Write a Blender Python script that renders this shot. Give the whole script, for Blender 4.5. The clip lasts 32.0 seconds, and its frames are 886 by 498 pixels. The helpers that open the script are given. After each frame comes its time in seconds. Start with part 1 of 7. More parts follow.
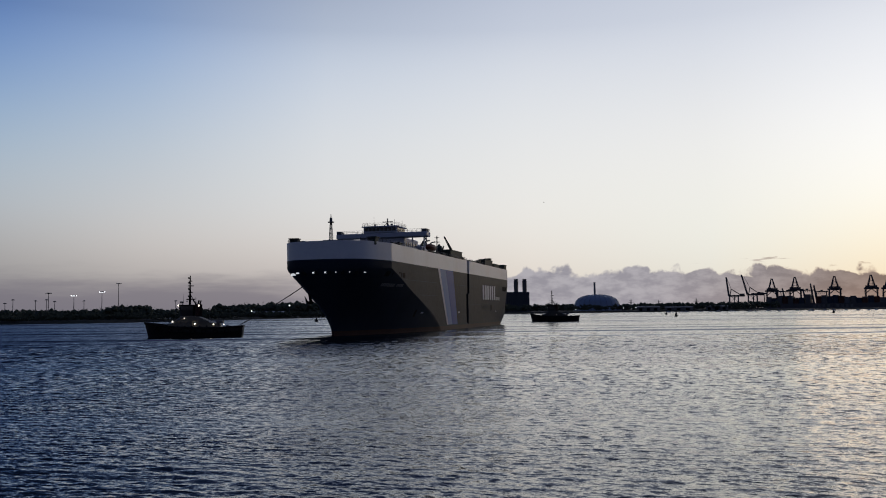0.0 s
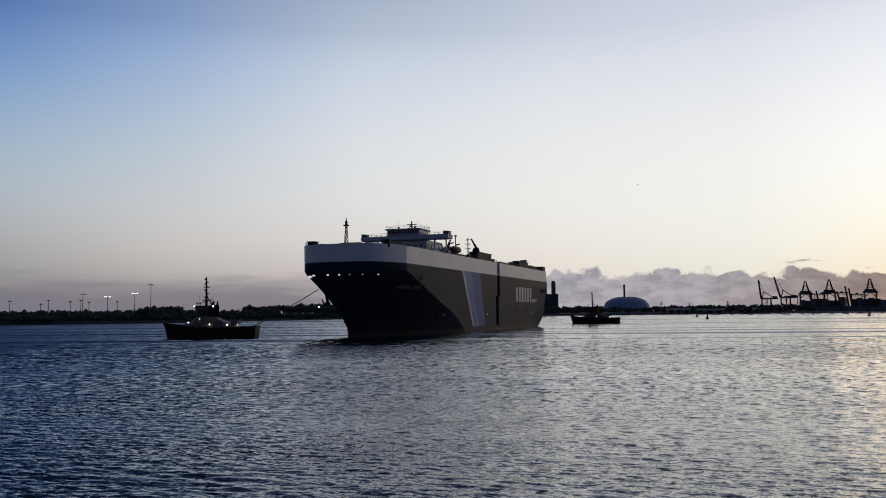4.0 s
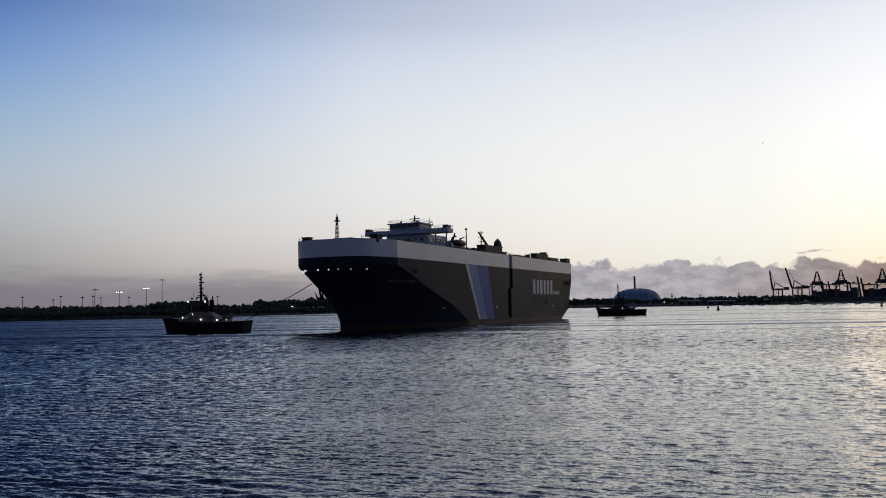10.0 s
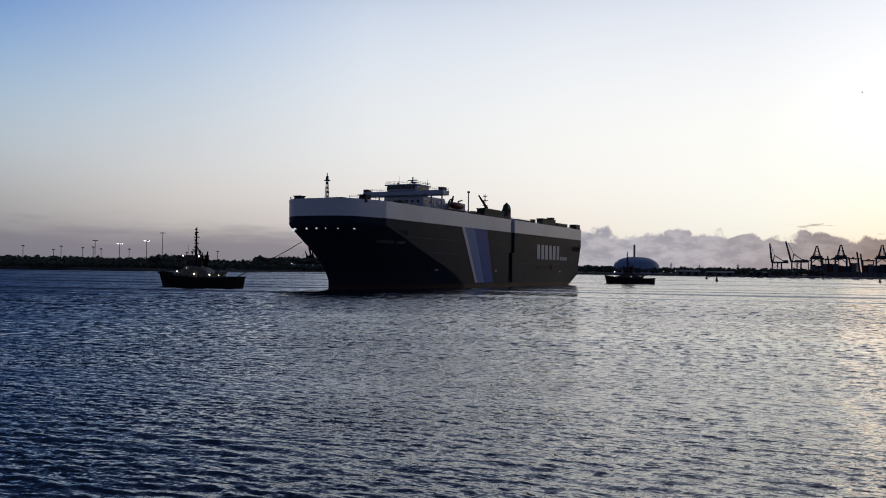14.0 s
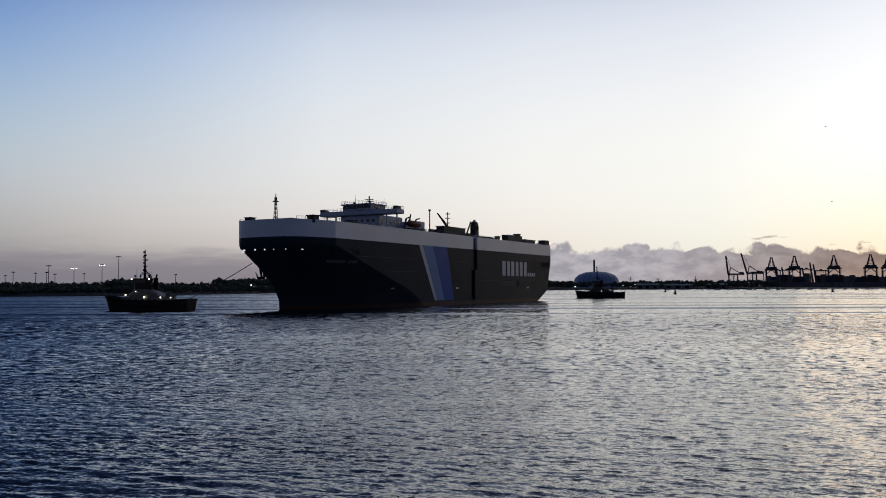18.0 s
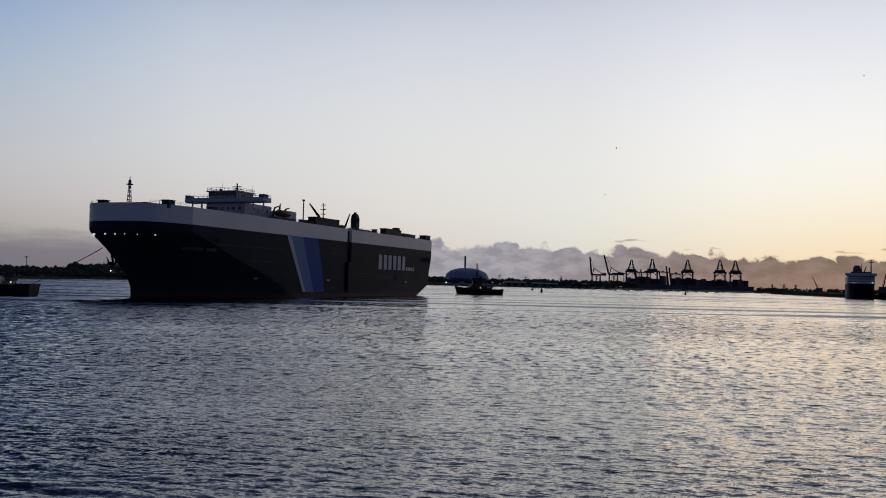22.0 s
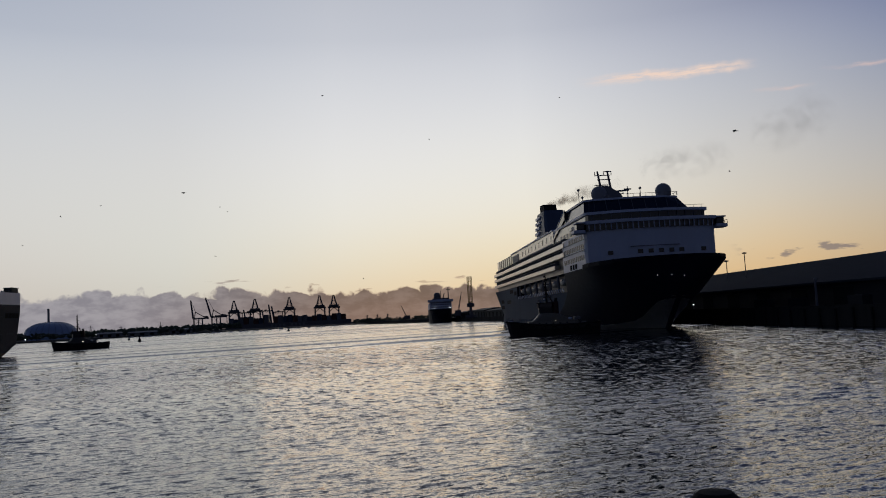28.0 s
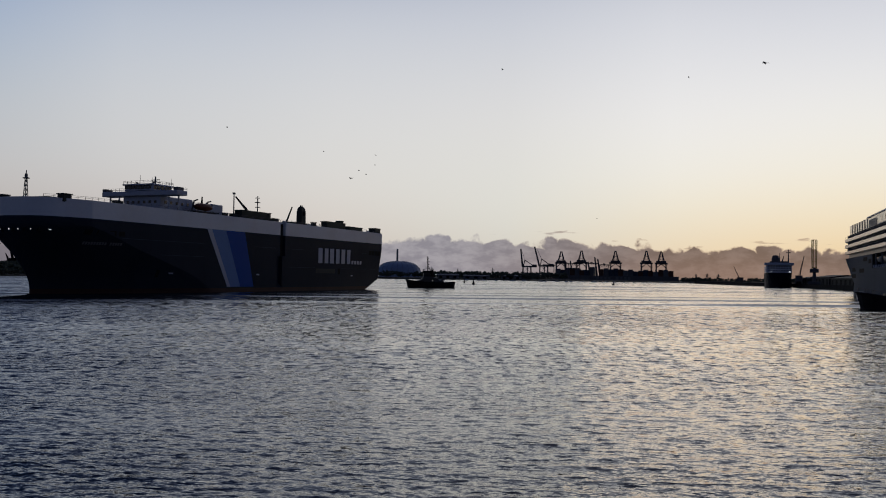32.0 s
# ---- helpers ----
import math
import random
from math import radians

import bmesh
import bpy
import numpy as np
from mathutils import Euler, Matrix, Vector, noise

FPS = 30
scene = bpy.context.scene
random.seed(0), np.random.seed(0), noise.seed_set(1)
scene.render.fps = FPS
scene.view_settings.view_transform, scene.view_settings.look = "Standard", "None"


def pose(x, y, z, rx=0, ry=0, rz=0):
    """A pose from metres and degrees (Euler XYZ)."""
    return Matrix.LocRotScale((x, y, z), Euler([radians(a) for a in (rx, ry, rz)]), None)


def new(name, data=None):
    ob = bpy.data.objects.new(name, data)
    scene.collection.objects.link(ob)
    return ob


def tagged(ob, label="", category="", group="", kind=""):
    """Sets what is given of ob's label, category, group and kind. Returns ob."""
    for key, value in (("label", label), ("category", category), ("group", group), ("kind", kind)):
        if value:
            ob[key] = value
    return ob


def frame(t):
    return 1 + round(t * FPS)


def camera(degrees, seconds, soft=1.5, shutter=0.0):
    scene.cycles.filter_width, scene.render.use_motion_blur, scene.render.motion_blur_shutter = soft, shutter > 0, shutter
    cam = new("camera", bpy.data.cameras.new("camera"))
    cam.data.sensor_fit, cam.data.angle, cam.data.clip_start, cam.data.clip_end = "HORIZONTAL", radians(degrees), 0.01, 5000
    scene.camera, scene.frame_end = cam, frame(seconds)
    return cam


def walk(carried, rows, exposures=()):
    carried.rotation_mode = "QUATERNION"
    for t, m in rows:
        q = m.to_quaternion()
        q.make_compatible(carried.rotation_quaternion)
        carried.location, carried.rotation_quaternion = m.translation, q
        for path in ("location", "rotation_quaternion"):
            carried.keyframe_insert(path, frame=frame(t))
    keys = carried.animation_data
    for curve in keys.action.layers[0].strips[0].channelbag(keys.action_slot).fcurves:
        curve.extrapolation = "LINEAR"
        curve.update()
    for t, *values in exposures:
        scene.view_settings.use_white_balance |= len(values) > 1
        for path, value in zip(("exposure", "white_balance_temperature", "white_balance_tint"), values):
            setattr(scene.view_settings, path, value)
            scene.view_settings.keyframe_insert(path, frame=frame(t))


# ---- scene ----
cam = camera(56.41, 32.0, soft=1.0)
# seconds, yaw, pitch, roll of the hand-held camera on the pier head
PATH = [
    (0, 0.01, 4.27, 0.73), (0.5, 0.32, 4.23, 0.66), (1, 0.75, 4.21, 0.58), (1.5, 1.16, 4.38, 0.58), (2, 1.19, 4.33, 0.61),
    (2.5, 1.57, 4.29, 0.55), (3, 1.76, 4.49, 0.62), (3.5, 1.85, 4.45, 0.58), (5.5, 2.49, 4.38, 0.77), (6, 2.58, 4.34, 0.87),
    (6.5, 2.61, 4.30, 0.83), (7, 2.68, 4.22, 0.86), (7.5, 2.83, 4.21, 0.90), (8, 2.78, 4.13, 0.80), (8.5, 2.72, 4.13, 0.80),
    (9, 2.67, 4.07, 0.81), (9.5, 2.66, 3.99, 0.71), (10, 2.68, 3.95, 0.94), (10.5, 2.57, 3.64, 0.66), (11, 2.50, 2.94, 0.46),
    (11.5, 2.45, 2.81, 0.49), (12, 2.38, 2.75, 0.19), (12.5, 3.93, 2.58, -0.01), (13, 3.97, 1.59, -0.23), (13.5, 3.61, 1.32, -0.65),
    (14, 2.63, 1.33, -0.93), (14.5, 2.17, 1.56, -1.03), (16.5, 0.86, 2.40, -1.89), (17, 0.42, 2.60, -1.92), (17.5, -0.07, 2.64, -1.00),
    (18, -0.02, 2.60, 0.25), (18.5, -0.06, 2.57, 0.36), (19, -0.12, 2.54, 0.31), (19.5, -0.21, 2.51, -0.18), (20, -0.26, 2.49, -0.26),
    (20.5, -0.62, 2.45, -0.43), (21, -1.69, 2.45, -0.53), (21.5, -5.01, 2.45, -1.43), (22, -8.89, 2.25, -1.45), (22.5, -13.76, 2.38, -1.58),
    (23, -19.15, 2.48, -1.56), (23.5, -24.83, 2.68, -1.56), (23.8, -28.06, 2.75, -1.76), (24, -30.33, 2.85, -2.02), (24.5, -35.06, 3.15, -2.18),
    (25, -38.41, 3.42, -2.31), (25.5, -39.59, 4.53, -2.27), (27.5, -37.10, 4.69, 1.73), (28, -35.82, 4.65, 3.11), (28.5, -34.94, 4.47, 3.39),
    (29, -33.48, 3.63, 2.81), (29.5, -32.48, 3.15, 1.75), (30, -29.97, 2.54, 1.12), (30.5, -23.98, 1.91, 0.78), (31, -18.45, 1.89, 0.28),
    (31.5, -16.25, 1.84, -0.60), (32, -13.58, 1.85, -0.87),
]
EYE = 7.13
EXPOSURES = [(0, 0.10, 6500, 10), (3, 0.12, 6500, 10), (6, 0.20, 6500, 10), (9, 0.24, 6500, 10), (11, 0.27, 6500, 10), (13, 0.30, 6500, 10), (16, 0.28, 6500, 10), (19, 0.25, 6500, 10), (21, 0.16, 6450, 10), (22, -0.01, 6430, 11), (23, -0.12, 6380, 13), (23.6, -0.28, 6420, 13), (24.2, -0.26, 6450, 13), (25, -0.02, 6500, 10), (25.5, 0.0, 6500, 10), (27.5, -0.21, 6500, 10), (28, -0.22, 6500, 10), (30, -0.27, 6500, 11), (31, -0.18, 6500, 11), (32, -0.14, 6500, 11)]
walk(cam, [(t, pose(0, 0, EYE, 90 + p, r, y)) for t, y, p, r in PATH], EXPOSURES)

# ---- light: the sky after sundown, with a cloud bank on the horizon ----
SUN_AZ, SUN_EL = radians(-33.0), radians(3.0)     # azimuth to the left of the y axis
SUN_DIR = Vector((-math.sin(SUN_AZ) * math.cos(SUN_EL), math.cos(SUN_AZ) * math.cos(SUN_EL), math.sin(SUN_EL)))
sun = new("sun", bpy.data.lights.new("sun", "SUN"))
sun.data.energy, sun.data.angle, sun.data.color = 0.03, radians(20), (1.0, 0.66, 0.42)
sun.rotation_euler = (-SUN_DIR).to_track_quat("-Z", "Y").to_euler()


class Net:
    """A small builder of node trees: numbers or sockets go in, sockets come out."""

    def __init__(self, tree):
        self.tree = tree

    def add(self, kind):
        return self.tree.nodes.new(kind)

    def put(self, socket, v):
        if isinstance(v, bpy.types.NodeSocket):
            self.tree.links.new(v, socket)
        else:
            socket.default_value = v

    def math(self, op, *args, clamp=False):
        n = self.add("ShaderNodeMath")
        n.operation, n.use_clamp = op, clamp
        for s, v in zip(n.inputs, args):
            self.put(s, v)
        return n.outputs[0]

    def step(self, v, a, b, lo=0.0, hi=1.0):
        n = self.add("ShaderNodeMapRange")
        n.interpolation_type = "SMOOTHSTEP"
        for s, x in zip(n.inputs, (v, a, b, lo, hi)):
            self.put(s, x)
        return n.outputs[0]

    def mix(self, f, a, b, mode="MIX"):
        n = self.add("ShaderNodeMix")
        n.data_type, n.blend_type = "RGBA", mode
        for s, v in zip((n.inputs[0], n.inputs[6], n.inputs[7]), (f, a, b)):
            self.put(s, v)
        return n.outputs[2]

    def ramp(self, v, stops, mode="LINEAR"):
        n = self.add("ShaderNodeValToRGB")
        n.color_ramp.interpolation = mode
        while len(n.color_ramp.elements) < len(stops):
            n.color_ramp.elements.new(0.5)
        for e, (p, c) in zip(n.color_ramp.elements, stops):
            e.position, e.color = p, (*c, 1) if len(c) == 3 else c
        self.put(n.inputs[0], v)
        return n.outputs[0]

    def noise(self, vec, scale, detail=4.0, rough=0.5, distort=0.0, dims="3D"):
        n = self.add("ShaderNodeTexNoise")
        n.noise_dimensions = dims
        if vec is not None:
            self.put(n.inputs["Vector"], vec)
        for k, v in (("Scale", scale), ("Detail", detail), ("Roughness", rough), ("Distortion", distort)):
            self.put(n.inputs[k], v)
        return n.outputs[0]

    def vec(self, x, y, z=0.0):
        n = self.add("ShaderNodeCombineXYZ")
        for s, v in zip(n.inputs, (x, y, z)):
            self.put(s, v)
        return n.outputs[0]


def lin(r, g, b):
    """Linear colour from display values 0 to 255."""
    return tuple(((c / 255 + 0.055) / 1.055) ** 2.4 if c > 10 else c / 255 / 12.92 for c in (r, g, b))


world = bpy.data.worlds.new("dusk_sky")
scene.world = world
world.use_nodes = True
world.node_tree.nodes.clear()
W = Net(world.node_tree)
coord = W.add("ShaderNodeTexCoord").outputs["Generated"]
sep = W.add("ShaderNodeSeparateXYZ")
W.put(sep.inputs[0], coord)
dx, dy, dz = sep.outputs
el = W.math("MULTIPLY", W.math("ARCSINE", dz), 57.2958)                          # degrees above the horizon
az = W.math("MULTIPLY", W.math("ARCTAN2", W.math("MULTIPLY", dx, -1.0), dy), 57.2958)   # degrees to the left
up = W.math("MAXIMUM", el, 0.0)
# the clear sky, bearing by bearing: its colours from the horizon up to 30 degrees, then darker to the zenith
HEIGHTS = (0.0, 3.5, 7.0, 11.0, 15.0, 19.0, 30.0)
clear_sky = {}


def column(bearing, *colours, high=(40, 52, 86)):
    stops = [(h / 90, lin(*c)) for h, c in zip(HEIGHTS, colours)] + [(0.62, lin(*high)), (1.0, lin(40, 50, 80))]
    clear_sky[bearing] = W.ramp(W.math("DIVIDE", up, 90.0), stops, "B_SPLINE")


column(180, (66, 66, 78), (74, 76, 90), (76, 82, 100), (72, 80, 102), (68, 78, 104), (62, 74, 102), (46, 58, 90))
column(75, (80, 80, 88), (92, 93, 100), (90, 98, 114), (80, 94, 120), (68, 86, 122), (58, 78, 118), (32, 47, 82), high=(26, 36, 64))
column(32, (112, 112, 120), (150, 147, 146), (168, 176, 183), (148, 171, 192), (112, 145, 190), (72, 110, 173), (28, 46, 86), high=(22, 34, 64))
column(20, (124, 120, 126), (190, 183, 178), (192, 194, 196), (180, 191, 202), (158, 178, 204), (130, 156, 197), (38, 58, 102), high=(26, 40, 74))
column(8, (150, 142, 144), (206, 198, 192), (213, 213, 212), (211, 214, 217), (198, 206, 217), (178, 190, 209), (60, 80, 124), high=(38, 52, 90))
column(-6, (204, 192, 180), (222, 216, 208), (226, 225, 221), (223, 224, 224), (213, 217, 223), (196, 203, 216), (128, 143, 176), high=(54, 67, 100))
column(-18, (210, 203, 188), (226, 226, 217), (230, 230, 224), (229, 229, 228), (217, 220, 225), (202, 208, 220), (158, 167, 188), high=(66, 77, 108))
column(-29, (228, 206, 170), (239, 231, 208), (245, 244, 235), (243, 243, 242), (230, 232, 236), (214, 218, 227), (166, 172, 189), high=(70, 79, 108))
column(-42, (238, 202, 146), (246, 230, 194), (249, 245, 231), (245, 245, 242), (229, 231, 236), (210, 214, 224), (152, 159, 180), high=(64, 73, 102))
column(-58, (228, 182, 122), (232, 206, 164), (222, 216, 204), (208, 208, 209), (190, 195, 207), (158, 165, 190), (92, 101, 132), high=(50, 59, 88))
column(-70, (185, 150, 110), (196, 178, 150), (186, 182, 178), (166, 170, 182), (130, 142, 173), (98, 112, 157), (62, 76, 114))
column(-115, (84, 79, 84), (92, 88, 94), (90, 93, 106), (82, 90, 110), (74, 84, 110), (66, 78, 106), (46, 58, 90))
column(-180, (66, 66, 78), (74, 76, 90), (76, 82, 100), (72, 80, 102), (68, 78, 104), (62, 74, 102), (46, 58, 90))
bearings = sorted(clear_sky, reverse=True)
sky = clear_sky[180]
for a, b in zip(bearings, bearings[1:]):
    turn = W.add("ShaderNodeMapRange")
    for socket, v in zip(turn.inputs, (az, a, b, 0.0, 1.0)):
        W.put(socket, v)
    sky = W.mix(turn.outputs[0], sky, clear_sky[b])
# grey haze low down on the side away from the sun
sky = W.mix(W.math("MULTIPLY", W.step(W.math("ADD", el, W.math("MULTIPLY", W.noise(W.vec(W.math("MULTIPLY", az, 0.16), W.math("MULTIPLY", el, 1.1), 7.0), 1.0, 4.0, 0.55), 3.0)), 4.6, 2.5, 0.0, 0.75), W.step(az, -4.0, 12.0)), sky, lin(112, 108, 119) + (1,))
# the cloud bank: puffs along its upper edge
def billow(sa, se, z, detail):
    """Rounded tops with sharp clefts between them."""
    n = W.noise(W.vec(W.math("MULTIPLY", az, sa), W.math("MULTIPLY", el, se), z), 1.0, detail, 0.5, 0.15)
    return W.math("ABSOLUTE", W.math("SUBTRACT", W.math("MULTIPLY", n, 2.0), 1.0))


puff = billow(0.13, 0.25, 0.0, 2.0)
fine = W.noise(W.vec(W.math("MULTIPLY", az, 0.62), W.math("MULTIPLY", el, 1.3), 3.0), 1.0, 5.0, 0.6)
bank_top = W.math("ADD", W.math("MULTIPLY", puff, 1.7), W.math("MULTIPLY", billow(0.42, 0.40, 5.0, 5.0), 2.0))
bank_top = W.math("ADD", bank_top, W.step(az, -62.0, -8.0, 1.25, 2.15))
edge = W.math("SUBTRACT", bank_top, el)
bank = W.math("MULTIPLY", W.step(edge, -0.08, 0.22), W.math("MULTIPLY", W.step(az, 12.0, 2.0), W.step(az, -58.0, -46.0)))
# torn cloudlets that hang just over the bank
loose = W.noise(W.vec(W.math("MULTIPLY", az, 0.30), W.math("MULTIPLY", el, 1.7), 23.0), 1.0, 5.0, 0.55, 0.3)
loose = W.math("SUBTRACT", loose, W.math("MULTIPLY", W.math("ABSOLUTE", W.math("SUBTRACT", el, W.step(az, -62.0, -8.0, 1.9, 3.0))), 0.13))
loose = W.math("MULTIPLY", W.step(loose, 0.60, 0.67), W.math("MULTIPLY", W.step(az, -14.0, -24.0), W.step(az, -52.0, -46.0)))
bank = W.math("MAXIMUM", bank, W.math("MULTIPLY", loose, 0.9))
back_lit = W.step(az, -12.0, -31.0)
bank_col = W.mix(back_lit, W.mix(W.step(fine, 0.36, 0.64), lin(138, 137, 148) + (1,), lin(164, 162, 170) + (1,)), W.mix(W.step(fine, 0.36, 0.64), lin(90, 84, 87) + (1,), lin(116, 107, 107) + (1,)))
bank_col = W.mix(W.math("MULTIPLY", W.step(edge, 0.22, 0.0, 0.0, 0.45), back_lit), bank_col, lin(236, 206, 176) + (1,))
bank_col = W.mix(W.math("MULTIPLY", back_lit, W.step(el, 2.0, 0.0, 0.0, 0.16)), bank_col, lin(176, 150, 138) + (1,))
sky = W.mix(W.math("MULTIPLY", bank, 0.95), sky, bank_col)
# small grey clouds over the quay
wisp = W.math("MULTIPLY", W.step(W.math("ADD", W.noise(W.vec(W.math("MULTIPLY", az, 0.42), W.math("MULTIPLY", el, 1.5), 11.0), 1.0, 4.0, 0.55), W.math("MULTIPLY", W.math("ABSOLUTE", W.math("SUBTRACT", el, 3.0)), -0.20)), 0.50, 0.60), W.step(az, -55.0, -57.5))
sky = W.mix(W.math("MULTIPLY", wisp, 0.8), sky, lin(134, 124, 124) + (1,))
# thin pink streaks high up, still in the sun
def streak(e0, tilt, a0, a1, thick, seed):
    wob = W.math("MULTIPLY", W.math("SUBTRACT", W.noise(W.vec(W.math("MULTIPLY", az, 0.5), seed, 0.0), 1.0, 3.0, 0.6), 0.5), 0.7)
    mid = W.math("ADD", W.math("ADD", e0, wob), W.math("MULTIPLY", W.math("SUBTRACT", az, (a0 + a1) / 2), tilt))
    body = W.step(W.math("ABSOLUTE", W.math("SUBTRACT", el, mid)), thick, 0.0)
    ends = W.math("MULTIPLY", W.step(az, a0, a0 + 2.5), W.step(az, a1, a1 - 5.0))
    torn = W.step(W.noise(W.vec(W.math("MULTIPLY", az, 0.8), W.math("MULTIPLY", el, 5.0), seed), 1.0, 4.0, 0.6), 0.30, 0.62, 0.25, 1.0)
    return W.math("MULTIPLY", W.math("MULTIPLY", body, ends), torn)
sky = W.mix(W.math("MULTIPLY", streak(15.2, 0.02, -58.2, -45.5, 0.50, 2.0), 0.95), sky, lin(255, 226, 208) + (1,))
sky = W.mix(W.math("MULTIPLY", streak(13.3, 0.05, -61.5, -56.5, 0.20, 5.0), 0.6), sky, lin(250, 212, 198) + (1,))
sky = W.mix(W.math("MULTIPLY", streak(14.0, 0.05, -66.5, -61.0, 0.20, 8.0), 0.6), sky, lin(250, 212, 198) + (1,))
NISHITA = W.add("ShaderNodeTexSky")
NISHITA.sky_type, NISHITA.sun_disc, NISHITA.sun_elevation, NISHITA.sun_rotation = "NISHITA", False, SUN_EL, -SUN_AZ
bg = W.add("ShaderNodeBackground")
bg2 = W.add("ShaderNodeBackground")
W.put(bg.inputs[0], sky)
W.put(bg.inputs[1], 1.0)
W.put(bg2.inputs[0], NISHITA.outputs[0])
W.put(bg2.inputs[1], 0.0015)
both = W.add("ShaderNodeAddShader")
W.put(both.inputs[0], bg.outputs[0])
W.put(both.inputs[1], bg2.outputs[0])
W.put(W.add("ShaderNodeOutputWorld").inputs[0], both.outputs[0])

# ---- materials ----
def material(name, build):
    m = bpy.data.materials.new(name)
    m.use_nodes = True
    n = Net(m.node_tree)
    b = m.node_tree.nodes["Principled BSDF"]
    build(n, b)
    return m


def paint(name, colour, rough=0.45, grime=(0.5, 0.45, 0.4), amount=0.35, scale=0.15, metal=0.0, bump=0.02, streak=True, gloss=0.2):
    """Painted steel or the like: mottled at two scales, with faint runs down the sides."""
    def build(n, b):
        c = n.add("ShaderNodeTexCoord").outputs["Object"]
        mp = n.add("ShaderNodeMapping")
        n.put(mp.inputs["Vector"], c)
        mp.inputs["Scale"].default_value = (1, 1, 0.12 if streak else 1)
        big = n.noise(mp.outputs[0], scale, 5, 0.6)
        small = n.noise(c, scale * 14, 4, 0.6)
        f = n.math("MULTIPLY", n.step(big, 0.45, 0.75), amount)
        col = n.mix(f, (*colour, 1), (*[x * y for x, y in zip(colour, grime)], 1))
        col = n.mix(n.math("MULTIPLY", n.step(small, 0.4, 0.7), amount * 0.35), col, (*[x * 0.7 for x in colour], 1))
        n.put(b.inputs["Base Color"], col)
        n.put(b.inputs["Roughness"], n.math("ADD", rough - 0.08, n.math("MULTIPLY", small, 0.16)))
        b.inputs["Metallic"].default_value = metal
        b.inputs["Specular IOR Level"].default_value = gloss
        bp = n.add("ShaderNodeBump")
        bp.inputs["Strength"].default_value = 0.25
        bp.inputs["Distance"].default_value = bump
        n.put(bp.inputs["Height"], small)
        n.put(b.inputs["Normal"], bp.outputs[0])
    return material(name, build)


def glowing(name, colour, strength):
    def build(n, b):
        b.inputs["Base Color"].default_value = (0.8, 0.8, 0.8, 1)
        b.inputs["Emission Color"].default_value = (*colour, 1)
        b.inputs["Emission Strength"].default_value = strength
    return material(name, build)


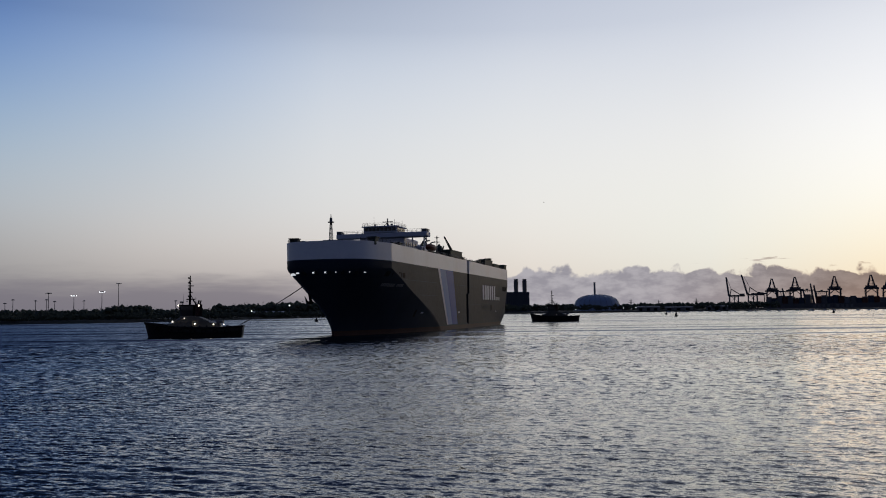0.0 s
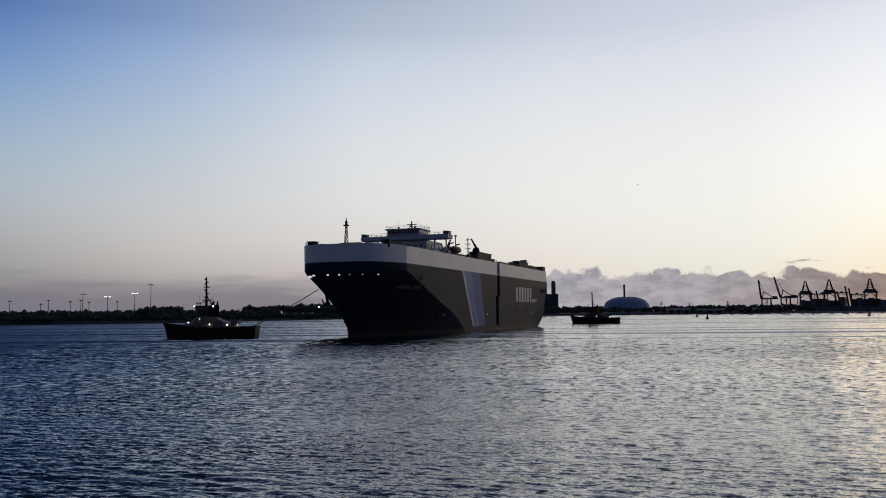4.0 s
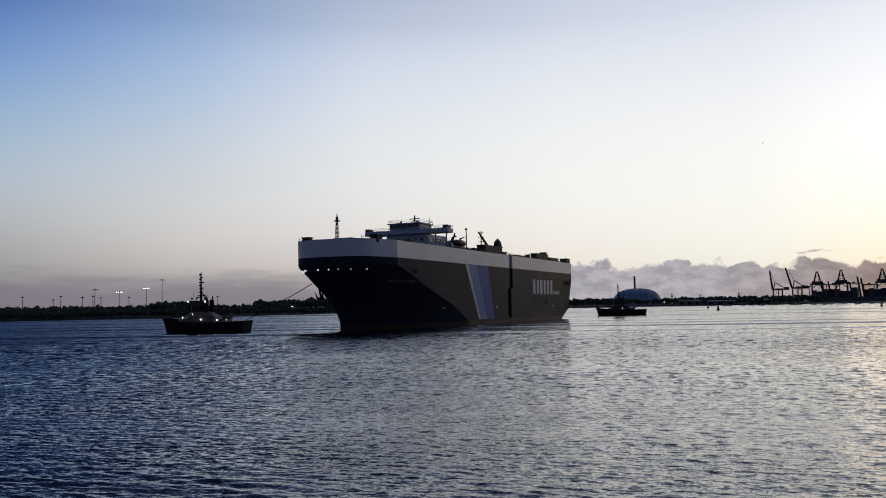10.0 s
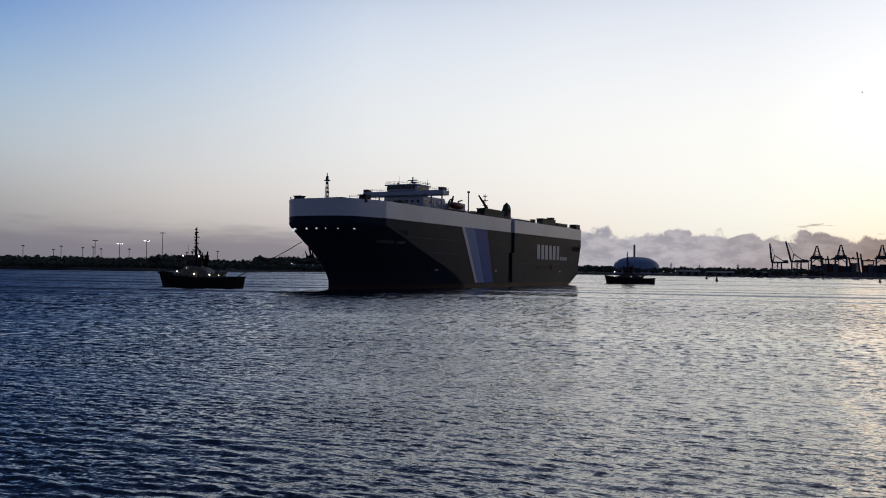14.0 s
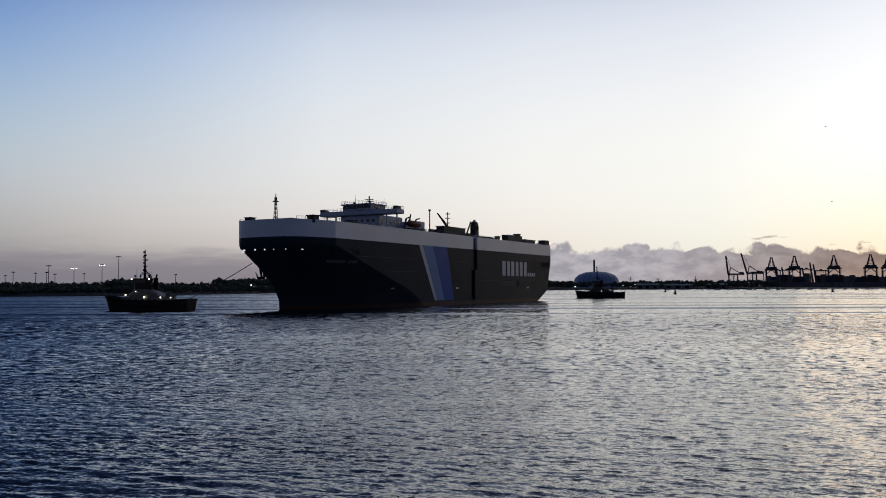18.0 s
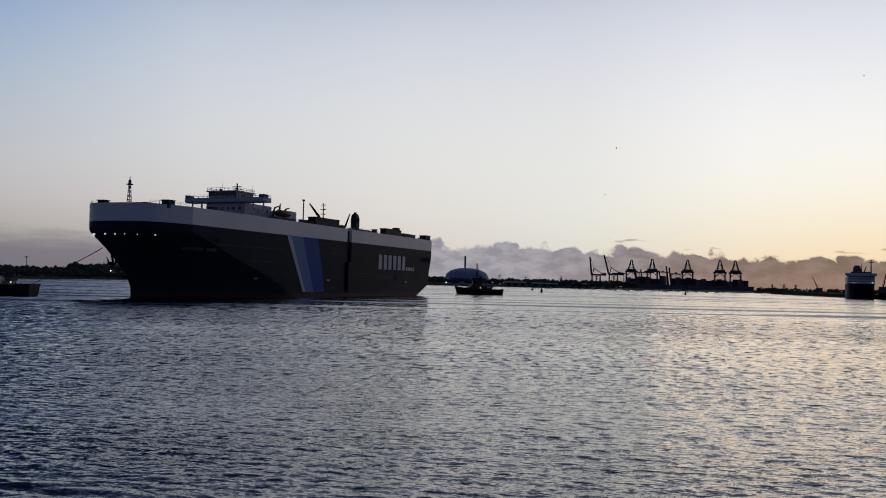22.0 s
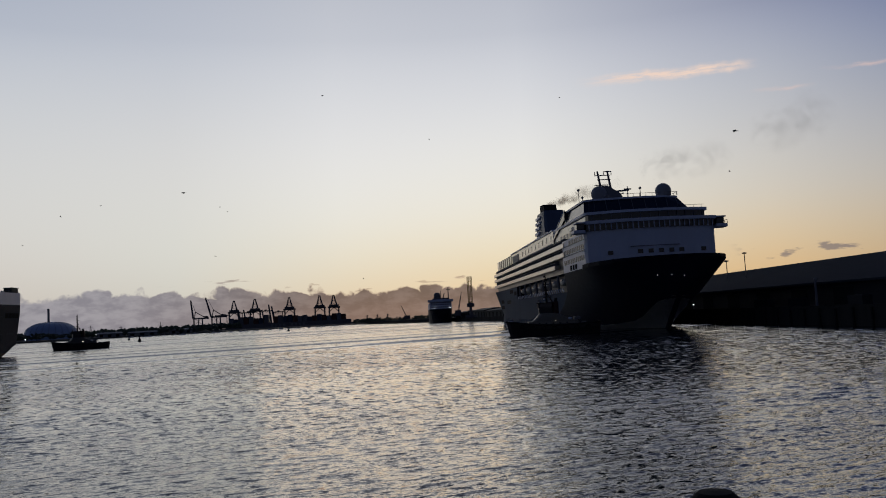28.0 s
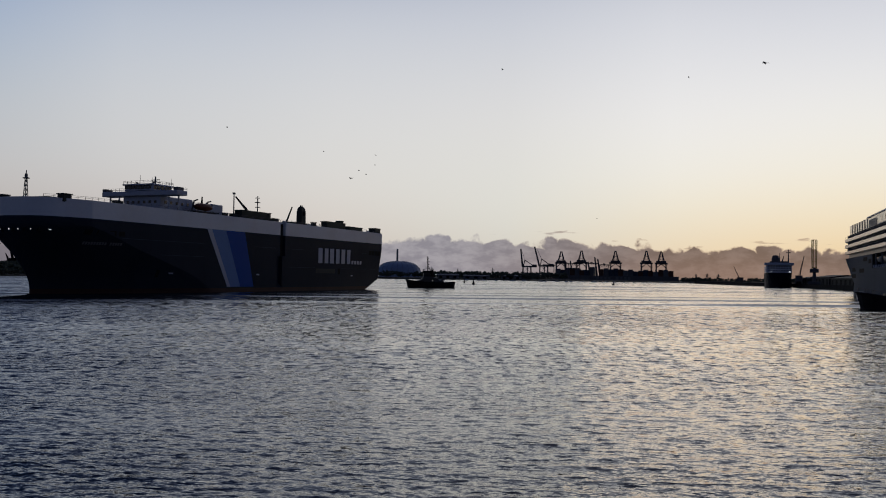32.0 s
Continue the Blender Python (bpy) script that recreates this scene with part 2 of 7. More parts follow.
def water_build(n, b):
    c = n.add("ShaderNodeTexCoord").outputs["Object"]

    def mapped(sx, sy, turn):
        mp = n.add("ShaderNodeMapping")
        n.put(mp.inputs["Vector"], c)
        mp.vector_type = "TEXTURE"
        mp.inputs["Rotation"].default_value = (0, 0, radians(turn))
        mp.inputs["Scale"].default_value = (1 / sx, 1 / sy, 1)
        return mp.outputs[0]

    def vmath(op, x, y):
        v = n.add("ShaderNodeVectorMath")
        v.operation = op
        n.put(v.inputs[0], x)
        if op == "SCALE":
            n.put(v.inputs["Scale"], y)
        elif y is not None:
            n.put(v.inputs[1], y)
        return v.outputs[0]

    def slopes(vec, scale, detail, amount):
        """Random slopes of wavelets: two channels of a noise, about zero."""
        t = n.add("ShaderNodeTexNoise")
        n.put(t.inputs["Vector"], vec)
        for k, v in (("Scale", scale), ("Detail", detail), ("Roughness", 0.55), ("Distortion", 0.15)):
            n.put(t.inputs[k], v)
        return vmath("MULTIPLY", vmath("SUBTRACT", t.outputs["Color"], (0.5, 0.5, 0.5)), (amount * 0.85, amount, 0.0))
    # cat's-paws: gusts roughen some streaks and leave others smooth, at three scales
    away = n.add("ShaderNodeVectorMath")
    away.operation = "LENGTH"
    n.put(away.inputs[0], c)
    away = away.outputs["Value"]
    g1 = n.noise(mapped(0.45, 1.0, 6), 0.16, 3, 0.6)
    g2 = n.noise(mapped(0.22, 1.0, -4), 0.045, 3, 0.6)
    g3 = n.noise(mapped(0.14, 1.0, 3), 0.010, 4, 0.65, 0.4)
    gust = n.math("ADD", n.math("ADD", n.math("MULTIPLY", g1, 0.32), n.math("MULTIPLY", g2, 0.40)), n.math("MULTIPLY", g3, 0.45))
    # the tide runs smoother out in the fairway, but for thin streaks of wind
    calm = n.step(n.math("ADD", away, n.math("MULTIPLY", n.math("SUBTRACT", g2, 0.5), 220.0)), 170.0, 260.0)
    power = n.math("MULTIPLY", n.step(gust, 0.46, 0.70, 0.62, 1.45), n.math("SUBTRACT", 1.0, n.math("MULTIPLY", calm, 0.62)))
    thin = n.step(n.noise(mapped(0.035, 1.0, -3), 0.035, 3, 0.7, 0.2), 0.52, 0.60)

    def fronts(vec, scale, amount, weight):
        """Short steep wave fronts, scattered over calmer backs, that face down the wind."""
        steep = n.step(n.noise(vec, scale, 3, 0.55, 0.25), 0.53, 0.66)
        return vmath("SCALE", wind, n.math("MULTIPLY", n.math("MULTIPLY", steep, amount), weight))
    wind = n.vec(-0.20, -0.98, 0.0)
    close = n.step(away, 45.0, 120.0, 1.0, 0.0)
    middle = n.math("MULTIPLY", n.step(away, 40.0, 90.0), n.step(away, 220.0, 130.0))
    tilt = vmath("ADD", slopes(mapped(0.42, 1.0, -20), 4.4, 4, 0.80), slopes(mapped(0.55, 1.0, -10), 10.0, 4, 0.72))
    tilt = vmath("SCALE", tilt, n.step(away, 40.0, 140.0, 1.0, 0.3))
    # further off only broader backs and groups of waves show
    tilt = vmath("ADD", tilt, vmath("SCALE", slopes(mapped(0.8, 0.55, -14), 1.5, 4, 0.60), n.math("MULTIPLY", n.step(away, 50.0, 100.0), n.step(away, 260.0, 160.0))))
    tilt = vmath("ADD", tilt, vmath("SCALE", slopes(mapped(0.6, 0.17, -15), 1.4, 4, 0.68), n.step(away, 120.0, 220.0)))
    tilt = vmath("ADD", tilt, vmath("SCALE", slopes(mapped(0.25, 0.05, -15), 1.0, 4, 0.45), n.step(away, 280.0, 480.0)))
    tilt = vmath("ADD", tilt, fronts(mapped(0.40, 1.0, -18), 3.0, 0.26, close))
    tilt = vmath("ADD", tilt, fronts(mapped(0.55, 0.5, -16), 1.6, 0.28, middle))
    tilt = vmath("ADD", tilt, fronts(mapped(0.60, 0.25, -14), 0.7, 0.26, n.step(away, 100.0, 170.0)))
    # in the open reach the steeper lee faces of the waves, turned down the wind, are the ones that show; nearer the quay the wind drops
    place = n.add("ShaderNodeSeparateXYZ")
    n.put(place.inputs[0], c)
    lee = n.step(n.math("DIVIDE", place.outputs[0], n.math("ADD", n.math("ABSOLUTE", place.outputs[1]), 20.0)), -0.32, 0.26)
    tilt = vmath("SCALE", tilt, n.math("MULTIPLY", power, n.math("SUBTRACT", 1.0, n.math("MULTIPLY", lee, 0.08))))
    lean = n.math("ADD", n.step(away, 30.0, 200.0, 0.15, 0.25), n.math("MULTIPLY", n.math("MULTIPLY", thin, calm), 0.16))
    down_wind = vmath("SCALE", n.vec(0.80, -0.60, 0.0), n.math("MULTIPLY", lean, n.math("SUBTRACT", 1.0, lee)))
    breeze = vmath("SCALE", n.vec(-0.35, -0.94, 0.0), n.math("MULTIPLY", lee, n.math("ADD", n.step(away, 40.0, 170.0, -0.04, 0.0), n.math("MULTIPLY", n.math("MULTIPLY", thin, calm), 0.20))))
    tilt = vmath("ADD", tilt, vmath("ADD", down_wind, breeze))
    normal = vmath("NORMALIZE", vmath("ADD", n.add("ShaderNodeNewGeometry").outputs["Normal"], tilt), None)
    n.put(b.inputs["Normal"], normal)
    # ripples too small to see singly spread the mirror image
    streaks = n.step(n.noise(mapped(0.10, 1.0, 2), 0.028, 4, 0.6, 0.3), 0.46, 0.60)
    fine = n.math("ADD", 0.09, n.math("MULTIPLY", streaks, 0.06))
    n.put(b.inputs["Roughness"], n.math("ADD", 0.04, n.math("MULTIPLY", n.step(away, 60.0, 380.0), fine)))
    b.inputs["Base Color"].default_value = (0.006, 0.011, 0.017, 1)
    b.inputs["IOR"].default_value = 1.8


WATER = material("river_water", water_build)
HULL_GREY = paint("hull_dark_grey", (0.023, 0.032, 0.048), 0.44, (0.7, 0.65, 0.6), 0.5, 0.05, gloss=0.03)
HULL_WHITE = paint("hull_white", (0.74, 0.76, 0.80), 0.34, (0.8, 0.74, 0.66), 0.35, 0.06, gloss=0.3)
BOOT_RED = paint("boot_top_red", (0.05, 0.022, 0.018), 0.6, (0.5, 0.5, 0.5), 0.6, 0.1)
STRIPE_BLUE = paint("stripe_blue", (0.010, 0.080, 0.36), 0.40, (0.8, 0.8, 0.8), 0.3, 0.08, gloss=0.06)
STRIPE_PALE = paint("stripe_pale", (0.17, 0.28, 0.52), 0.40, (0.8, 0.8, 0.8), 0.3, 0.08, gloss=0.06)
DECK_DARK = paint("deck_dark", (0.05, 0.055, 0.05), 0.7, (0.6, 0.6, 0.6), 0.5, 0.3, streak=False)
NAVY = paint("hull_navy", (0.006, 0.010, 0.022), 0.6, (0.7, 0.7, 0.7), 0.4, 0.06, gloss=0.1)
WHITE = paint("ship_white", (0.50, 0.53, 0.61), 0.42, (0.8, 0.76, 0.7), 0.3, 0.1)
TUG_BLACK = paint("tug_hull_black", (0.022, 0.020, 0.020), 0.5, (0.8, 0.6, 0.5), 0.5, 0.2)
BLACK = paint("rubber_black", (0.018, 0.018, 0.018), 0.8, (0.6, 0.6, 0.6), 0.4, 0.5, streak=False, gloss=0.06)
STEEL = paint("steel_grey", (0.14, 0.14, 0.15), 0.55, (0.6, 0.5, 0.4), 0.4, 0.4)
GLASS_DARK = paint("window_dark", (0.012, 0.015, 0.02), 0.12, (0.8, 0.8, 0.8), 0.2, 0.4, bump=0.0, gloss=0.5)
LAND = paint("bank_earth", (0.050, 0.050, 0.043), 0.95, (0.6, 0.7, 0.5), 0.6, 0.02, streak=False)
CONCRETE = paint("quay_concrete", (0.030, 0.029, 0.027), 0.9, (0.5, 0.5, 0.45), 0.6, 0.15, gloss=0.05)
DECK_GEAR = paint("deck_gear_green", (0.035, 0.045, 0.038), 0.6, (0.7, 0.5, 0.4), 0.5, 0.3)
LIFEBOAT = paint("lifeboat_orange", (0.16, 0.05, 0.025), 0.5, (0.6, 0.6, 0.6), 0.4, 0.4, streak=False)
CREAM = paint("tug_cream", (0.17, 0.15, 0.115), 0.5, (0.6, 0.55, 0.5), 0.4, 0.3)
TUG_DIM = paint("tug_drab", (0.075, 0.070, 0.060), 0.6, (0.6, 0.55, 0.5), 0.4, 0.3)
TUG_RED = paint("tug_funnel_red", (0.035, 0.015, 0.014), 0.5, (0.6, 0.6, 0.6), 0.4, 0.3)
ROPE = paint("tow_rope", (0.08, 0.075, 0.065), 0.9, (0.6, 0.6, 0.6), 0.4, 2.0, streak=False)
# glow for sky seen through the carrier's bow openings, and the liner's bow lamps
MOORING_GLOW = glowing("mooring_glow", (0.9, 0.95, 1.0), 0.55)
# recess shade as near-black paint; also dark windows and the tugs' wheelhouses
SHADE = paint("shade_and_window_dark", (0.02, 0.021, 0.024), 0.35, (0.7, 0.7, 0.7), 0.4, 0.3)
NAVY_GLASS = paint("lounge_glass", (0.010, 0.016, 0.034), 0.15, (0.8, 0.8, 0.8), 0.2, 0.3, bump=0.0)
RADOME = paint("radome_grey", (0.22, 0.22, 0.23), 0.5, (0.8, 0.8, 0.8), 0.3, 0.3, streak=False)
BOAT_PALE = paint("boat_pale", (0.30, 0.28, 0.25), 0.45, (0.7, 0.7, 0.7), 0.3, 0.3, streak=False)
HULL_PALE = paint("hull_pale_grey", (0.058, 0.080, 0.112), 0.6, (0.7, 0.66, 0.6), 0.4, 0.08, gloss=0.02)
# the ship's pale starboard paint, with the sunset glow's gold put into its colour
SUNSET_WHITE = paint("sunset_tinted_white", (0.62, 0.53, 0.38), 0.22, (0.8, 0.76, 0.7), 0.3, 0.2, gloss=0.5)
FUNNEL_BLUE = paint("funnel_blue_grey", (0.07, 0.085, 0.12), 0.5, (0.7, 0.7, 0.7), 0.4, 0.2)
CRANE = paint("crane_dark", (0.11, 0.105, 0.11), 0.6, (0.7, 0.6, 0.5), 0.4, 0.1)
CRANE_YELLOW = paint("crane_yellow", (0.42, 0.26, 0.06), 0.5, (0.6, 0.55, 0.5), 0.4, 0.2)
BOX_RED = paint("container_rust", (0.09, 0.035, 0.025), 0.6, (0.6, 0.6, 0.6), 0.4, 0.2)
BOX_BLUE = paint("container_blue", (0.03, 0.045, 0.07), 0.6, (0.6, 0.6, 0.6), 0.4, 0.2)
BOX_PALE = paint("lettering_pale", (0.16, 0.16, 0.16), 0.6, (0.6, 0.6, 0.6), 0.4, 0.2)
PS_GREY = paint("power_station_grey", (0.06, 0.068, 0.085), 0.6, (0.7, 0.7, 0.7), 0.4, 0.05)
DOME_METAL = paint("dome_metal", (0.26, 0.33, 0.46), 0.5, (0.8, 0.8, 0.8), 0.4, 0.03, metal=0.0)
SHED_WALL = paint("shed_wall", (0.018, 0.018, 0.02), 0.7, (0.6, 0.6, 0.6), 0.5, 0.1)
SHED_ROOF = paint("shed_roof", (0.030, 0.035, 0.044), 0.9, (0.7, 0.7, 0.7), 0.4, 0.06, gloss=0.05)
FOLIAGE = paint("foliage_dark", (0.075, 0.085, 0.055), 0.9, (0.6, 0.7, 0.6), 0.6, 0.05, streak=False)
FLOOD_LIT = glowing("floodlight_lit", (0.92, 0.96, 1.0), 3.0)
GULL = paint("gull_grey", (0.10, 0.10, 0.10), 0.8, (0.6, 0.6, 0.6), 0.3, 3.0, streak=False)
LAMP_LIT = glowing("lamp_lit", (1.0, 0.90, 0.76), 3.0)


# ---- mesh helpers ----
def mesh_of(name, bm, mat, smooth=False):
    me = bpy.data.meshes.new(name)
    bm.normal_update()
    bm.to_mesh(me)
    bm.free()
    for m in (mat if isinstance(mat, (list, tuple)) else [mat]):
        me.materials.append(m)
    if smooth:
        me.polygons.foreach_set("use_smooth", [True] * len(me.polygons))
        me.set_sharp_from_angle(angle=radians(28))
    return me


def part(name, bm, mat, parent=None, label="", smooth=False):
    """One mesh object, under a thing or a part."""
    ob = new(name, mesh_of(name, bm, mat, smooth))
    if parent is not None:
        ob.parent = parent
    return tagged(ob, label)


def thing(name, label, category, group="", kind="", at=None):
    ob = new(name)
    if at is not None:
        ob.matrix_basis = at
    return tagged(ob, label, category, group, kind)


def box(bm, x0, x1, y0, y1, z0, z1, bevel=0.0):
    """A box, its long edges chamfered where a bevel is given."""
    vs = [bm.verts.new((x, y, z)) for z in (z0, z1) for x, y in ((x0, y0), (x1, y0), (x1, y1), (x0, y1))]
    fs = [bm.faces.new([vs[i] for i in q]) for q in ((3, 2, 1, 0), (4, 5, 6, 7), (0, 1, 5, 4), (1, 2, 6, 5), (2, 3, 7, 6), (3, 0, 4, 7))]
    if bevel:
        bmesh.ops.bevel(bm, geom=list({e for f in fs for e in f.edges}), offset=bevel, segments=1, affect="EDGES")
    return bm


def boxed(*args, bevel=0.0):
    return box(bmesh.new(), *args, bevel=bevel)


def prism(bm, pts, axis, a, b):
    """A polygon in two coordinates pushed along the third axis (0, 1 or 2) from a to b."""
    def v(p, q):
        c = list(p)
        c.insert(axis, q)
        return bm.verts.new(c)
    lo, hi = [v(p, a) for p in pts], [v(p, b) for p in pts]
    n = len(pts)
    bm.faces.new(lo), bm.faces.new(hi)
    for i in range(n):
        bm.faces.new((lo[i], lo[(i + 1) % n], hi[(i + 1) % n], hi[i]))
    bmesh.ops.recalc_face_normals(bm, faces=bm.faces[:])
    return bm


def bar(bm, a, b, w, w2=None, sides=4):
    """A straight strut from a to b, w thick (w2 at its far end)."""
    a, b = Vector(a), Vector(b)
    d = (b - a).normalized()
    s = d.cross(Vector((0, 0, 1)) if abs(d.z) < 0.95 else Vector((0, 1, 0))).normalized()
    t = d.cross(s)
    rings = []
    for p, r in ((a, w / 2), (b, (w if w2 is None else w2) / 2)):
        k = r * (1.414 if sides == 4 else 1)
        rings.append([bm.verts.new(p + k * (math.cos(q) * s + math.sin(q) * t)) for q in (math.tau * (i + 0.5) / sides for i in range(sides))])
    for i in range(sides):
        j = (i + 1) % sides
        bm.faces.new((rings[0][i], rings[0][j], rings[1][j], rings[1][i]))
    bm.faces.new(rings[0][::-1]), bm.faces.new(rings[1])
    return bm


def lathe(bm, profile, sides=16, centre=(0, 0, 0)):
    """A turned shape from (radius, height) pairs."""
    rings = []
    for r, z in profile:
        rings.append([bm.verts.new((centre[0] + r * math.cos(math.tau * i / sides), centre[1] + r * math.sin(math.tau * i / sides), centre[2] + z)) for i in range(sides)])
    for p, q in zip(rings, rings[1:]):
        for i in range(sides):
            bm.faces.new((p[i], p[(i + 1) % sides], q[(i + 1) % sides], q[i]))
    bm.faces.new(rings[0][::-1]), bm.faces.new(rings[-1])
    return bm


def loft(bm, rings, close=True, mats=None):
    """Skin through rings of equal length; each ring is a list of points. mats(i, j): material slot of a face."""
    vs = [[bm.verts.new(p) for p in r] for r in rings]
    n = len(rings[0])
    for i in range(len(vs) - 1):
        for j in range(n if close else n - 1):
            k = (j + 1) % n
            try:
                f = bm.faces.new((vs[i][j], vs[i + 1][j], vs[i + 1][k], vs[i][k]))
            except ValueError:
                continue
            if mats:
                f.material_index = mats(i, j)
    return vs


def blend(table, x):
    """Linear interpolation in a table of (x, value) rows."""
    if x <= table[0][0]:
        return table[0][1]
    for (a, p), (b, q) in zip(table, table[1:]):
        if x <= b:
            return p + (q - p) * (x - a) / (b - a)
    return table[-1][1]


# ---- the river ----
def river():
    """Polar sheet round the pier head: real wavelets near by, ripples in the material further off."""
    rng = np.random.default_rng(4)
    az = np.radians(np.concatenate([np.arange(-76, 42, 0.15), np.arange(44, 282, 4.0)]))
    r = [3.0, 6.0, 9.0, 12.0, 15.0]
    while r[-1] < 130:
        r.append(r[-1] + max(0.085, 0.0036 * r[-1]))
    while r[-1] < 330:
        r.append(r[-1] * 1.008)
    while r[-1] < 4700:
        r.append(r[-1] * 1.05)
    r = np.array(r)
    A, R = np.meshgrid(az, r)
    X, Y = -np.sin(A) * R, np.cos(A) * R
    Z = np.zeros_like(X)
    fade = np.clip((300 - R) / 200, 0, 1) * np.clip((R - 12) / 6, 0, 1)
    DX, DY = np.zeros_like(X), np.zeros_like(X)
    for k in range(110):
        wl = 0.32 * (2.8 / 0.32) ** rng.random()
        way = radians(-106) + rng.normal() * (0.20 + 0.14 / (0.5 + wl))
        amp = 0.0041 * min(wl, 1.15) ** 0.9 * (0.5 + rng.random())
        # wave trains come in groups
        side = way + 1.2
        cw, sw = math.cos(way), math.sin(way)
        along = X * cw + Y * sw
        group = 0.6 + 0.4 * np.sin((X * math.cos(side) + Y * math.sin(side)) * math.tau / (wl * 9) + rng.random() * 6) * np.sin(along * math.tau / (wl * 7) + rng.random() * 6)
        ph = along * (math.tau / wl) + rng.random() * math.tau
        seen = np.clip((wl * 120 - R) / (wl * 50), 0, 1)      # short waves only where they can be told apart
        a = amp * seen * group
        Z += a * np.sin(ph)
        # water gathers under the crests and sharpens them
        DX += a * cw * np.cos(ph)
        DY += a * sw * np.cos(ph)
    patch = 0.85 + 0.35 * np.sin(X * 0.05 + 1.3 + 0.8 * np.sin(Y * 0.04)) * np.sin(Y * 0.09 + X * 0.02)
    Z *= fade * patch
    X, Y = X + 1.3 * DX * fade * patch, Y + 1.3 * DY * fade * patch
    nr, na = X.shape
    co = np.stack([X, Y, Z], -1).reshape(-1, 3)
    i, j = np.meshgrid(np.arange(nr - 1), np.arange(na), indexing="ij")
    k = (j + 1) % na
    quads = np.stack([i * na + j, i * na + k, (i + 1) * na + k, (i + 1) * na + j], -1).reshape(-1, 4)[:, ::-1]
    me = bpy.data.meshes.new("water")
    me.vertices.add(len(co))
    me.vertices.foreach_set("co", co.astype(np.float32).ravel())
    me.loops.add(quads.size)
    me.loops.foreach_set("vertex_index", quads.astype(np.int32).ravel())
    me.polygons.add(len(quads))
    me.polygons.foreach_set("loop_start", np.arange(0, quads.size, 4, dtype=np.int32))
    me.polygons.foreach_set("use_smooth", np.ones(len(quads), dtype=bool))
    me.update(calc_edges=True)
    me.materials.append(WATER)
    return tagged(new("water", me), "dark rippled river water reflecting the dusk sky", "water", kind="structure")


water = river()


# ---- the banks and quays ----
def at_bearing(az, d, z=0.0):
    """A point by its bearing (degrees to the left of the y axis), distance and height."""
    return Vector((-math.sin(radians(az)) * d, math.cos(radians(az)) * d, z))


def seen_height(el, d):
    """Height of what stands at a distance d and rises el degrees over the eye."""
    return EYE + d * math.tan(radians(el))


def bank(name, label, pts, top, mat, slope=6.0):
    """Land or quay with a battered edge; pts: its outline at the water, counter-clockwise."""
    c = Vector((sum(p[0] for p in pts) / len(pts), sum(p[1] for p in pts) / len(pts)))
    bm = bmesh.new()
    rows = []
    for z, inset in ((-3.0, 0.0), (0.3, 0.0), (top * 0.7, slope * 0.6), (top, slope)):
        row = []
        for p in pts:
            v = Vector(p)
            row.append((*(v + (c - v).normalized() * inset), z))
        rows.append(row)
    vs = loft(bm, rows)
    bm.faces.new(vs[-1])
    bmesh.ops.recalc_face_normals(bm, faces=bm.faces[:])
    ob = part(name, bm, mat)
    return tagged(ob, label, "ground", kind="structure")


bank("ground_west_bank", "dark low wooded bank across the river", [(-2600, 700), (-420, 700), (-300, 712), (-284, 735), (-240, 850), (-150, 1080), (-60, 1300), (120, 1420), (330, 1480), (560, 1560), (560, 4300), (-2600, 4300)], 2.6, LAND, 8.0)
bank("quay_container_terminal", "flat concrete container terminal quay", [(530, 2360), (1250, 2120), (1290, 2020), (2800, 2000), (2800, 4300), (530, 4300)], 3.2, CONCRETE, 0.5)
bank("ground_upper_river", "low dark land at the head of the dock", [(500, 1540), (700, 1500), (860, 1430), (1000, 1300), (2900, 1300), (2900, 2400), (500, 2450)], 1.6, LAND, 8.0)
QU, QN = Vector((0.545, 0.838)), Vector((0.838, -0.545))
Q0 = Vector((195.6, 158.8)) + QN * 23.0
QUAY_TOP = 4.4


def on_quay(s, d=0.0):
    p = Q0 + QU * s + QN * d
    return (p.x, p.y)


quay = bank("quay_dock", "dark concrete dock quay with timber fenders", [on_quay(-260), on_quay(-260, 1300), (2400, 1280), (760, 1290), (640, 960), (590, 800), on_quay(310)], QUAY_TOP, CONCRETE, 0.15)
for i in range(64):                          # fender piles along the quay face
    x, y = on_quay(-150 + 7.5 * i, -0.35)
    bm = bmesh.new()
    bar(bm, (x, y, -2.0), (x, y, QUAY_TOP - 0.3 + 0.15 * math.sin(i * 2.3)), 0.6, 0.55, 6)
    part("fender_pile", bm, BLACK, quay)
bm = bmesh.new()
a, b = on_quay(-258, 0.55), on_quay(308, 0.55)
bar(bm, (*a, QUAY_TOP + 0.12), (*b, QUAY_TOP + 0.12), 0.5)
part("coping", bm, CONCRETE, quay)

# ---- the pier head under the camera, with its bollard ----
pier_m = pose(0, 0, 0, 0, 0, -12)
bm = bmesh.new()
box(bm, -30, 4.55, -26, 5.0, -3, 4.72, bevel=0.06)
bmesh.ops.transform(bm, matrix=pier_m, verts=bm.verts[:])
pier = tagged(part("pier", bm, CONCRETE), "concrete pier head above the river", "pier", kind="structure")
bollard = thing("bollard", "squat black iron mooring bollard on the pier edge", "bollard", at=Matrix.Translation(at_bearing(-53.1, 6.15, 4.72)))
bm = bmesh.new()
lathe(bm, [(0.34, 0.0), (0.34, 0.10), (0.30, 0.14), (0.29, 0.42), (0.30, 0.60)], 16)
part("base", bm, BLACK, bollard)
bm = bmesh.new()
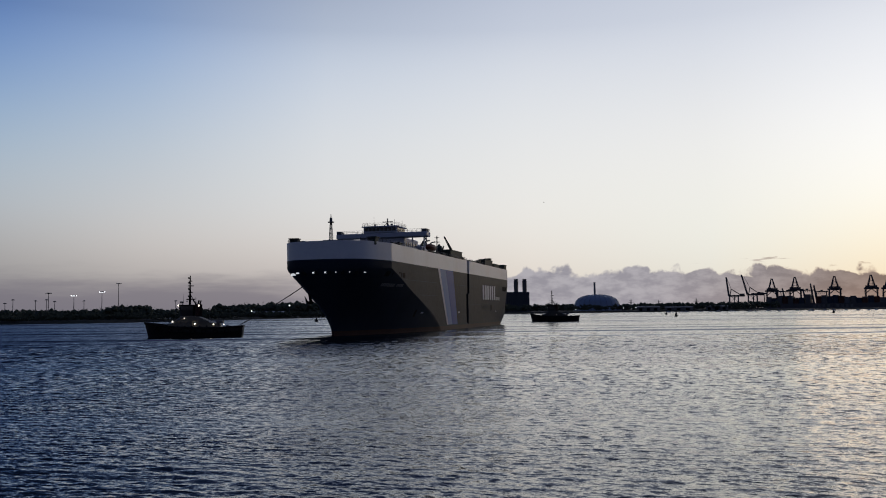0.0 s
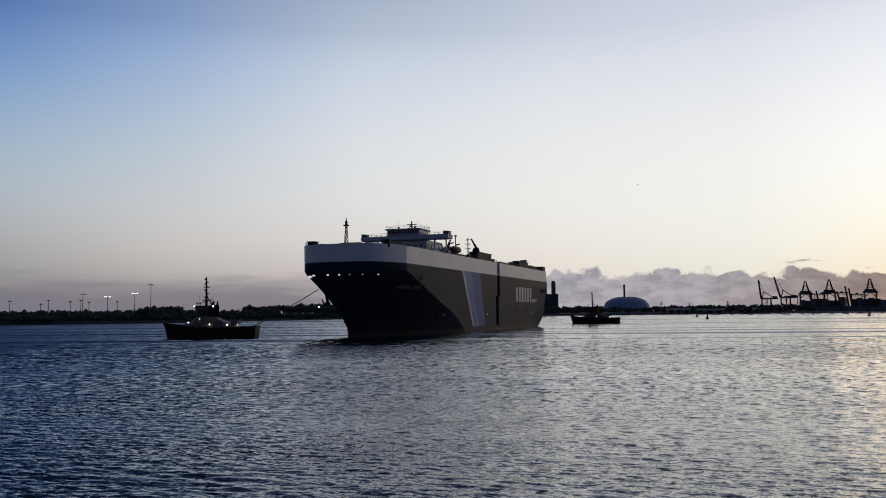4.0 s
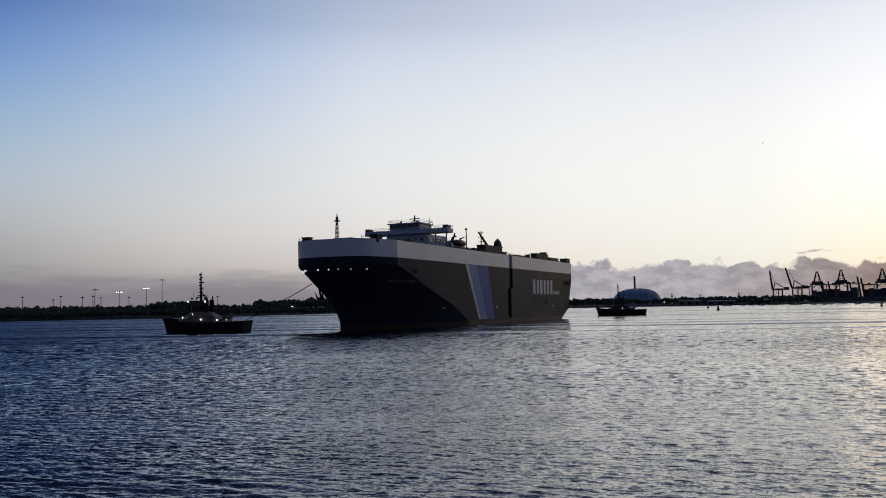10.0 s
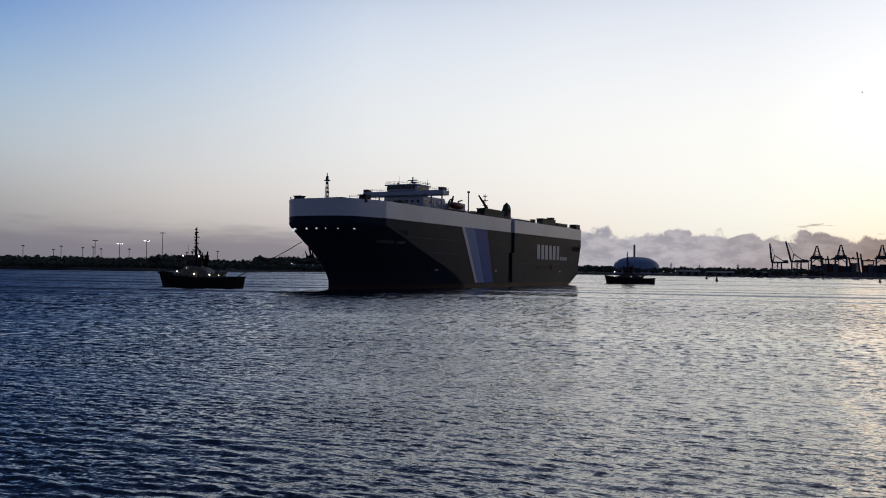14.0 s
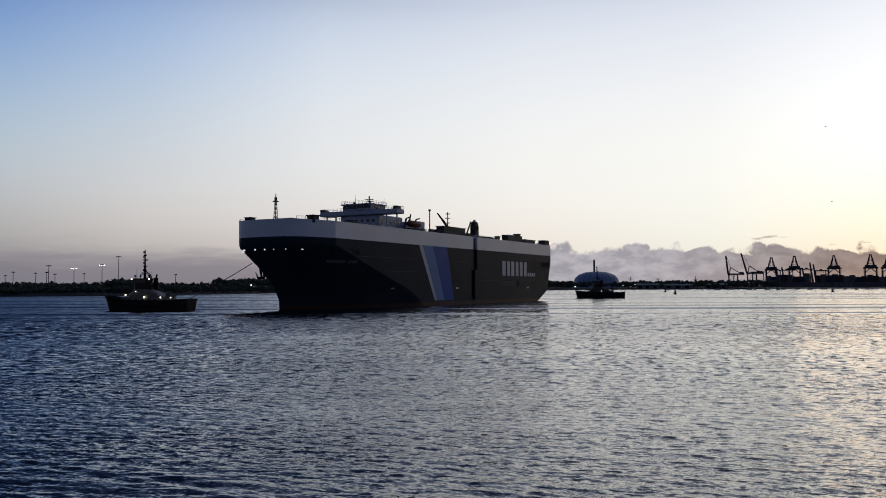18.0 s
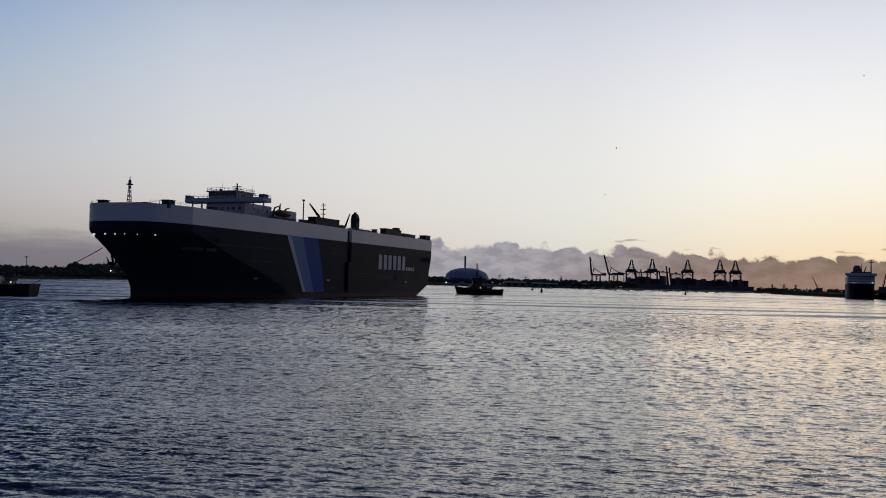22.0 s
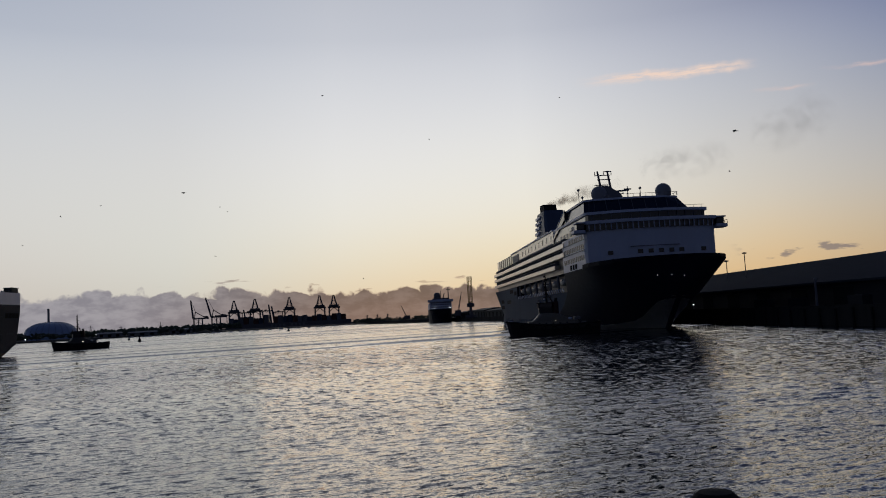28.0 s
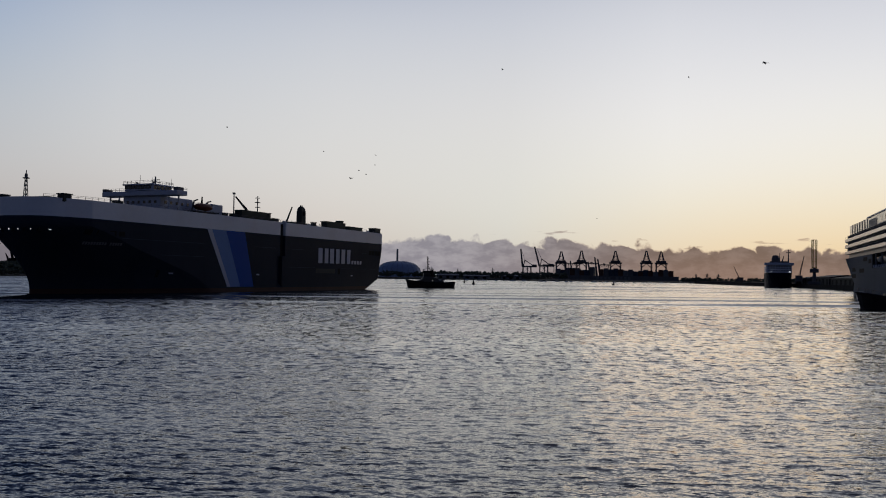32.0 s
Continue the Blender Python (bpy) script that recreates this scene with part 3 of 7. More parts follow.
lathe(bm, [(0.165, 0.60), (0.160, 0.86), (0.175, 0.96), (0.17, 1.04), (0.12, 1.09), (0.02, 1.10)], 16)
part("head", bm, BLACK, bollard)
part("collar", boxed(-0.30, 0.34, -0.28, 0.28, 0.58, 0.68, bevel=0.03), BLACK, bollard)


# ---- the car carrier: x runs aft from the stem at the waterline, port is -y ----
# half breadth over the run of the bow, at the deck and at the waterline; 1 where the flat side begins
DECK_PLAN = [(0, 0.0), (0.016, 0.28), (0.0625, 0.50), (0.15, 0.66), (0.29, 0.785), (0.5, 0.865), (0.75, 0.935), (1, 1)]
WATER_PLAN = [(0, 0.02), (0.065, 0.124), (0.16, 0.26), (0.4, 0.58), (0.73, 0.85), (1, 1)]
AFT_PLAN = [(150, 1), (170, 0.94), (200, 0.84)]
HALF_BEAM = 16.13
RED_TOP, WHITE_FOOT, HULL_TOP = 1.5, 22.3, 27.6


def carrier_bow(z):
    return blend([(-3, 0.0), (2.5, 0.0), (6, -1.4), (12, -4.9), (19, -9.2), (28, -9.4)], z)


def carrier_stern(z):
    return blend([(-3, 172.0), (0, 176.5), (1.4, 181.0), (5.2, 190.7), (28, 191.0)], z)


def carrier_flat(z):
    """Where the flat of the side begins, at a knuckle that sweeps aft towards the water."""
    return blend([(0, 63), (6, 52), (10, 38.5), (13.5, 27), (17.7, 15), (20, 7.2), (28, 6.8)], z)


def carrier_half(x, z):
    """Half breadth of the hull at a station and height."""
    a = carrier_bow(z)
    u = max(x - a, 0.0) / (carrier_flat(z) - a)
    w = min(max(z / 19.0, 0.0), 1.0) ** 1.35
    low = blend(WATER_PLAN, u) * blend(AFT_PLAN, x)
    return HALF_BEAM * (low + (blend(DECK_PLAN, u) - low) * w)


def build_carrier():
    ship = thing("car_carrier", "dark grey and white car carrier ship with blue stripes under tow", "ship")
    levels = [-2.5, -0.3, RED_TOP, 3.0, 5.0, 6.7, 9.0, 11.5, 13.9, 14.0, 16.5, 18.4, 19.2, 20.0, 21.2, WHITE_FOOT, 22.32, 25.0, HULL_TOP]
    steps = [0, 0.004, 0.012, 0.025, 0.045, 0.07, 0.1, 0.15, 0.22, 0.3, 0.4, 0.5, 0.62, 0.75, 0.87, 0.95, 1.0]
    slot = (103.0, 106.6)
    bm = bmesh.new()
    rings = []
    for z in levels:
        a, b = carrier_bow(z), carrier_stern(z)
        flat = carrier_flat(z)
        cut = slot if z > 13.95 else (slot[0] - 2.0, slot[1] - 2.0)
        xs = [a + (flat - a) * s for s in steps] + [flat + 0.12] + [flat + (98.0 - flat) * s for s in (0.1, 0.3, 0.6, 1.0)]
        xs += [cut[0], cut[0] + 0.03, cut[1] - 0.03, cut[1], 125.0, 150.0, 165.0, 174.0, b]
        ring = []
        for x in xs:
            deep = 1.5 if cut[0] < x < cut[1] and 2.4 < z else 0.0
            ring.append((x, -(carrier_half(x, z) - deep), z))
        ring += [(x, carrier_half(x, z), z) for x in reversed(xs)]
        rings.append(ring)
    loft(bm, rings, True, lambda i, j: 0 if levels[i] < RED_TOP - 0.01 else 1 if levels[i] < WHITE_FOOT else 2)
    bmesh.ops.remove_doubles(bm, verts=bm.verts[:], dist=0.001)
    bmesh.ops.recalc_face_normals(bm, faces=bm.faces[:])
    part("hull", bm, [BOOT_RED, HULL_GREY, HULL_WHITE], ship, "", True)
    n = len(rings[0])
    bm = bmesh.new()
    top = [(x, y * 0.995, HULL_TOP - 0.9) for x, y, z in rings[-1]]
    half = n // 2
    vs = [bm.verts.new(p) for p in top]
    for i in range(half - 1):
        q = [vs[i], vs[n - 1 - i], vs[n - 2 - i], vs[i + 1]]
        if len(set(q)) == 4:
            bm.faces.new(q)
    bmesh.ops.remove_doubles(bm, verts=bm.verts[:], dist=0.001)
    bmesh.ops.recalc_face_normals(bm, faces=bm.faces[:])
    part("weather_deck", bm, DECK_DARK, ship)

    # slanted stripes on the port side, laid over the plating
    for name, mat, x0, x1, label in (("side_stripe", WHITE, 58.4, 60.9, "narrow white slanted stripe"), ("side_stripe", STRIPE_PALE, 60.95, 68.8, "pale blue slanted stripe"), ("side_stripe", STRIPE_BLUE, 68.85, 79.8, "deep blue slanted stripe")):
        bm = bmesh.new()
        k = (85.1 - 70.9) / (79.8 - 60.9)          # the band narrows a little towards the water
        rows = []
        for z in [RED_TOP + 0.4 + (WHITE_FOOT - RED_TOP - 0.45) * i / 8 for i in range(9)]:
            g = (WHITE_FOOT - z) / (WHITE_FOOT - 3.0)
            row = []
            for x in (x0, x1):
                xx = x + g * (11.0 - (x - 58.4) * (1 - k))
                row.append((xx, -carrier_half(xx, z) - 0.05, z))
            rows.append(row + [(p[0], p[1] + 0.04, p[2]) for p in reversed(row)])
        loft(bm, rows, True)
        bmesh.ops.recalc_face_normals(bm, faces=bm.faces[:])
        part(name, bm, mat, ship, label)
    # flat marks painted on the side, a few centimetres proud of the plating
    def mark(name, mat, x0, x1, z0, z1, label="", lean=0.0, port=True, proud=0.05):
        bm = bmesh.new()
        k = -1 if port else 1
        rows = []
        for z in (z0, z1):
            xs = [x0 + lean * (z - z0), x1 + lean * (z - z0)]
            out = [(x, k * (carrier_half(x, z) + proud), z) for x in xs]
            rows.append(out + [(x, y - k * (proud + 0.06), z) for x, y, z in reversed(out)])
        vs = loft(bm, rows, True)
        bm.faces.new(vs[0][::-1]), bm.faces.new(vs[1])
        bmesh.ops.recalc_face_normals(bm, faces=bm.faces[:])
        return part(name, bm, mat, ship, label)
    for x in (131.9, 141.6, 151.6):                 # the owner's mark as plain slanted blocks
        mark("side_logo", WHITE, x, x + 3.3, 11.8, 18.3, "plain pale logo block", 0.0)
        mark("side_logo", WHITE, x + 5.2, x + 8.2, 11.8, 18.3, "plain pale logo block", -0.0)
    for i in range(4):
        mark("side_logo", WHITE, 161.2 + 2.7 * i, 163.0 + 2.7 * i, 11.8, 13.4, "small plain pale logo block")
    for i in range(15):                             # the ship's name as plain bars
        if i != 9:
            mark("name_bar", BOX_PALE, 6.6 + 0.86 * i, 7.2 + 0.86 * i, 14.7, 15.6, "short plain lettering bar")
    for x in (41.0, 87.5, 161.0):
        mark("tug_mark", WHITE, x, x + 1.9, 6.2, 6.75, "small white push mark")
    for i in range(4):
        mark("side_vent", BLACK, 178.0 + 2.95 * i, 180.6 + 2.95 * i, 16.5, 18.6, "dark louvred opening")
    mark("side_door", DECK_DARK, 130.0, 146.0, 7.4, 9.4, "closed side door")
    mark("pilot_door", BLACK, 148.5, 150.5, 7.0, 9.6)
    mark("pilot_door", BLACK, 36.0, 37.2, 5.2, 7.6)
    for x0, x1, z in ((19.0, 57.0, 17.0), (36.0, 57.0, 12.4), (86.0, 100.0, 17.0), (108.0, 176.0, 17.0), (108.0, 129.5, 9.6), (152.0, 186.0, 9.6)):
        mark("plating_seam", HULL_PALE, x0, x1, z, z + 0.12, "faint weld seam", proud=0.03)
    for x in (5.5, 9.5, 14.0, 17.5):
        mark("mooring_opening", BLACK, x, x + 2.4, 17.6, 19.1, "dark mooring opening")
    # openings round the bow; the bright blocks glow in place of sky seen through
    for y, w, lit in ((11.7, 0.4, 1), (10.9, 0.5, 1), (9.7, 1.1, 1), (7.8, 0.9, 1), (2.4, 0.7, 1), (-1.4, 0.6, 1), (-4.6, 0.35, 1), (-8.2, 0.35, 1), (-11.6, 0.4, 1), (5.4, 1.0, 0), (1.6, 1.0, 0), (-2.6, 1.0, 0), (-6.4, 1.0, 0), (-9.8, 1.0, 0)):
        zc = 18.5
        lo, hi = carrier_bow(zc), 12.0
        for _ in range(30):
            mid = (lo + hi) / 2
            lo, hi = (mid, hi) if carrier_half(mid, zc) < abs(y) else (lo, mid)
        d = abs(y) > 9
        bm = bmesh.new()
        x = lo
        tall = 1.15 if y > 9.5 else 0.42 if y > -2 else 0.24
        if not lit:
            tall = 1.2
        prism(bm, [(x - 0.25, y - w * 0.5), (x + 0.5, y + w * 0.5 if y < 0 else y - w * 0.5), (x + 0.9, y + w * 0.5), (x - 0.1, y + w * 0.5)] if not d else
              [(x - 0.30, y - w * 0.5), (x + 0.9, y - w * 0.5), (x + 0.9, y + w * 0.5), (x - 0.15 if y < 0 else x + 0.25, y + w * 0.5)], 2, zc - tall / 2, zc + tall / 2)
        part("sky_opening" if lit else "mooring_opening", bm, MOORING_GLOW if lit else BLACK, ship, "mooring deck opening, glowing for the sky seen through it" if lit else "dark mooring opening")
    # starboard anchor, hanging half out
    bm = bmesh.new()
    bar(bm, (-0.9, 7.3, 13.0), (-0.4, 7.0, 10.2), 0.7, 0.7, 6)
    bar(bm, (-1.6, 7.3, 10.0), (0.6, 6.9, 10.0), 0.9, 0.8, 6)
    for x, y in ((-1.9, 7.9), (1.1, 7.4)):
        bar(bm, (x * 0.75, y - 0.3, 10.0), (x, y + 0.3, 11.9), 0.6, 0.15, 4)
    part("anchor", bm, BLACK, ship, "heavy black stockless anchor")
    bm = bmesh.new()
    lathe(bm, [(0.6, -0.5), (1.15, -0.3), (1.3, 0.0), (1.15, 0.3), (0.6, 0.5)], 10, (-0.4, 6.5, 13.2))
    part("hawse_pipe", bm, HULL_GREY, ship)

    # bridge across the deck: posts, wings, wheelhouse with its windows, radar mast
    house = part("deckhouse", boxed(43.5, 60, -8.2, 8.2, 26.6, 32.7, bevel=0.25), WHITE, ship)
    for i in range(6):
        part("window", boxed(43.38, 43.5, -6.6 + 2.4 * i, -5.6 + 2.4 * i, 30.2, 31.2), GLASS_DARK, house)
    for i in range(5):
        part("window", boxed(45.5 + 2.8 * i, 46.5 + 2.8 * i, -8.32, -8.2, 30.2, 31.2), GLASS_DARK, house)
    wing = part("bridge_wing", boxed(42.0, 47.0, -16.8, 16.4, 32.7, 34.3, bevel=0.2), WHITE, ship)
    for y in (-15.2, -11.0, 10.8, 14.8):
        bm = bmesh.new()
        bar(bm, (44.5, y, 26.6), (44.5, y, 32.7), 0.4)
        part("wing_post", bm, WHITE, wing)
    for y in (-16.6, 16.2):
        part("wing_cab", boxed(42.2, 45.2, y - 0.1 if y < 0 else y - 1.6, y + 1.7 if y < 0 else y + 0.1, 34.3, 35.3, bevel=0.1), STEEL, wing)
    wh = part("wheelhouse", boxed(41.8, 51.6, -6.1, 6.1, 34.3, 36.3, bevel=0.25), WHITE, ship)
    part("wheelhouse_roof", boxed(41.3, 52.1, -6.6, 6.6, 36.3, 36.75, bevel=0.1), WHITE, wh)
    for i in range(8):
        part("window", boxed(41.68, 41.8, -5.7 + 1.45 * i, -4.5 + 1.45 * i, 35.0, 36.1), GLASS_DARK, wh)
    for i in range(5):
        part("window", boxed(42.6 + 1.75 * i, 43.9 + 1.75 * i, -6.22, -6.1, 35.0, 36.1), GLASS_DARK, wh)
    bm = bmesh.new()
    for a, b, w in (((50, 0, 36.7), (50, 0, 40.2), 0.35), ((48.6, 0, 38.4), (51.4, 0, 38.4), 0.22), ((50, -1.9, 39.0), (50, 1.9, 39.0), 0.25), ((48, 1.5, 36.7), (50, 0, 38.6), 0.2), ((48, -1.5, 36.7), (50, 0, 38.6), 0.2), ((49.2, -1.4, 38.1), (50.9, -1.4, 38.1), 0.28)):
        bar(bm, a, b, w)
    part("radar_mast", bm, STEEL, wh, "radar mast with scanners")
    for x, y, z in ((47, 4, 40.6), (53, -4.5, 39.6), (43, -5, 39.0)):
        bm = bmesh.new()
        bar(bm, (x, y, 36.7), (x, y, z), 0.12, 0.05)
        part("whip_aerial", bm, STEEL, wh)
    for x, y, z in ((46, -3, 37.9), (44, 2.5, 37.7)):
        bm = bmesh.new()
        lathe(bm, [(0.2, 0), (0.2, z - 37.3), (0.45, z - 37.2), (0.45, z - 36.9), (0.1, z - 36.7)], 8, (x, y, 36.7))
        part("searchlight", bm, STEEL, wh)
    part("aft_house", boxed(60, 71, -9.5, 9.5, 26.6, 30.9, bevel=0.2), WHITE, ship)
    part("engine_casing", boxed(71, 77, -8, 4, 26.6, 32.2, bevel=0.2), WHITE, ship)
    # lifeboat in its davits on the port side
    bm = bmesh.new()
    loft(bm, [[(x, -13.4 + w * c, 30.0 + 1.25 * w / 1.5 * s) for c, s in ((math.cos(q), math.sin(q)) for q in (math.tau * k / 10 for k in range(10)))] for x, w in ((54.6, 0.2), (55.4, 1.0), (57, 1.5), (61, 1.55), (63, 1.1), (63.8, 0.25))])
    boat = part("lifeboat", bm, LIFEBOAT, ship, "covered orange lifeboat", True)
    for x in (55.6, 62.6):
        bm = bmesh.new()
        bar(bm, (x, -11.0, 26.6), (x, -12.4, 32.0), 0.45)
        bar(bm, (x, -12.4, 32.0), (x, -14.0, 32.3), 0.4)
        part("davit", bm, STEEL, boat)
    part("boat_deck", boxed(53.5, 66, -15.0, -9.5, 28.0, 28.4), DECK_DARK, ship)
    for x0, x1, y0, y1, z1, nm in ((78.5, 97, -15.6, -12.2, 30.6, "vent_housing"), (82, 92, -11, -7, 29.6, "vent_housing"), (138.5, 155.0, -16.0, -13.0, 30.3, "vent_housing"), (157.5, 171.0, -16.0, -13.2, 29.2, "vent_housing"), (183.5, 189.6, -16.0, -12.6, 29.9, "mooring_house"),
                                   (-1.0, 1.4, 11.2, 13.7, 29.4, "locker"), (4.5, 13.0, 11.4, 14.6, 29.0, "vent_housing"), (-1.8, 1.2, -14.1, -11.6, 29.0, "locker"), (3.0, 9.5, -2.0, 4.2, 28.9, "hatch_house"), (17.0, 19.6, -15.4, -13.2, 28.6, "locker"), (112, 124, -15.4, -12.0, 28.3, "vent_housing"), (99.5, 103.0, -15.2, -12.6, 28.9, "locker"), (150.5, 153.5, -15.8, -13.4, 31.3, "vent_cowl"), (128.5, 130.3, -15.8, -14.0, 29.2, "vent_cowl")):
        ob = part(nm, boxed(x0, x1, y0, y1, 26.6, z1 - 0.25, bevel=0.12), DECK_GEAR, ship)
        part("cap", boxed(x0 - 0.2, x1 + 0.2, y0 - 0.2, y1 + 0.2, z1 - 0.25, z1), DECK_GEAR, ob)
    # derricks, poles and the funnel
    for foot, tip, name in (((82.3, -14.8, 30.4), (77.1, -13.6, 35.4), "derrick"), ((138.4, 5.9, 27.6), (141.6, 4.2, 37.2), "derrick"), ((65.0, -8.0, 30.9), (62.0, -10.5, 33.9), "derrick")):
        bm = bmesh.new()
        bar(bm, (foot[0], foot[1], 26.6), (foot[0], foot[1], foot[2] + 0.8), 1.1, 0.9, 8)
        bar(bm, (foot[0], foot[1], foot[2] + 0.4), tip, 0.75, 0.4)
        bar(bm, (foot[0], foot[1], foot[2] + 1.2), tip, 0.08, 0.08)
        part(name, bm, DECK_GEAR, ship)
    bm = bmesh.new()
    bar(bm, (90.8, -2.4, 26.6), (90.8, -2.4, 38.2), 0.6, 0.4, 8)
    bar(bm, (90.3, -2.4, 38.2), (91.3, -2.4, 38.2), 0.7)
    part("pole", bm, STEEL, ship)
    bm = bmesh.new()
    bar(bm, (106.2, -2.5, 26.6), (106.2, -2.5, 38.6), 0.6, 0.35, 8)
    for z, w in ((34.0, 1.2), (36.0, 1.3), (37.8, 1.1)):
        bar(bm, (106.2, -2.5 - w, z), (106.2, -2.5 + w, z), 0.25)
        bar(bm, (106.2 - w, -2.5, z), (106.2 + w, -2.5, z), 0.25)
    part("signal_mast", bm, STEEL, ship)
    bm = bmesh.new()
    rings = []
    for z, k in ((26.6, 1.0), (34, 1.0), (36.4, 0.98), (37.8, 0.85), (38.7, 0.6), (39.0, 0.3)):
        rings.append([(160.4 + 2.4 * k * max(-0.9, min(0.9, 1.25 * math.cos(q))), 11.5 + 1.7 * k * max(-0.9, min(0.9, 1.25 * math.sin(q))), z) for q in (math.tau * (i + 0.5) / 16 for i in range(16))])
    vs = loft(bm, rings)
    bm.faces.new(vs[-1])
    funnel = part("funnel", bm, DECK_GEAR, ship, "narrow dark rounded funnel")
    part("funnel_vent", boxed(159.4, 161.4, 9.80, 9.97, 34.6, 36.6), BLACK, funnel)
    for x in (159.7, 161.0):
        bm = bmesh.new()
        bar(bm, (x, 11.5, 38.3), (x, 11.5, 39.6), 0.6, 0.6, 8)
        part("exhaust_pipe", bm, BLACK, funnel)
    # rails on the bridge roof, the wings and the houses
    def rail_round(x0, x1, y0, y1, z, parent):
        bm = bmesh.new()
        c = [(x0, y0), (x1, y0), (x1, y1), (x0, y1), (x0, y0)]
        for (xa, ya), (xb, yb) in zip(c, c[1:]):
            n = max(2, int((abs(xb - xa) + abs(yb - ya)) / 1.6))
            for i in range(n):
                f = i / n
                bar(bm, (xa + (xb - xa) * f, ya + (yb - ya) * f, z), (xa + (xb - xa) * f, ya + (yb - ya) * f, z + 1.05), 0.07)
            for h in (0.55, 1.05):
                bar(bm, (xa, ya, z + h), (xb, yb, z + h), 0.06)
        part("roof_rail", bm, STEEL, parent)
    rail_round(41.6, 51.8, -6.3, 6.3, 36.75, wh)
    rail_round(42.2, 46.8, -16.6, -6.6, 34.3, wing)
    rail_round(42.2, 46.8, 6.6, 16.2, 34.3, wing)
    rail_round(60.2, 70.8, -9.3, 9.3, 30.9, ship)
    # small gear along the weather deck
    rng = random.Random(12)
    for i in range(46):
        x = rng.uniform(64, 188)
        y = rng.choice((-1, -1, 1)) * rng.uniform(9.5, 15.2)
        if 98 < x < 108 or (x < 98 and y < -9 and rng.random() < 0.4):
            continue
        h = rng.uniform(1.2, 2.6)
        kind = rng.randrange(4)
        bm = bmesh.new()
        if kind == 0:
            lathe(bm, [(0.3, 0), (0.3, h * 0.7), (0.75, h * 0.72), (0.8, h * 0.9), (0.3, h), (0.05, h)], 10, (x, y, 26.7))
            part("mushroom_vent", bm, DECK_GEAR, ship)
        elif kind == 1:
            box(bm, x - rng.uniform(0.5, 1.6), x + rng.uniform(0.5, 1.6), y - 0.6, y + 0.6, 26.6, 26.6 + h, bevel=0.08)
            part("deck_locker", bm, DECK_GEAR, ship)
        elif kind == 2:
            lathe(bm, [(0.05, -0.9), (0.42, -0.8), (0.45, 0.8), (0.05, 0.9)], 10)
            bmesh.ops.rotate(bm, verts=bm.verts[:], matrix=Matrix.Rotation(radians(90), 3, "Y"))
            bmesh.ops.translate(bm, verts=bm.verts[:], vec=(x, y, 28.0))
            bar(bm, (x, y, 26.6), (x, y, 27.7), 0.5)
            part("life_raft", bm, WHITE, ship, "white life-raft canister")
        else:
            bar(bm, (x, y, 26.6), (x, y, 26.8 + h * 1.3), 0.16, 0.1)
            bar(bm, (x - 0.4, y, 26.6 + h * 1.2), (x + 0.4, y, 26.6 + h * 1.2), 0.12)
            part("lamp_pole", bm, STEEL, ship)
    # lattice foremast with its light platform
    bm = bmesh.new()
    for sx, sy in ((-1, -1), (1, -1), (1, 1), (-1, 1)):
        bar(bm, (-3.2 + 0.5 * sx, -0.8 + 0.5 * sy, 26.6), (-3.2 + 0.2 * sx, -0.8 + 0.2 * sy, 33.4), 0.14, 0.12)
    for k in range(5):
        z0, z1 = 26.8 + 1.3 * k, 28.1 + 1.3 * k
        r0, r1 = 0.5 - 0.06 * k, 0.5 - 0.06 * (k + 1)
        for (ax, ay), (bx, by) in (((-1, -1), (1, -1)), ((1, -1), (1, 1)), ((1, 1), (-1, 1)), ((-1, 1), (-1, -1))):
            bar(bm, (-3.2 + ax * r0, -0.8 + ay * r0, z0), (-3.2 + bx * r1, -0.8 + by * r1, z1), 0.09)
    mast = part("foremast", bm, STEEL, ship, "lattice foremast")
    bm = bmesh.new()
    lathe(bm, [(0.5, 0), (1.0, 0.15), (1.0, 0.35), (0.45, 0.45), (0.4, 1.5), (0.15, 1.6), (0.1, 2.6)], 8, (-3.2, -0.8, 33.3))
    part("light_platform", bm, STEEL, mast)
    # guard rails along the bulwark: posts and two wires a side
    for side in (-1, 1):
        x = -6.0
        rail = bmesh.new()
        pts = []
        while x < 190:
            y = side * (carrier_half(x, HULL_TOP) - 0.35)
            pts.append((x, y))
            x += 2.2 if x < 30 else 6.0
        for x, y in pts:
            bar(rail, (x, y, HULL_TOP - 0.9), (x, y, HULL_TOP + 0.95), 0.09)
        for (xa, ya), (xb, yb) in zip(pts, pts[1:]):
            for z in (0.5, 0.92):
                bar(rail, (xa, ya, HULL_TOP + z), (xb, yb, HULL_TOP + z), 0.06)
        part("guard_rail", rail, STEEL, ship)
    # rope fender trunk in the slot
    part("slot_trunk", boxed(103.7, 105.9, -15.3, -14.7, 14.3, 26.9), BLACK, ship, "dark ventilation trunk in the side slot")
    return ship


carrier = build_carrier()
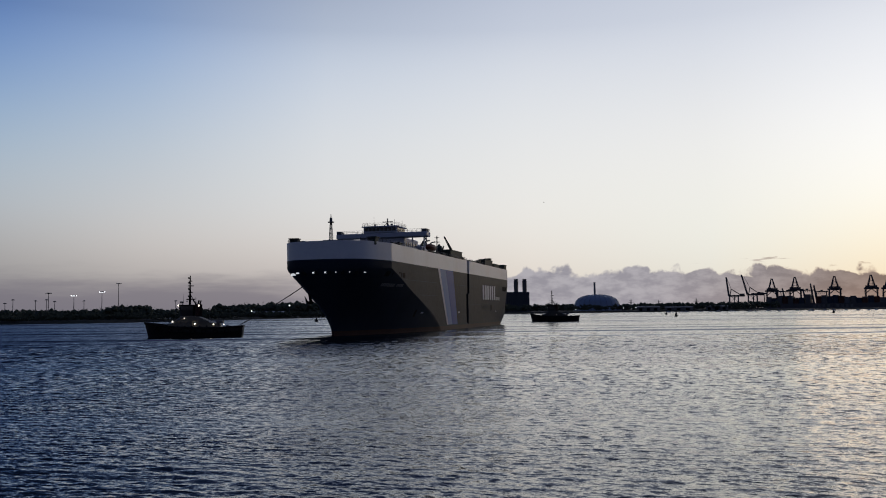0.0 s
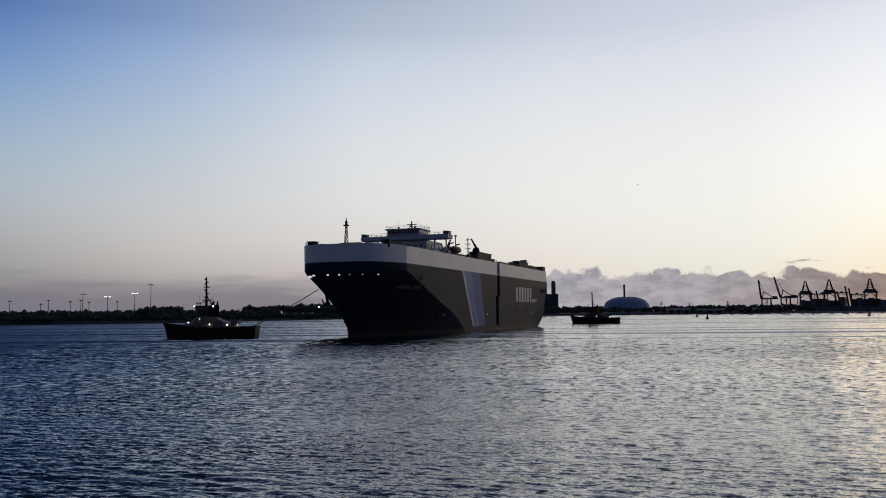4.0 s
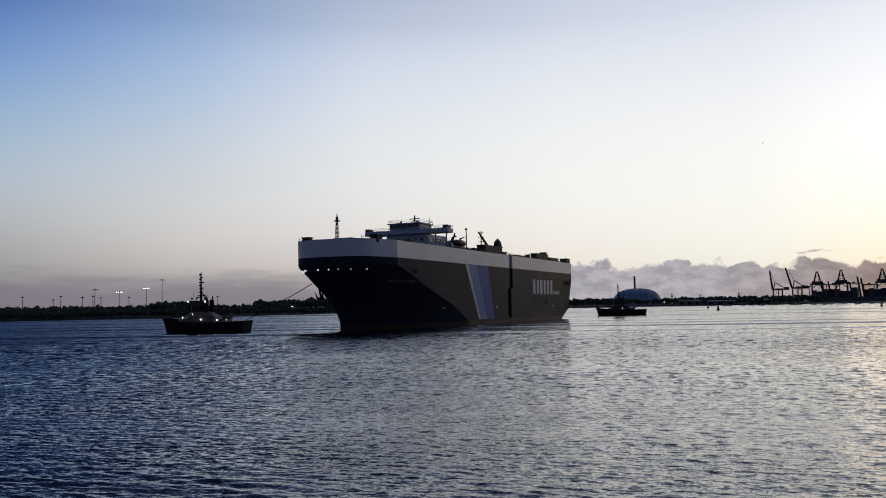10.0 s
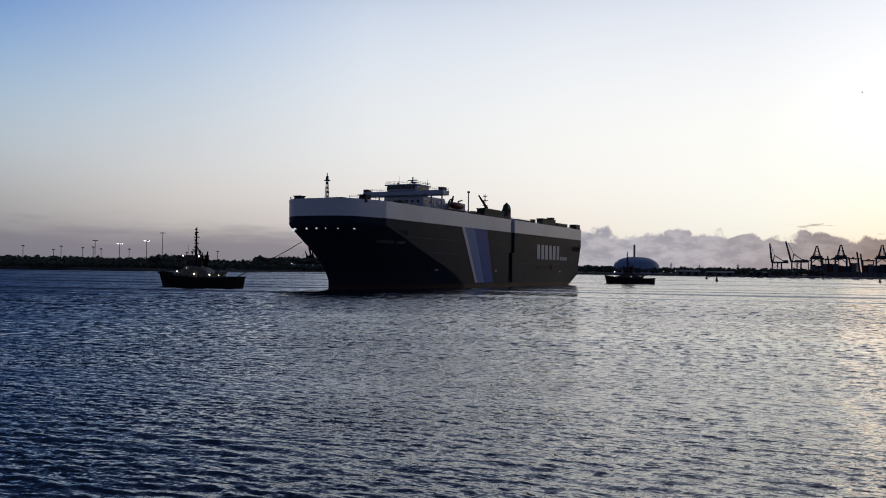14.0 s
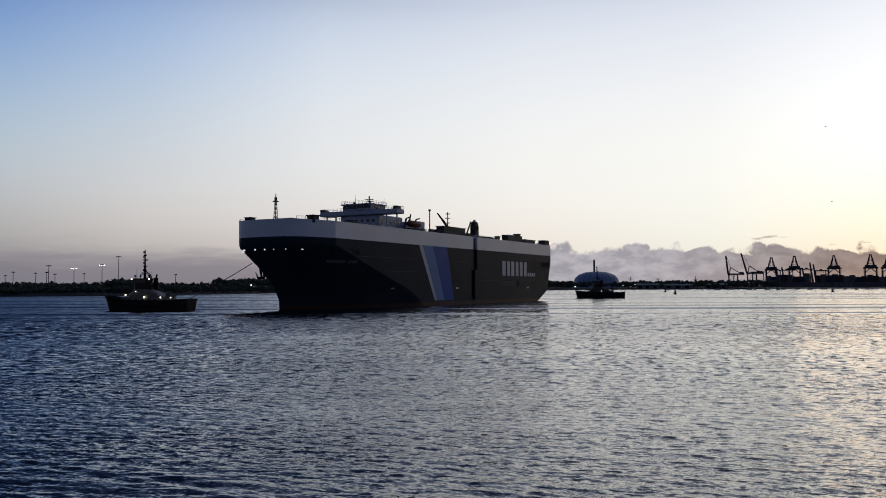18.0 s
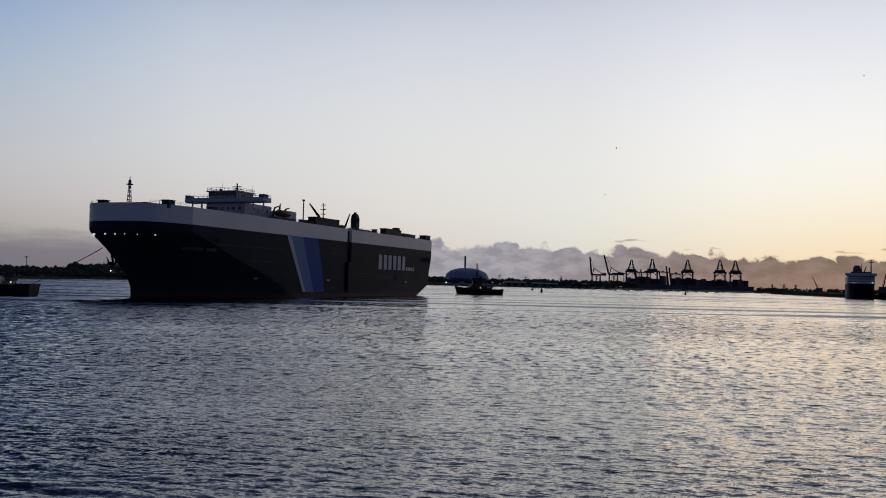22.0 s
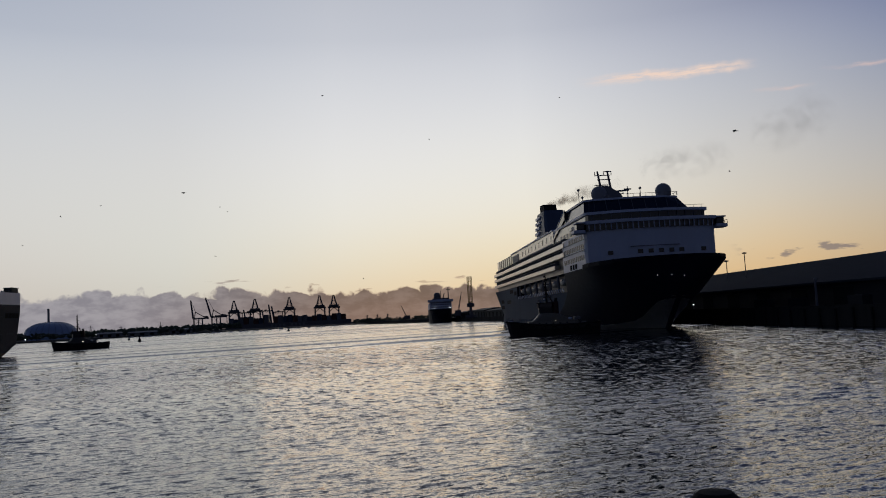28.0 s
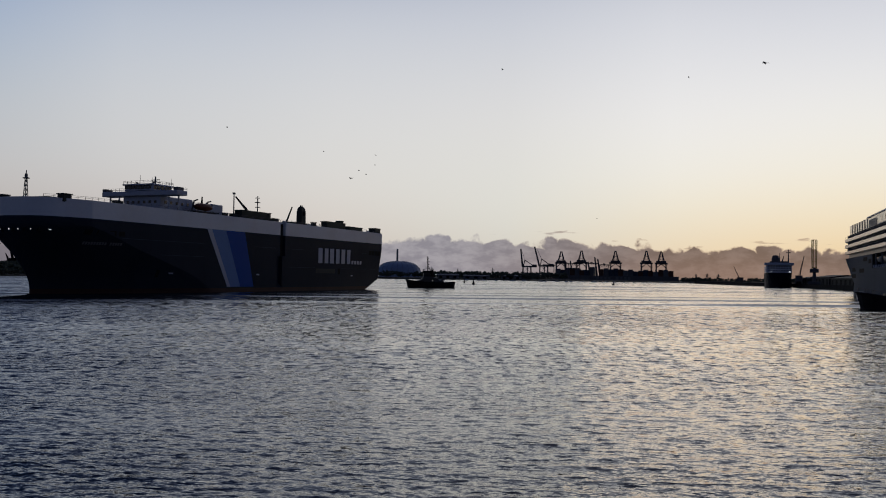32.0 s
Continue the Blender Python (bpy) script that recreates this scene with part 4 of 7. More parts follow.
CARRIER_WAY = [  # seconds, x, y of the stem, heading
    (0, -32.62, 245.23, 74.73), (2, -34.81, 246.83, 73.21), (4, -36.96, 248.33, 71.69), (6, -39.07, 249.75, 70.18), (8, -41.12, 251.08, 68.69),
    (10, -43.12, 252.34, 67.22), (12, -45.06, 253.52, 65.78), (14, -46.94, 254.65, 64.36), (16, -48.75, 255.71, 62.97), (18, -50.49, 256.73, 61.61),
    (20, -52.16, 257.70, 60.29), (22, -53.75, 258.63, 59.01), (24, -55.26, 259.53, 57.77), (26, -56.69, 260.41, 56.58), (28, -58.03, 261.26, 55.44),
    (30, -59.27, 262.11, 54.35), (32, -60.42, 262.94, 53.32),
]


# ---- the cruise ship at the berth: x runs aft from the stem at the waterline, starboard is +y ----
LINER_AT = pose(195.6, 158.8, 0, 0, 0, 56.97)
LINER_TOP = 19.6


def liner_bow(z):
    return blend([(-2, 0.0), (0, 0.0), (4, -5.0), (9, -12.0), (14, -14.6), (19.6, -16.0)], z)


def liner_half(x, z):
    d = max(x - liner_bow(z), 0.0)
    w = min(max(z / LINER_TOP, 0.0), 1.0) ** 1.2
    wl = blend([(0, 0.5), (10, 3.2), (30, 10.0), (55, 16.5), (80, 19.6), (95, 20.5), (215, 20.5), (245, 18.5), (262, 15.5)], d)
    dk = blend([(0, 0.6), (1.0, 5.0), (3, 9.5), (6, 13.5), (11, 17.2), (18, 19.8), (24, 20.5), (300, 20.5)], d)
    return wl + (dk - wl) * w


def build_liner():
    ship = thing("cruise_ship", "navy-bowed cruise ship with white balcony decks at the quay", "ship", at=LINER_AT)
    levels = [-2, -0.3, 1.5, 3.5, 6, 9, 11.5, 13.2, 13.25, 16.5, 19.55, LINER_TOP]
    rec = (47.0, 165.0)                      # the boat deck's recess
    bm = bmesh.new()
    rings = []
    for z in levels:
        a = liner_bow(z)
        b = blend([(-2, 236), (0, 240), (6, 254), (9, 257), (20, 259)], z)
        cut = blend([(-2, 92), (2, 78), (8, 58), (13, 48.2), (20, 46.0)], z)       # where the dark bow ends
        xs = [a, a + 0.6, a + 1.5, a + 3, a + 6, a + 10, a + 16, a + 24, a + 32, a + 44, cut - 0.5, cut, 98.0, 110.0, 130.0, 150.0, rec[1], rec[1] + 0.05, 185, 205, 222, 236 if z < 1 else 242, b]
        row = []
        for x in xs:
            deep = 4.0 if 13.22 < z < 19.57 and cut - 0.2 < x < rec[1] + 0.02 else 0.0
            row.append((x, liner_half(x, z) - deep, z))
        rings.append([(x, -liner_half(x, z), z) for x, y, z in row] + row[::-1])
    n = len(rings[0])

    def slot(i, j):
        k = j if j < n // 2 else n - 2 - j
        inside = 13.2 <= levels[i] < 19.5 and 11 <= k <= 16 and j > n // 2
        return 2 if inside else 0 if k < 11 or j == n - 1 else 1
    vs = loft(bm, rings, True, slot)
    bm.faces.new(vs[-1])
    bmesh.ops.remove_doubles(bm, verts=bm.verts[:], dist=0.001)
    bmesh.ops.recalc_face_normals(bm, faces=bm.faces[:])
    # third slot: the boat recess's shade, put into its colour
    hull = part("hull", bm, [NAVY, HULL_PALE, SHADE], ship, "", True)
    # white flash on the cutwater, along the stem and back along the waterline
    for side in (1, -1):
        bm = bmesh.new()
        rows = []
        for z, w in ((0.1, 44.0), (1.1, 40.0), (1.7, 24.0), (2.6, 14.5), (4.0, 10.0), (6.0, 6.4), (8.0, 3.4), (9.4, 0.5)):
            a = liner_bow(z)
            out = [(a + w * q, side * (liner_half(a + w * q, z) + 0.30), z) for q in (0, 0.1, 0.25, 0.5, 0.75, 1)]
            rows.append(out)
        loft(bm, rows, False)
        bmesh.ops.solidify(bm, geom=bm.faces[:], thickness=0.05)
        bmesh.ops.recalc_face_normals(bm, faces=bm.faces[:])
        part("bow_flash", bm, BOAT_PALE, hull, "white painted flash at the cutwater")
    # bow bulwark
    bm = bmesh.new()
    pts = [(x, y, z) for x, y, z in rings[-1][:9]]
    for side in (1, -1):
        rows = [[(x, -y * side, LINER_TOP + d) for x, y, z in pts] for d in (-0.05, 1.15)]
        loft(bm, rows, False)
    bmesh.ops.solidify(bm, geom=bm.faces[:], thickness=0.25)
    part("bulwark", bm, NAVY, ship)
    part("stem_plate", boxed(-16.3, -15.5, -0.85, 0.85, LINER_TOP - 0.05, LINER_TOP + 1.15, bevel=0.1), NAVY, ship)
    for y, z in ((2.4, 15.2), (6.0, 15.3), (-1.0, 14.8)):
        lo, hi = liner_bow(z), 20.0
        for _ in range(30):
            mid = (lo + hi) / 2
            lo, hi = (mid, hi) if liner_half(mid, z) < abs(y) else (lo, mid)
        bm = bmesh.new()
        lathe(bm, [(0.04, -0.14), (0.14, 0), (0.04, 0.14)], 8)
        p = part("bow_lamp", bm, MOORING_GLOW, hull, "small lit mooring lamp")
        p.location = (lo - 0.1, y, z)

    # forward block with its rows of windows
    def tier(name, x0, x1, w, z0, z1, mat, curve=4.0, top_in=0.0, lift=0.0, parent=ship, label=""):
        """A deck tier with a bowed front; top_in narrows its upper edge, lift slants the front."""
        bm = bmesh.new()
        ys = [-1, -0.97, -0.8, -0.4, 0, 0.4, 0.8, 0.97, 1]
        low = [(x0 + curve * abs(y) ** 2.2 + (1.2 if abs(y) == 1 else 0), y * w) for y in ys] + [(x1, w), (x1, -w)]
        rows = [[(x, y, z0) for x, y in low], [(x + (lift if x < x1 - 1 else 0), y * (1 - top_in / w), z1) for x, y in low]]
        v = loft(bm, rows)
        bm.faces.new(v[0][::-1]), bm.faces.new(v[1])
        bmesh.ops.recalc_face_normals(bm, faces=bm.faces[:])
        return part(name, bm, mat, parent, label)
    fwd = tier("forward_house", 6.0, 46.0, 20.45, LINER_TOP, 30.6, WHITE, 4.0)
    part("deck_line", boxed(11.0, 46.2, 20.46, 20.62, 25.0, 25.25), STEEL, fwd)
    part("deck_line", boxed(11.0, 46.2, 20.46, 20.62, 28.3, 28.5), STEEL, fwd)
    for z, n_w, x0 in ((26.4, 12, 12.5), (23.0, 12, 12.5), (29.2, 8, 14.0)):
        for i in range(n_w):
            part("window", boxed(x0 + 2.7 * i, x0 + 1.5 + 2.7 * i, 20.43, 20.56, z - 0.8, z + 0.7), SHADE, fwd)
    for i in range(3):
        part("side_opening", boxed(24 + 4 * i, 26.2 + 4 * i, 20.43, 20.6, 19.9, 21.6), BLACK, fwd)
    for y in (-15.6, -8.2, -5.0, -1.8, 1.4, 4.6, 13.4):
        x = 6.0 + 4.0 * abs(y / 20.45) ** 2.2
        part("window", boxed(x - 0.14, x + 0.3, y - 0.75, y + 0.75, 22.9, 24.1), GLASS_DARK, fwd)
    part("front_line", boxed(6.0 - 0.05, 7.0, -7.5, 7.5, 25.0, 25.2), STEEL, fwd)
    # bridge: a band of windows, wings out over the side
    bridge = tier("bridge", 5.6, 24.0, 20.6, 30.6, 32.6, GLASS_DARK, 4.0)
    for i in range(25):
        y = -19.2 + 1.6 * i
        x = 5.55 + 4.0 * abs(y / 20.6) ** 2.2
        bm = bmesh.new()
        bar(bm, (x, y, 30.6), (x, y, 32.6), 0.28)
        part("window_post", bm, WHITE, bridge)
    tier("bridge_roof", 4.8, 26.0, 21.0, 32.6, 33.6, WHITE, 4.0, parent=bridge)
    for side in (1, -1):
        wing = part("bridge_wing", boxed(8.6, 13.0, side * 20.4 if side > 0 else -24.0, 24.0 if side > 0 else -20.4, 29.9, 31.0, bevel=0.2), WHITE, ship)
        part("wing_cab", boxed(8.9, 12.4, side * 20.6 if side > 0 else -23.0, 23.0 if side > 0 else -20.6, 31.0, 33.0, bevel=0.2), GLASS_DARK, wing)
        part("wing_roof", boxed(8.4, 13.0, side * 20.4 if side > 0 else -23.4, 23.4 if side > 0 else -20.4, 33.0, 33.4), WHITE, wing)
        bm = bmesh.new()
        for x in (8.8, 10.8, 12.8):
            bar(bm, (x, side * 23.9, 31.0), (x, side * 23.9, 32.1), 0.12)
        bar(bm, (8.8, side * 23.9, 32.1), (12.8, side * 23.9, 32.1), 0.12)
        part("wing_rail", bm, STEEL, wing)
    # stepped tiers of the observation lounge
    lounge = tier("lounge_tier", 9.0, 40.0, 19.0, 33.6, 35.9, GLASS_DARK, 4.0)
    for i in range(13):
        y = -17.4 + 2.9 * i
        x = 8.95 + 4.0 * abs(y / 19.0) ** 2.2
        bm = bmesh.new()
        bar(bm, (x, y, 33.6), (x, y, 35.9), 0.16)
        part("window_post", bm, STEEL, lounge)
    tier("lounge_roof", 8.4, 42.0, 19.6, 35.9, 36.7, WHITE, 4.0, parent=lounge)
    # the observation lounge reaches out to the starboard side and slopes in to port
    bm = bmesh.new()
    low = [(17.0, -15.6), (14.2, -14.0), (12.2, -7.0), (12.0, 0.0), (12.4, 8.0), (14.2, 16.0), (16.0, 18.9), (44.0, 18.9), (44.0, -15.6)]
    rows = [[(x, y, 36.7) for x, y in low], [(x + (2.2 if x < 40 else 0), max(y, -11.1) - (0.7 if y > 15 else 0), 40.7) for x, y in low]]
    v = loft(bm, rows)
    bm.faces.new(v[0][::-1]), bm.faces.new(v[1])
    bmesh.ops.recalc_face_normals(bm, faces=bm.faces[:])
    glass = part("observation_lounge", bm, NAVY_GLASS, ship, "dark sloping glass of the observation lounge")
    for (xa, ya), (xb, yb) in zip(low[:6], low[1:7]):
        for f in (0.0, 0.5):
            x, y = xa + (xb - xa) * f, ya + (yb - ya) * f
            bm = bmesh.new()
            bar(bm, (x - 0.05, y, 36.7), (x + 2.1, max(y, -11.1) - (0.7 if y > 15 else 0), 40.7), 0.14)
            part("mullion", bm, STEEL, glass)
    bm = bmesh.new()
    prism(bm, [(16.8, -11.6), (14.6, -7.0), (13.8, 0.0), (14.2, 8.0), (16.0, 16.0), (17.6, 18.6), (46.0, 18.6), (46.0, -11.6)], 2, 40.72, 41.3)
    part("top_roof", bm, WHITE, ship)
    bm = bmesh.new()
    for side in (1, -1):
        for x in range(16, 46, 3):
            bar(bm, (x, side * 11.2, 41.3), (x, side * 11.2, 42.5), 0.1)
        bar(bm, (16, side * 11.2, 42.4), (45, side * 11.2, 42.4), 0.1)
    for y in range(-11, 12, 2):
        bar(bm, (15.0, y, 41.3), (15.0, y, 42.5), 0.1)
    bar(bm, (15.0, -11.2, 42.4), (15.0, 11.2, 42.4), 0.1)
    part("guard_rail", bm, STEEL, ship)
    bm = bmesh.new()
    for y in (-17.5, -15, -12.5):
        bar(bm, (12.5, y, 36.7), (12.5, y, 37.8), 0.1)
    bar(bm, (12.5, -18.4, 37.7), (12.5, -12.0, 37.7), 0.1)
    part("guard_rail", bm, STEEL, ship)
    # sloping side roofs that run aft from the lounge
    for side in (1, -1):
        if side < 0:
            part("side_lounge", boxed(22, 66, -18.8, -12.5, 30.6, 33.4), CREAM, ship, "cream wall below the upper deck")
            continue
        bm = bmesh.new()
        prism(bm, [(44.2, 41.2), (46, 41.2), (67, 34.4), (67, 33.4), (44.2, 38.4)], 1, side * 13.0, side * 19.4)
        slope = part("side_roof", bm, NAVY_GLASS, ship, "sloping glass roof beside the funnel deck")
        for y in (13.2, 16.2, 19.3):
            bm = bmesh.new()
            bar(bm, (44.2, side * y, 41.45), (67, side * y, 34.5), 0.4)
            part("rafter", bm, WHITE, slope, "white roof bar")
        part("eaves", boxed(16.0, 66.0, side * 18.95, side * 19.5, 36.0, 36.7), WHITE, ship)
        bm = bmesh.new()
        prism(bm, [(22, 30.6), (66.8, 30.6), (66.8, 33.4), (44.2, 38.2), (44.2, 35.9), (22, 35.9)], 1, 12.5, 18.9)
        # gold of the low glow is part of this wall's colour
        lounge_side = part("side_lounge", bm, SUNSET_WHITE, ship, "cream wall below the sloping roof, sunset gold in its paint")
        for i in range(6):
            part("window", boxed(26 + 5.4 * i, 28.6 + 5.4 * i, 18.88, 19.02, 31.6, 33.2), SHADE, lounge_side)
    # domes and the twin-legged mast
    for x, y in ((25, 11.4), (25, -9.9)):
        bm = bmesh.new()
        prof = [(1.3, 0.0), (1.3, 0.7)] + [(2.6 * math.cos(q), 2.9 + 2.6 * math.sin(q)) for q in (radians(a) for a in range(-60, 91, 15))]
        lathe(bm, [(max(r, 0.02), z) for r, z in prof], 20, (x, y, 41.2))
        part("radome", bm, RADOME, ship, "large round grey radome", True)
    bm = bmesh.new()
    for y, ty in ((10.6, 11.5), (7.4, 8.2)):
        bar(bm, (26.5, y - 1.0, 41.3), (25.0, ty, 51.6), 0.9, 0.45)
    for z, y0, y1 in ((47.0, 8.2, 12.6), (48.8, 7.2, 11.6), (50.2, 7.4, 12.4), (51.4, 6.8, 9.4)):
        bar(bm, (25.2, y0, z), (25.2, y1, z), 0.26)
    for y in (6.9, 9.4, 12.3):
        bar(bm, (25.2, y, 50.2), (25.2, y, 51.5), 0.2)
    mast = part("mast", bm, STEEL, ship, "twin-legged radar mast")
    bm = bmesh.new()
    prism(bm, [(12.0, 41.3), (3.0, 41.3), (4.5, 44.0), (8.5, 46.6), (10.5, 46.6)], 0, 24.2, 28.0)
    part("mast_base", bm, STEEL, mast)
    bm = bmesh.new()
    for a, b, w in (((24.5, 6.5, 44.6), (24.5, 1.6, 44.9), 0.5), ((24.5, 2.0, 42.6), (24.5, 2.0, 46.2), 0.25), ((24.3, 0.9, 45.2), (24.3, 3.2, 45.2), 0.4), ((24.5, 3.4, 44.0), (24.5, 6.5, 43.0), 0.4)):
        bar(bm, a, b, w)
    part("radar_scanner", bm, STEEL, mast)
    for x, y, h in ((24, -2.0, 4.6), (30, 17, 5.6), (38, 14, 4.2)):
        bm = bmesh.new()
        bar(bm, (x, y, 41.2 if abs(y) < 12 else 36.7), (x, y, 41.2 + h), 0.3, 0.12)
        lathe(bm, [(0.1, 0), (0.45, 0.2), (0.45, 0.7), (0.1, 0.9)], 8, (x, y, 41.2 + h - 0.9))
        part("whip_aerial", bm, STEEL, ship)

    # balcony decks: wall with recess shade in its colour, three sunset-tinted bands, thin partitions
    part("balcony_wall", boxed(46.0, 257, -18.6, 18.9, LINER_TOP, 30.4), SHADE, ship, "recessed balcony fronts, their shade painted dark")
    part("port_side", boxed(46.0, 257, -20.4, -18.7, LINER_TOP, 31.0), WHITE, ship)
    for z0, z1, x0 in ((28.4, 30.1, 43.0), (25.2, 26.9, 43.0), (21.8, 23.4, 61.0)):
        part("balcony_band", boxed(x0, 259, 18.7, 20.75, z0, z1, bevel=0.12), SUNSET_WHITE, ship, "long pale balcony front with sunset gold in its paint")
        wall = mesh_of("partition", boxed(0, 0.12, 18.92, 20.3, z1 + 0.01, z1 + 1.6), STEEL)
        for i in range(int((257 - x0) / 4.2)):
            p = new("partition", wall)
            p.parent, p.location = ship, (x0 + 2.0 + 4.2 * i, 0, 0)
        bm = bmesh.new()
        box(bm, x0, 259, 20.55, 20.62, z1 + 0.85, z1 + 0.95)
        part("balcony_rail", bm, STEEL, ship)
    # aft end rounded balconies
    for z0, z1 in ((28.4, 30.1), (25.2, 26.9), (21.8, 23.4)):
        bm = bmesh.new()
        prism(bm, [(257, -20.4), (262, -18.0), (263.5, -8), (263.5, 8), (262, 18.0), (259, 20.7), (257, 20.7)], 2, z0, z1)
        part("stern_balcony", bm, WHITE, ship)
    # dark colour stands for the shade behind the stern balconies
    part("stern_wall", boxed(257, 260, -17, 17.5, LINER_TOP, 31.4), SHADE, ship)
    # boat deck recess: pillars, boats and pale stanchions
    for i in range(7):
        bm = bmesh.new()
        bar(bm, (60 + 16.5 * i, 19.9, 13.3), (60 + 16.5 * i, 19.9, 19.6), 0.9, sides=6)
        part("pillar", bm, STEEL, ship)
    for i in range(7):
        x = 51.0 + 16.5 * i
        bm = bmesh.new()
        loft(bm, [[(x + dx, 18.6 + 1.45 * w * math.cos(q), 16.9 + 1.35 * w * math.sin(q)) for q in (math.tau * k / 10 for k in range(10))] for dx, w in ((0, 0.15), (0.8, 0.75), (2.5, 1.0), (5.5, 1.0), (7.4, 0.75), (8.2, 0.15))])
        boat = part("lifeboat", bm, BOAT_PALE, ship, "covered lifeboat under the promenade", True)
        part("window", boxed(x + 2.0, x + 6.0, 19.7, 20.02, 17.3, 17.7), GLASS_DARK, boat)
    for i in range(27):
        bm = bmesh.new()
        x = 48.5 + 4.3 * i
        bar(bm, (x, 20.5, 13.3), (x + 1.3, 20.6, 14.5), 0.3)
        part("stanchion", bm, WHITE, ship)
    for x0, x1, z in ((190, 205, 11.6), (214, 236, 12.4), (216, 240, 9.2), (168, 176, 15.6), (180, 192, 16.8)):
        part("shell_opening", boxed(x0, x1, liner_half((x0 + x1) / 2, z) - 0.1, liner_half((x0 + x1) / 2, z) + 0.06, z, z + 1.9), BLACK, ship)
    # upper cabin deck, the open columns aft of it, the pool-deck screens
    # starboard cabins and columns carry the sunset's gold in their paint
    up = part("upper_cabins", boxed(67, 186, -18, 19.4, 30.6, 36.9, bevel=0.2), SUNSET_WHITE, ship, "cream upper cabin deck, sunset gold in its paint")
    for i in range(9):
        part("window", boxed(72 + 9.4 * i, 74.2 + 9.4 * i, 19.38, 19.52, 33.2, 35.4), GLASS_DARK, up)
    part("side_panel", boxed(70.0, 158.0, 19.38, 19.46, 31.2, 32.4), STEEL, up)
    part("vent_grille", boxed(160, 182, 19.38, 19.55, 32.0, 35.4), STEEL, up)
    part("upper_edge", boxed(66.5, 187, 19.0, 19.8, 36.7, 37.2), WHITE, up)
    for i in range(6):
        part("stern_column", boxed(189 + 8.6 * i, 193.2 + 8.6 * i, 12.0, 19.4, 30.4, 36.8), SUNSET_WHITE, ship)
    # shade between the columns, painted as a near-black house
    part("stern_house", boxed(186, 238, -16, 14, 30.4, 35.4), SHADE, ship)
    part("aft_house", boxed(240, 250, -14, 19.4, 30.4, 37.0, bevel=0.2), SUNSET_WHITE, ship)
    part("pool_deck", boxed(67, 190, -16, 16, 36.9, 38.6), WHITE, ship)
    bm = bmesh.new()
    lathe(bm, [(1.6, 0), (1.6, 0.8), (2.3, 1.6), (2.4, 2.6), (1.7, 3.9), (0.05, 4.3)], 14, (196, 11, 36.0))
    part("radome", bm, RADOME, ship, "small radome on the aft deck", True)
    # funnel with louvred sides and a dark cap
    bm = bmesh.new()
    rows = []
    for z, x0, x1, w in ((38.4, 154, 184, 6.4), (45, 158, 184, 6.0), (54.5, 163, 185, 5.2), (56.6, 164.5, 185, 4.9)):
        rows.append([(x0, -w + 1, z), (x0 + 1, -w, z), (x1 - 1, -w, z), (x1, -w + 1, z), (x1, w - 1, z), (x1 - 1, w, z), (x0 + 1, w, z), (x0, w - 1, z)])
    v = loft(bm, rows)
    bm.faces.new(v[-1])
    bmesh.ops.recalc_face_normals(bm, faces=bm.faces[:])
    fun = part("funnel", bm, FUNNEL_BLUE, ship, "tall blue-grey funnel")
    for i in range(5):
        z = 43.0 + 2.6 * i
        w = blend([(38.4, 6.4), (45, 6.0), (54.5, 5.2)], z)
        part("louvre", boxed(172, 184.4, w - 0.1, w + 0.7, z, z + 1.3, bevel=0.08), WHITE, fun)
    bm = bmesh.new()
    prism(bm, [(171, 56.6), (184, 56.6), (184.6, 61.4), (174.5, 60.8)], 1, -3.2, 3.2)
    part("funnel_cap", bm, BLACK, fun, "sooty black funnel cap")
    part("funnel_house", boxed(146, 158, -7, 7, 38.4, 44.6, bevel=0.3), FUNNEL_BLUE, fun)
    return ship


liner = build_liner()


def build_launch():
    """A small pale launch under the cruise ship's quarter."""
    b = thing("launch", "small white launch lying off the cruise ship's side", "boat", at=pose(247, 288.8, 0, 0, 0, 55))
    bm = bmesh.new()
    loft(bm, [[(x, y * w, z) for y, z in ((-1, 1.5), (-0.8, 0), (0, -0.5), (0.8, 0), (1, 1.5))] for x, w in ((0, 0.1), (1.2, 1.2), (3.5, 1.9), (9.0, 1.9), (10, 1.7))], False)
    bmesh.ops.recalc_face_normals(bm, faces=bm.faces[:])
    part("hull", bm, WHITE, b)
    part("deck", boxed(0.8, 9.8, -1.3, 1.3, 1.2, 1.35), WHITE, b)
    part("cabin", boxed(3.2, 7.4, -1.2, 1.2, 1.35, 3.1, bevel=0.2), WHITE, b)
    part("window", boxed(3.1, 3.25, -0.9, 0.9, 2.1, 2.8), GLASS_DARK, b)


build_launch()


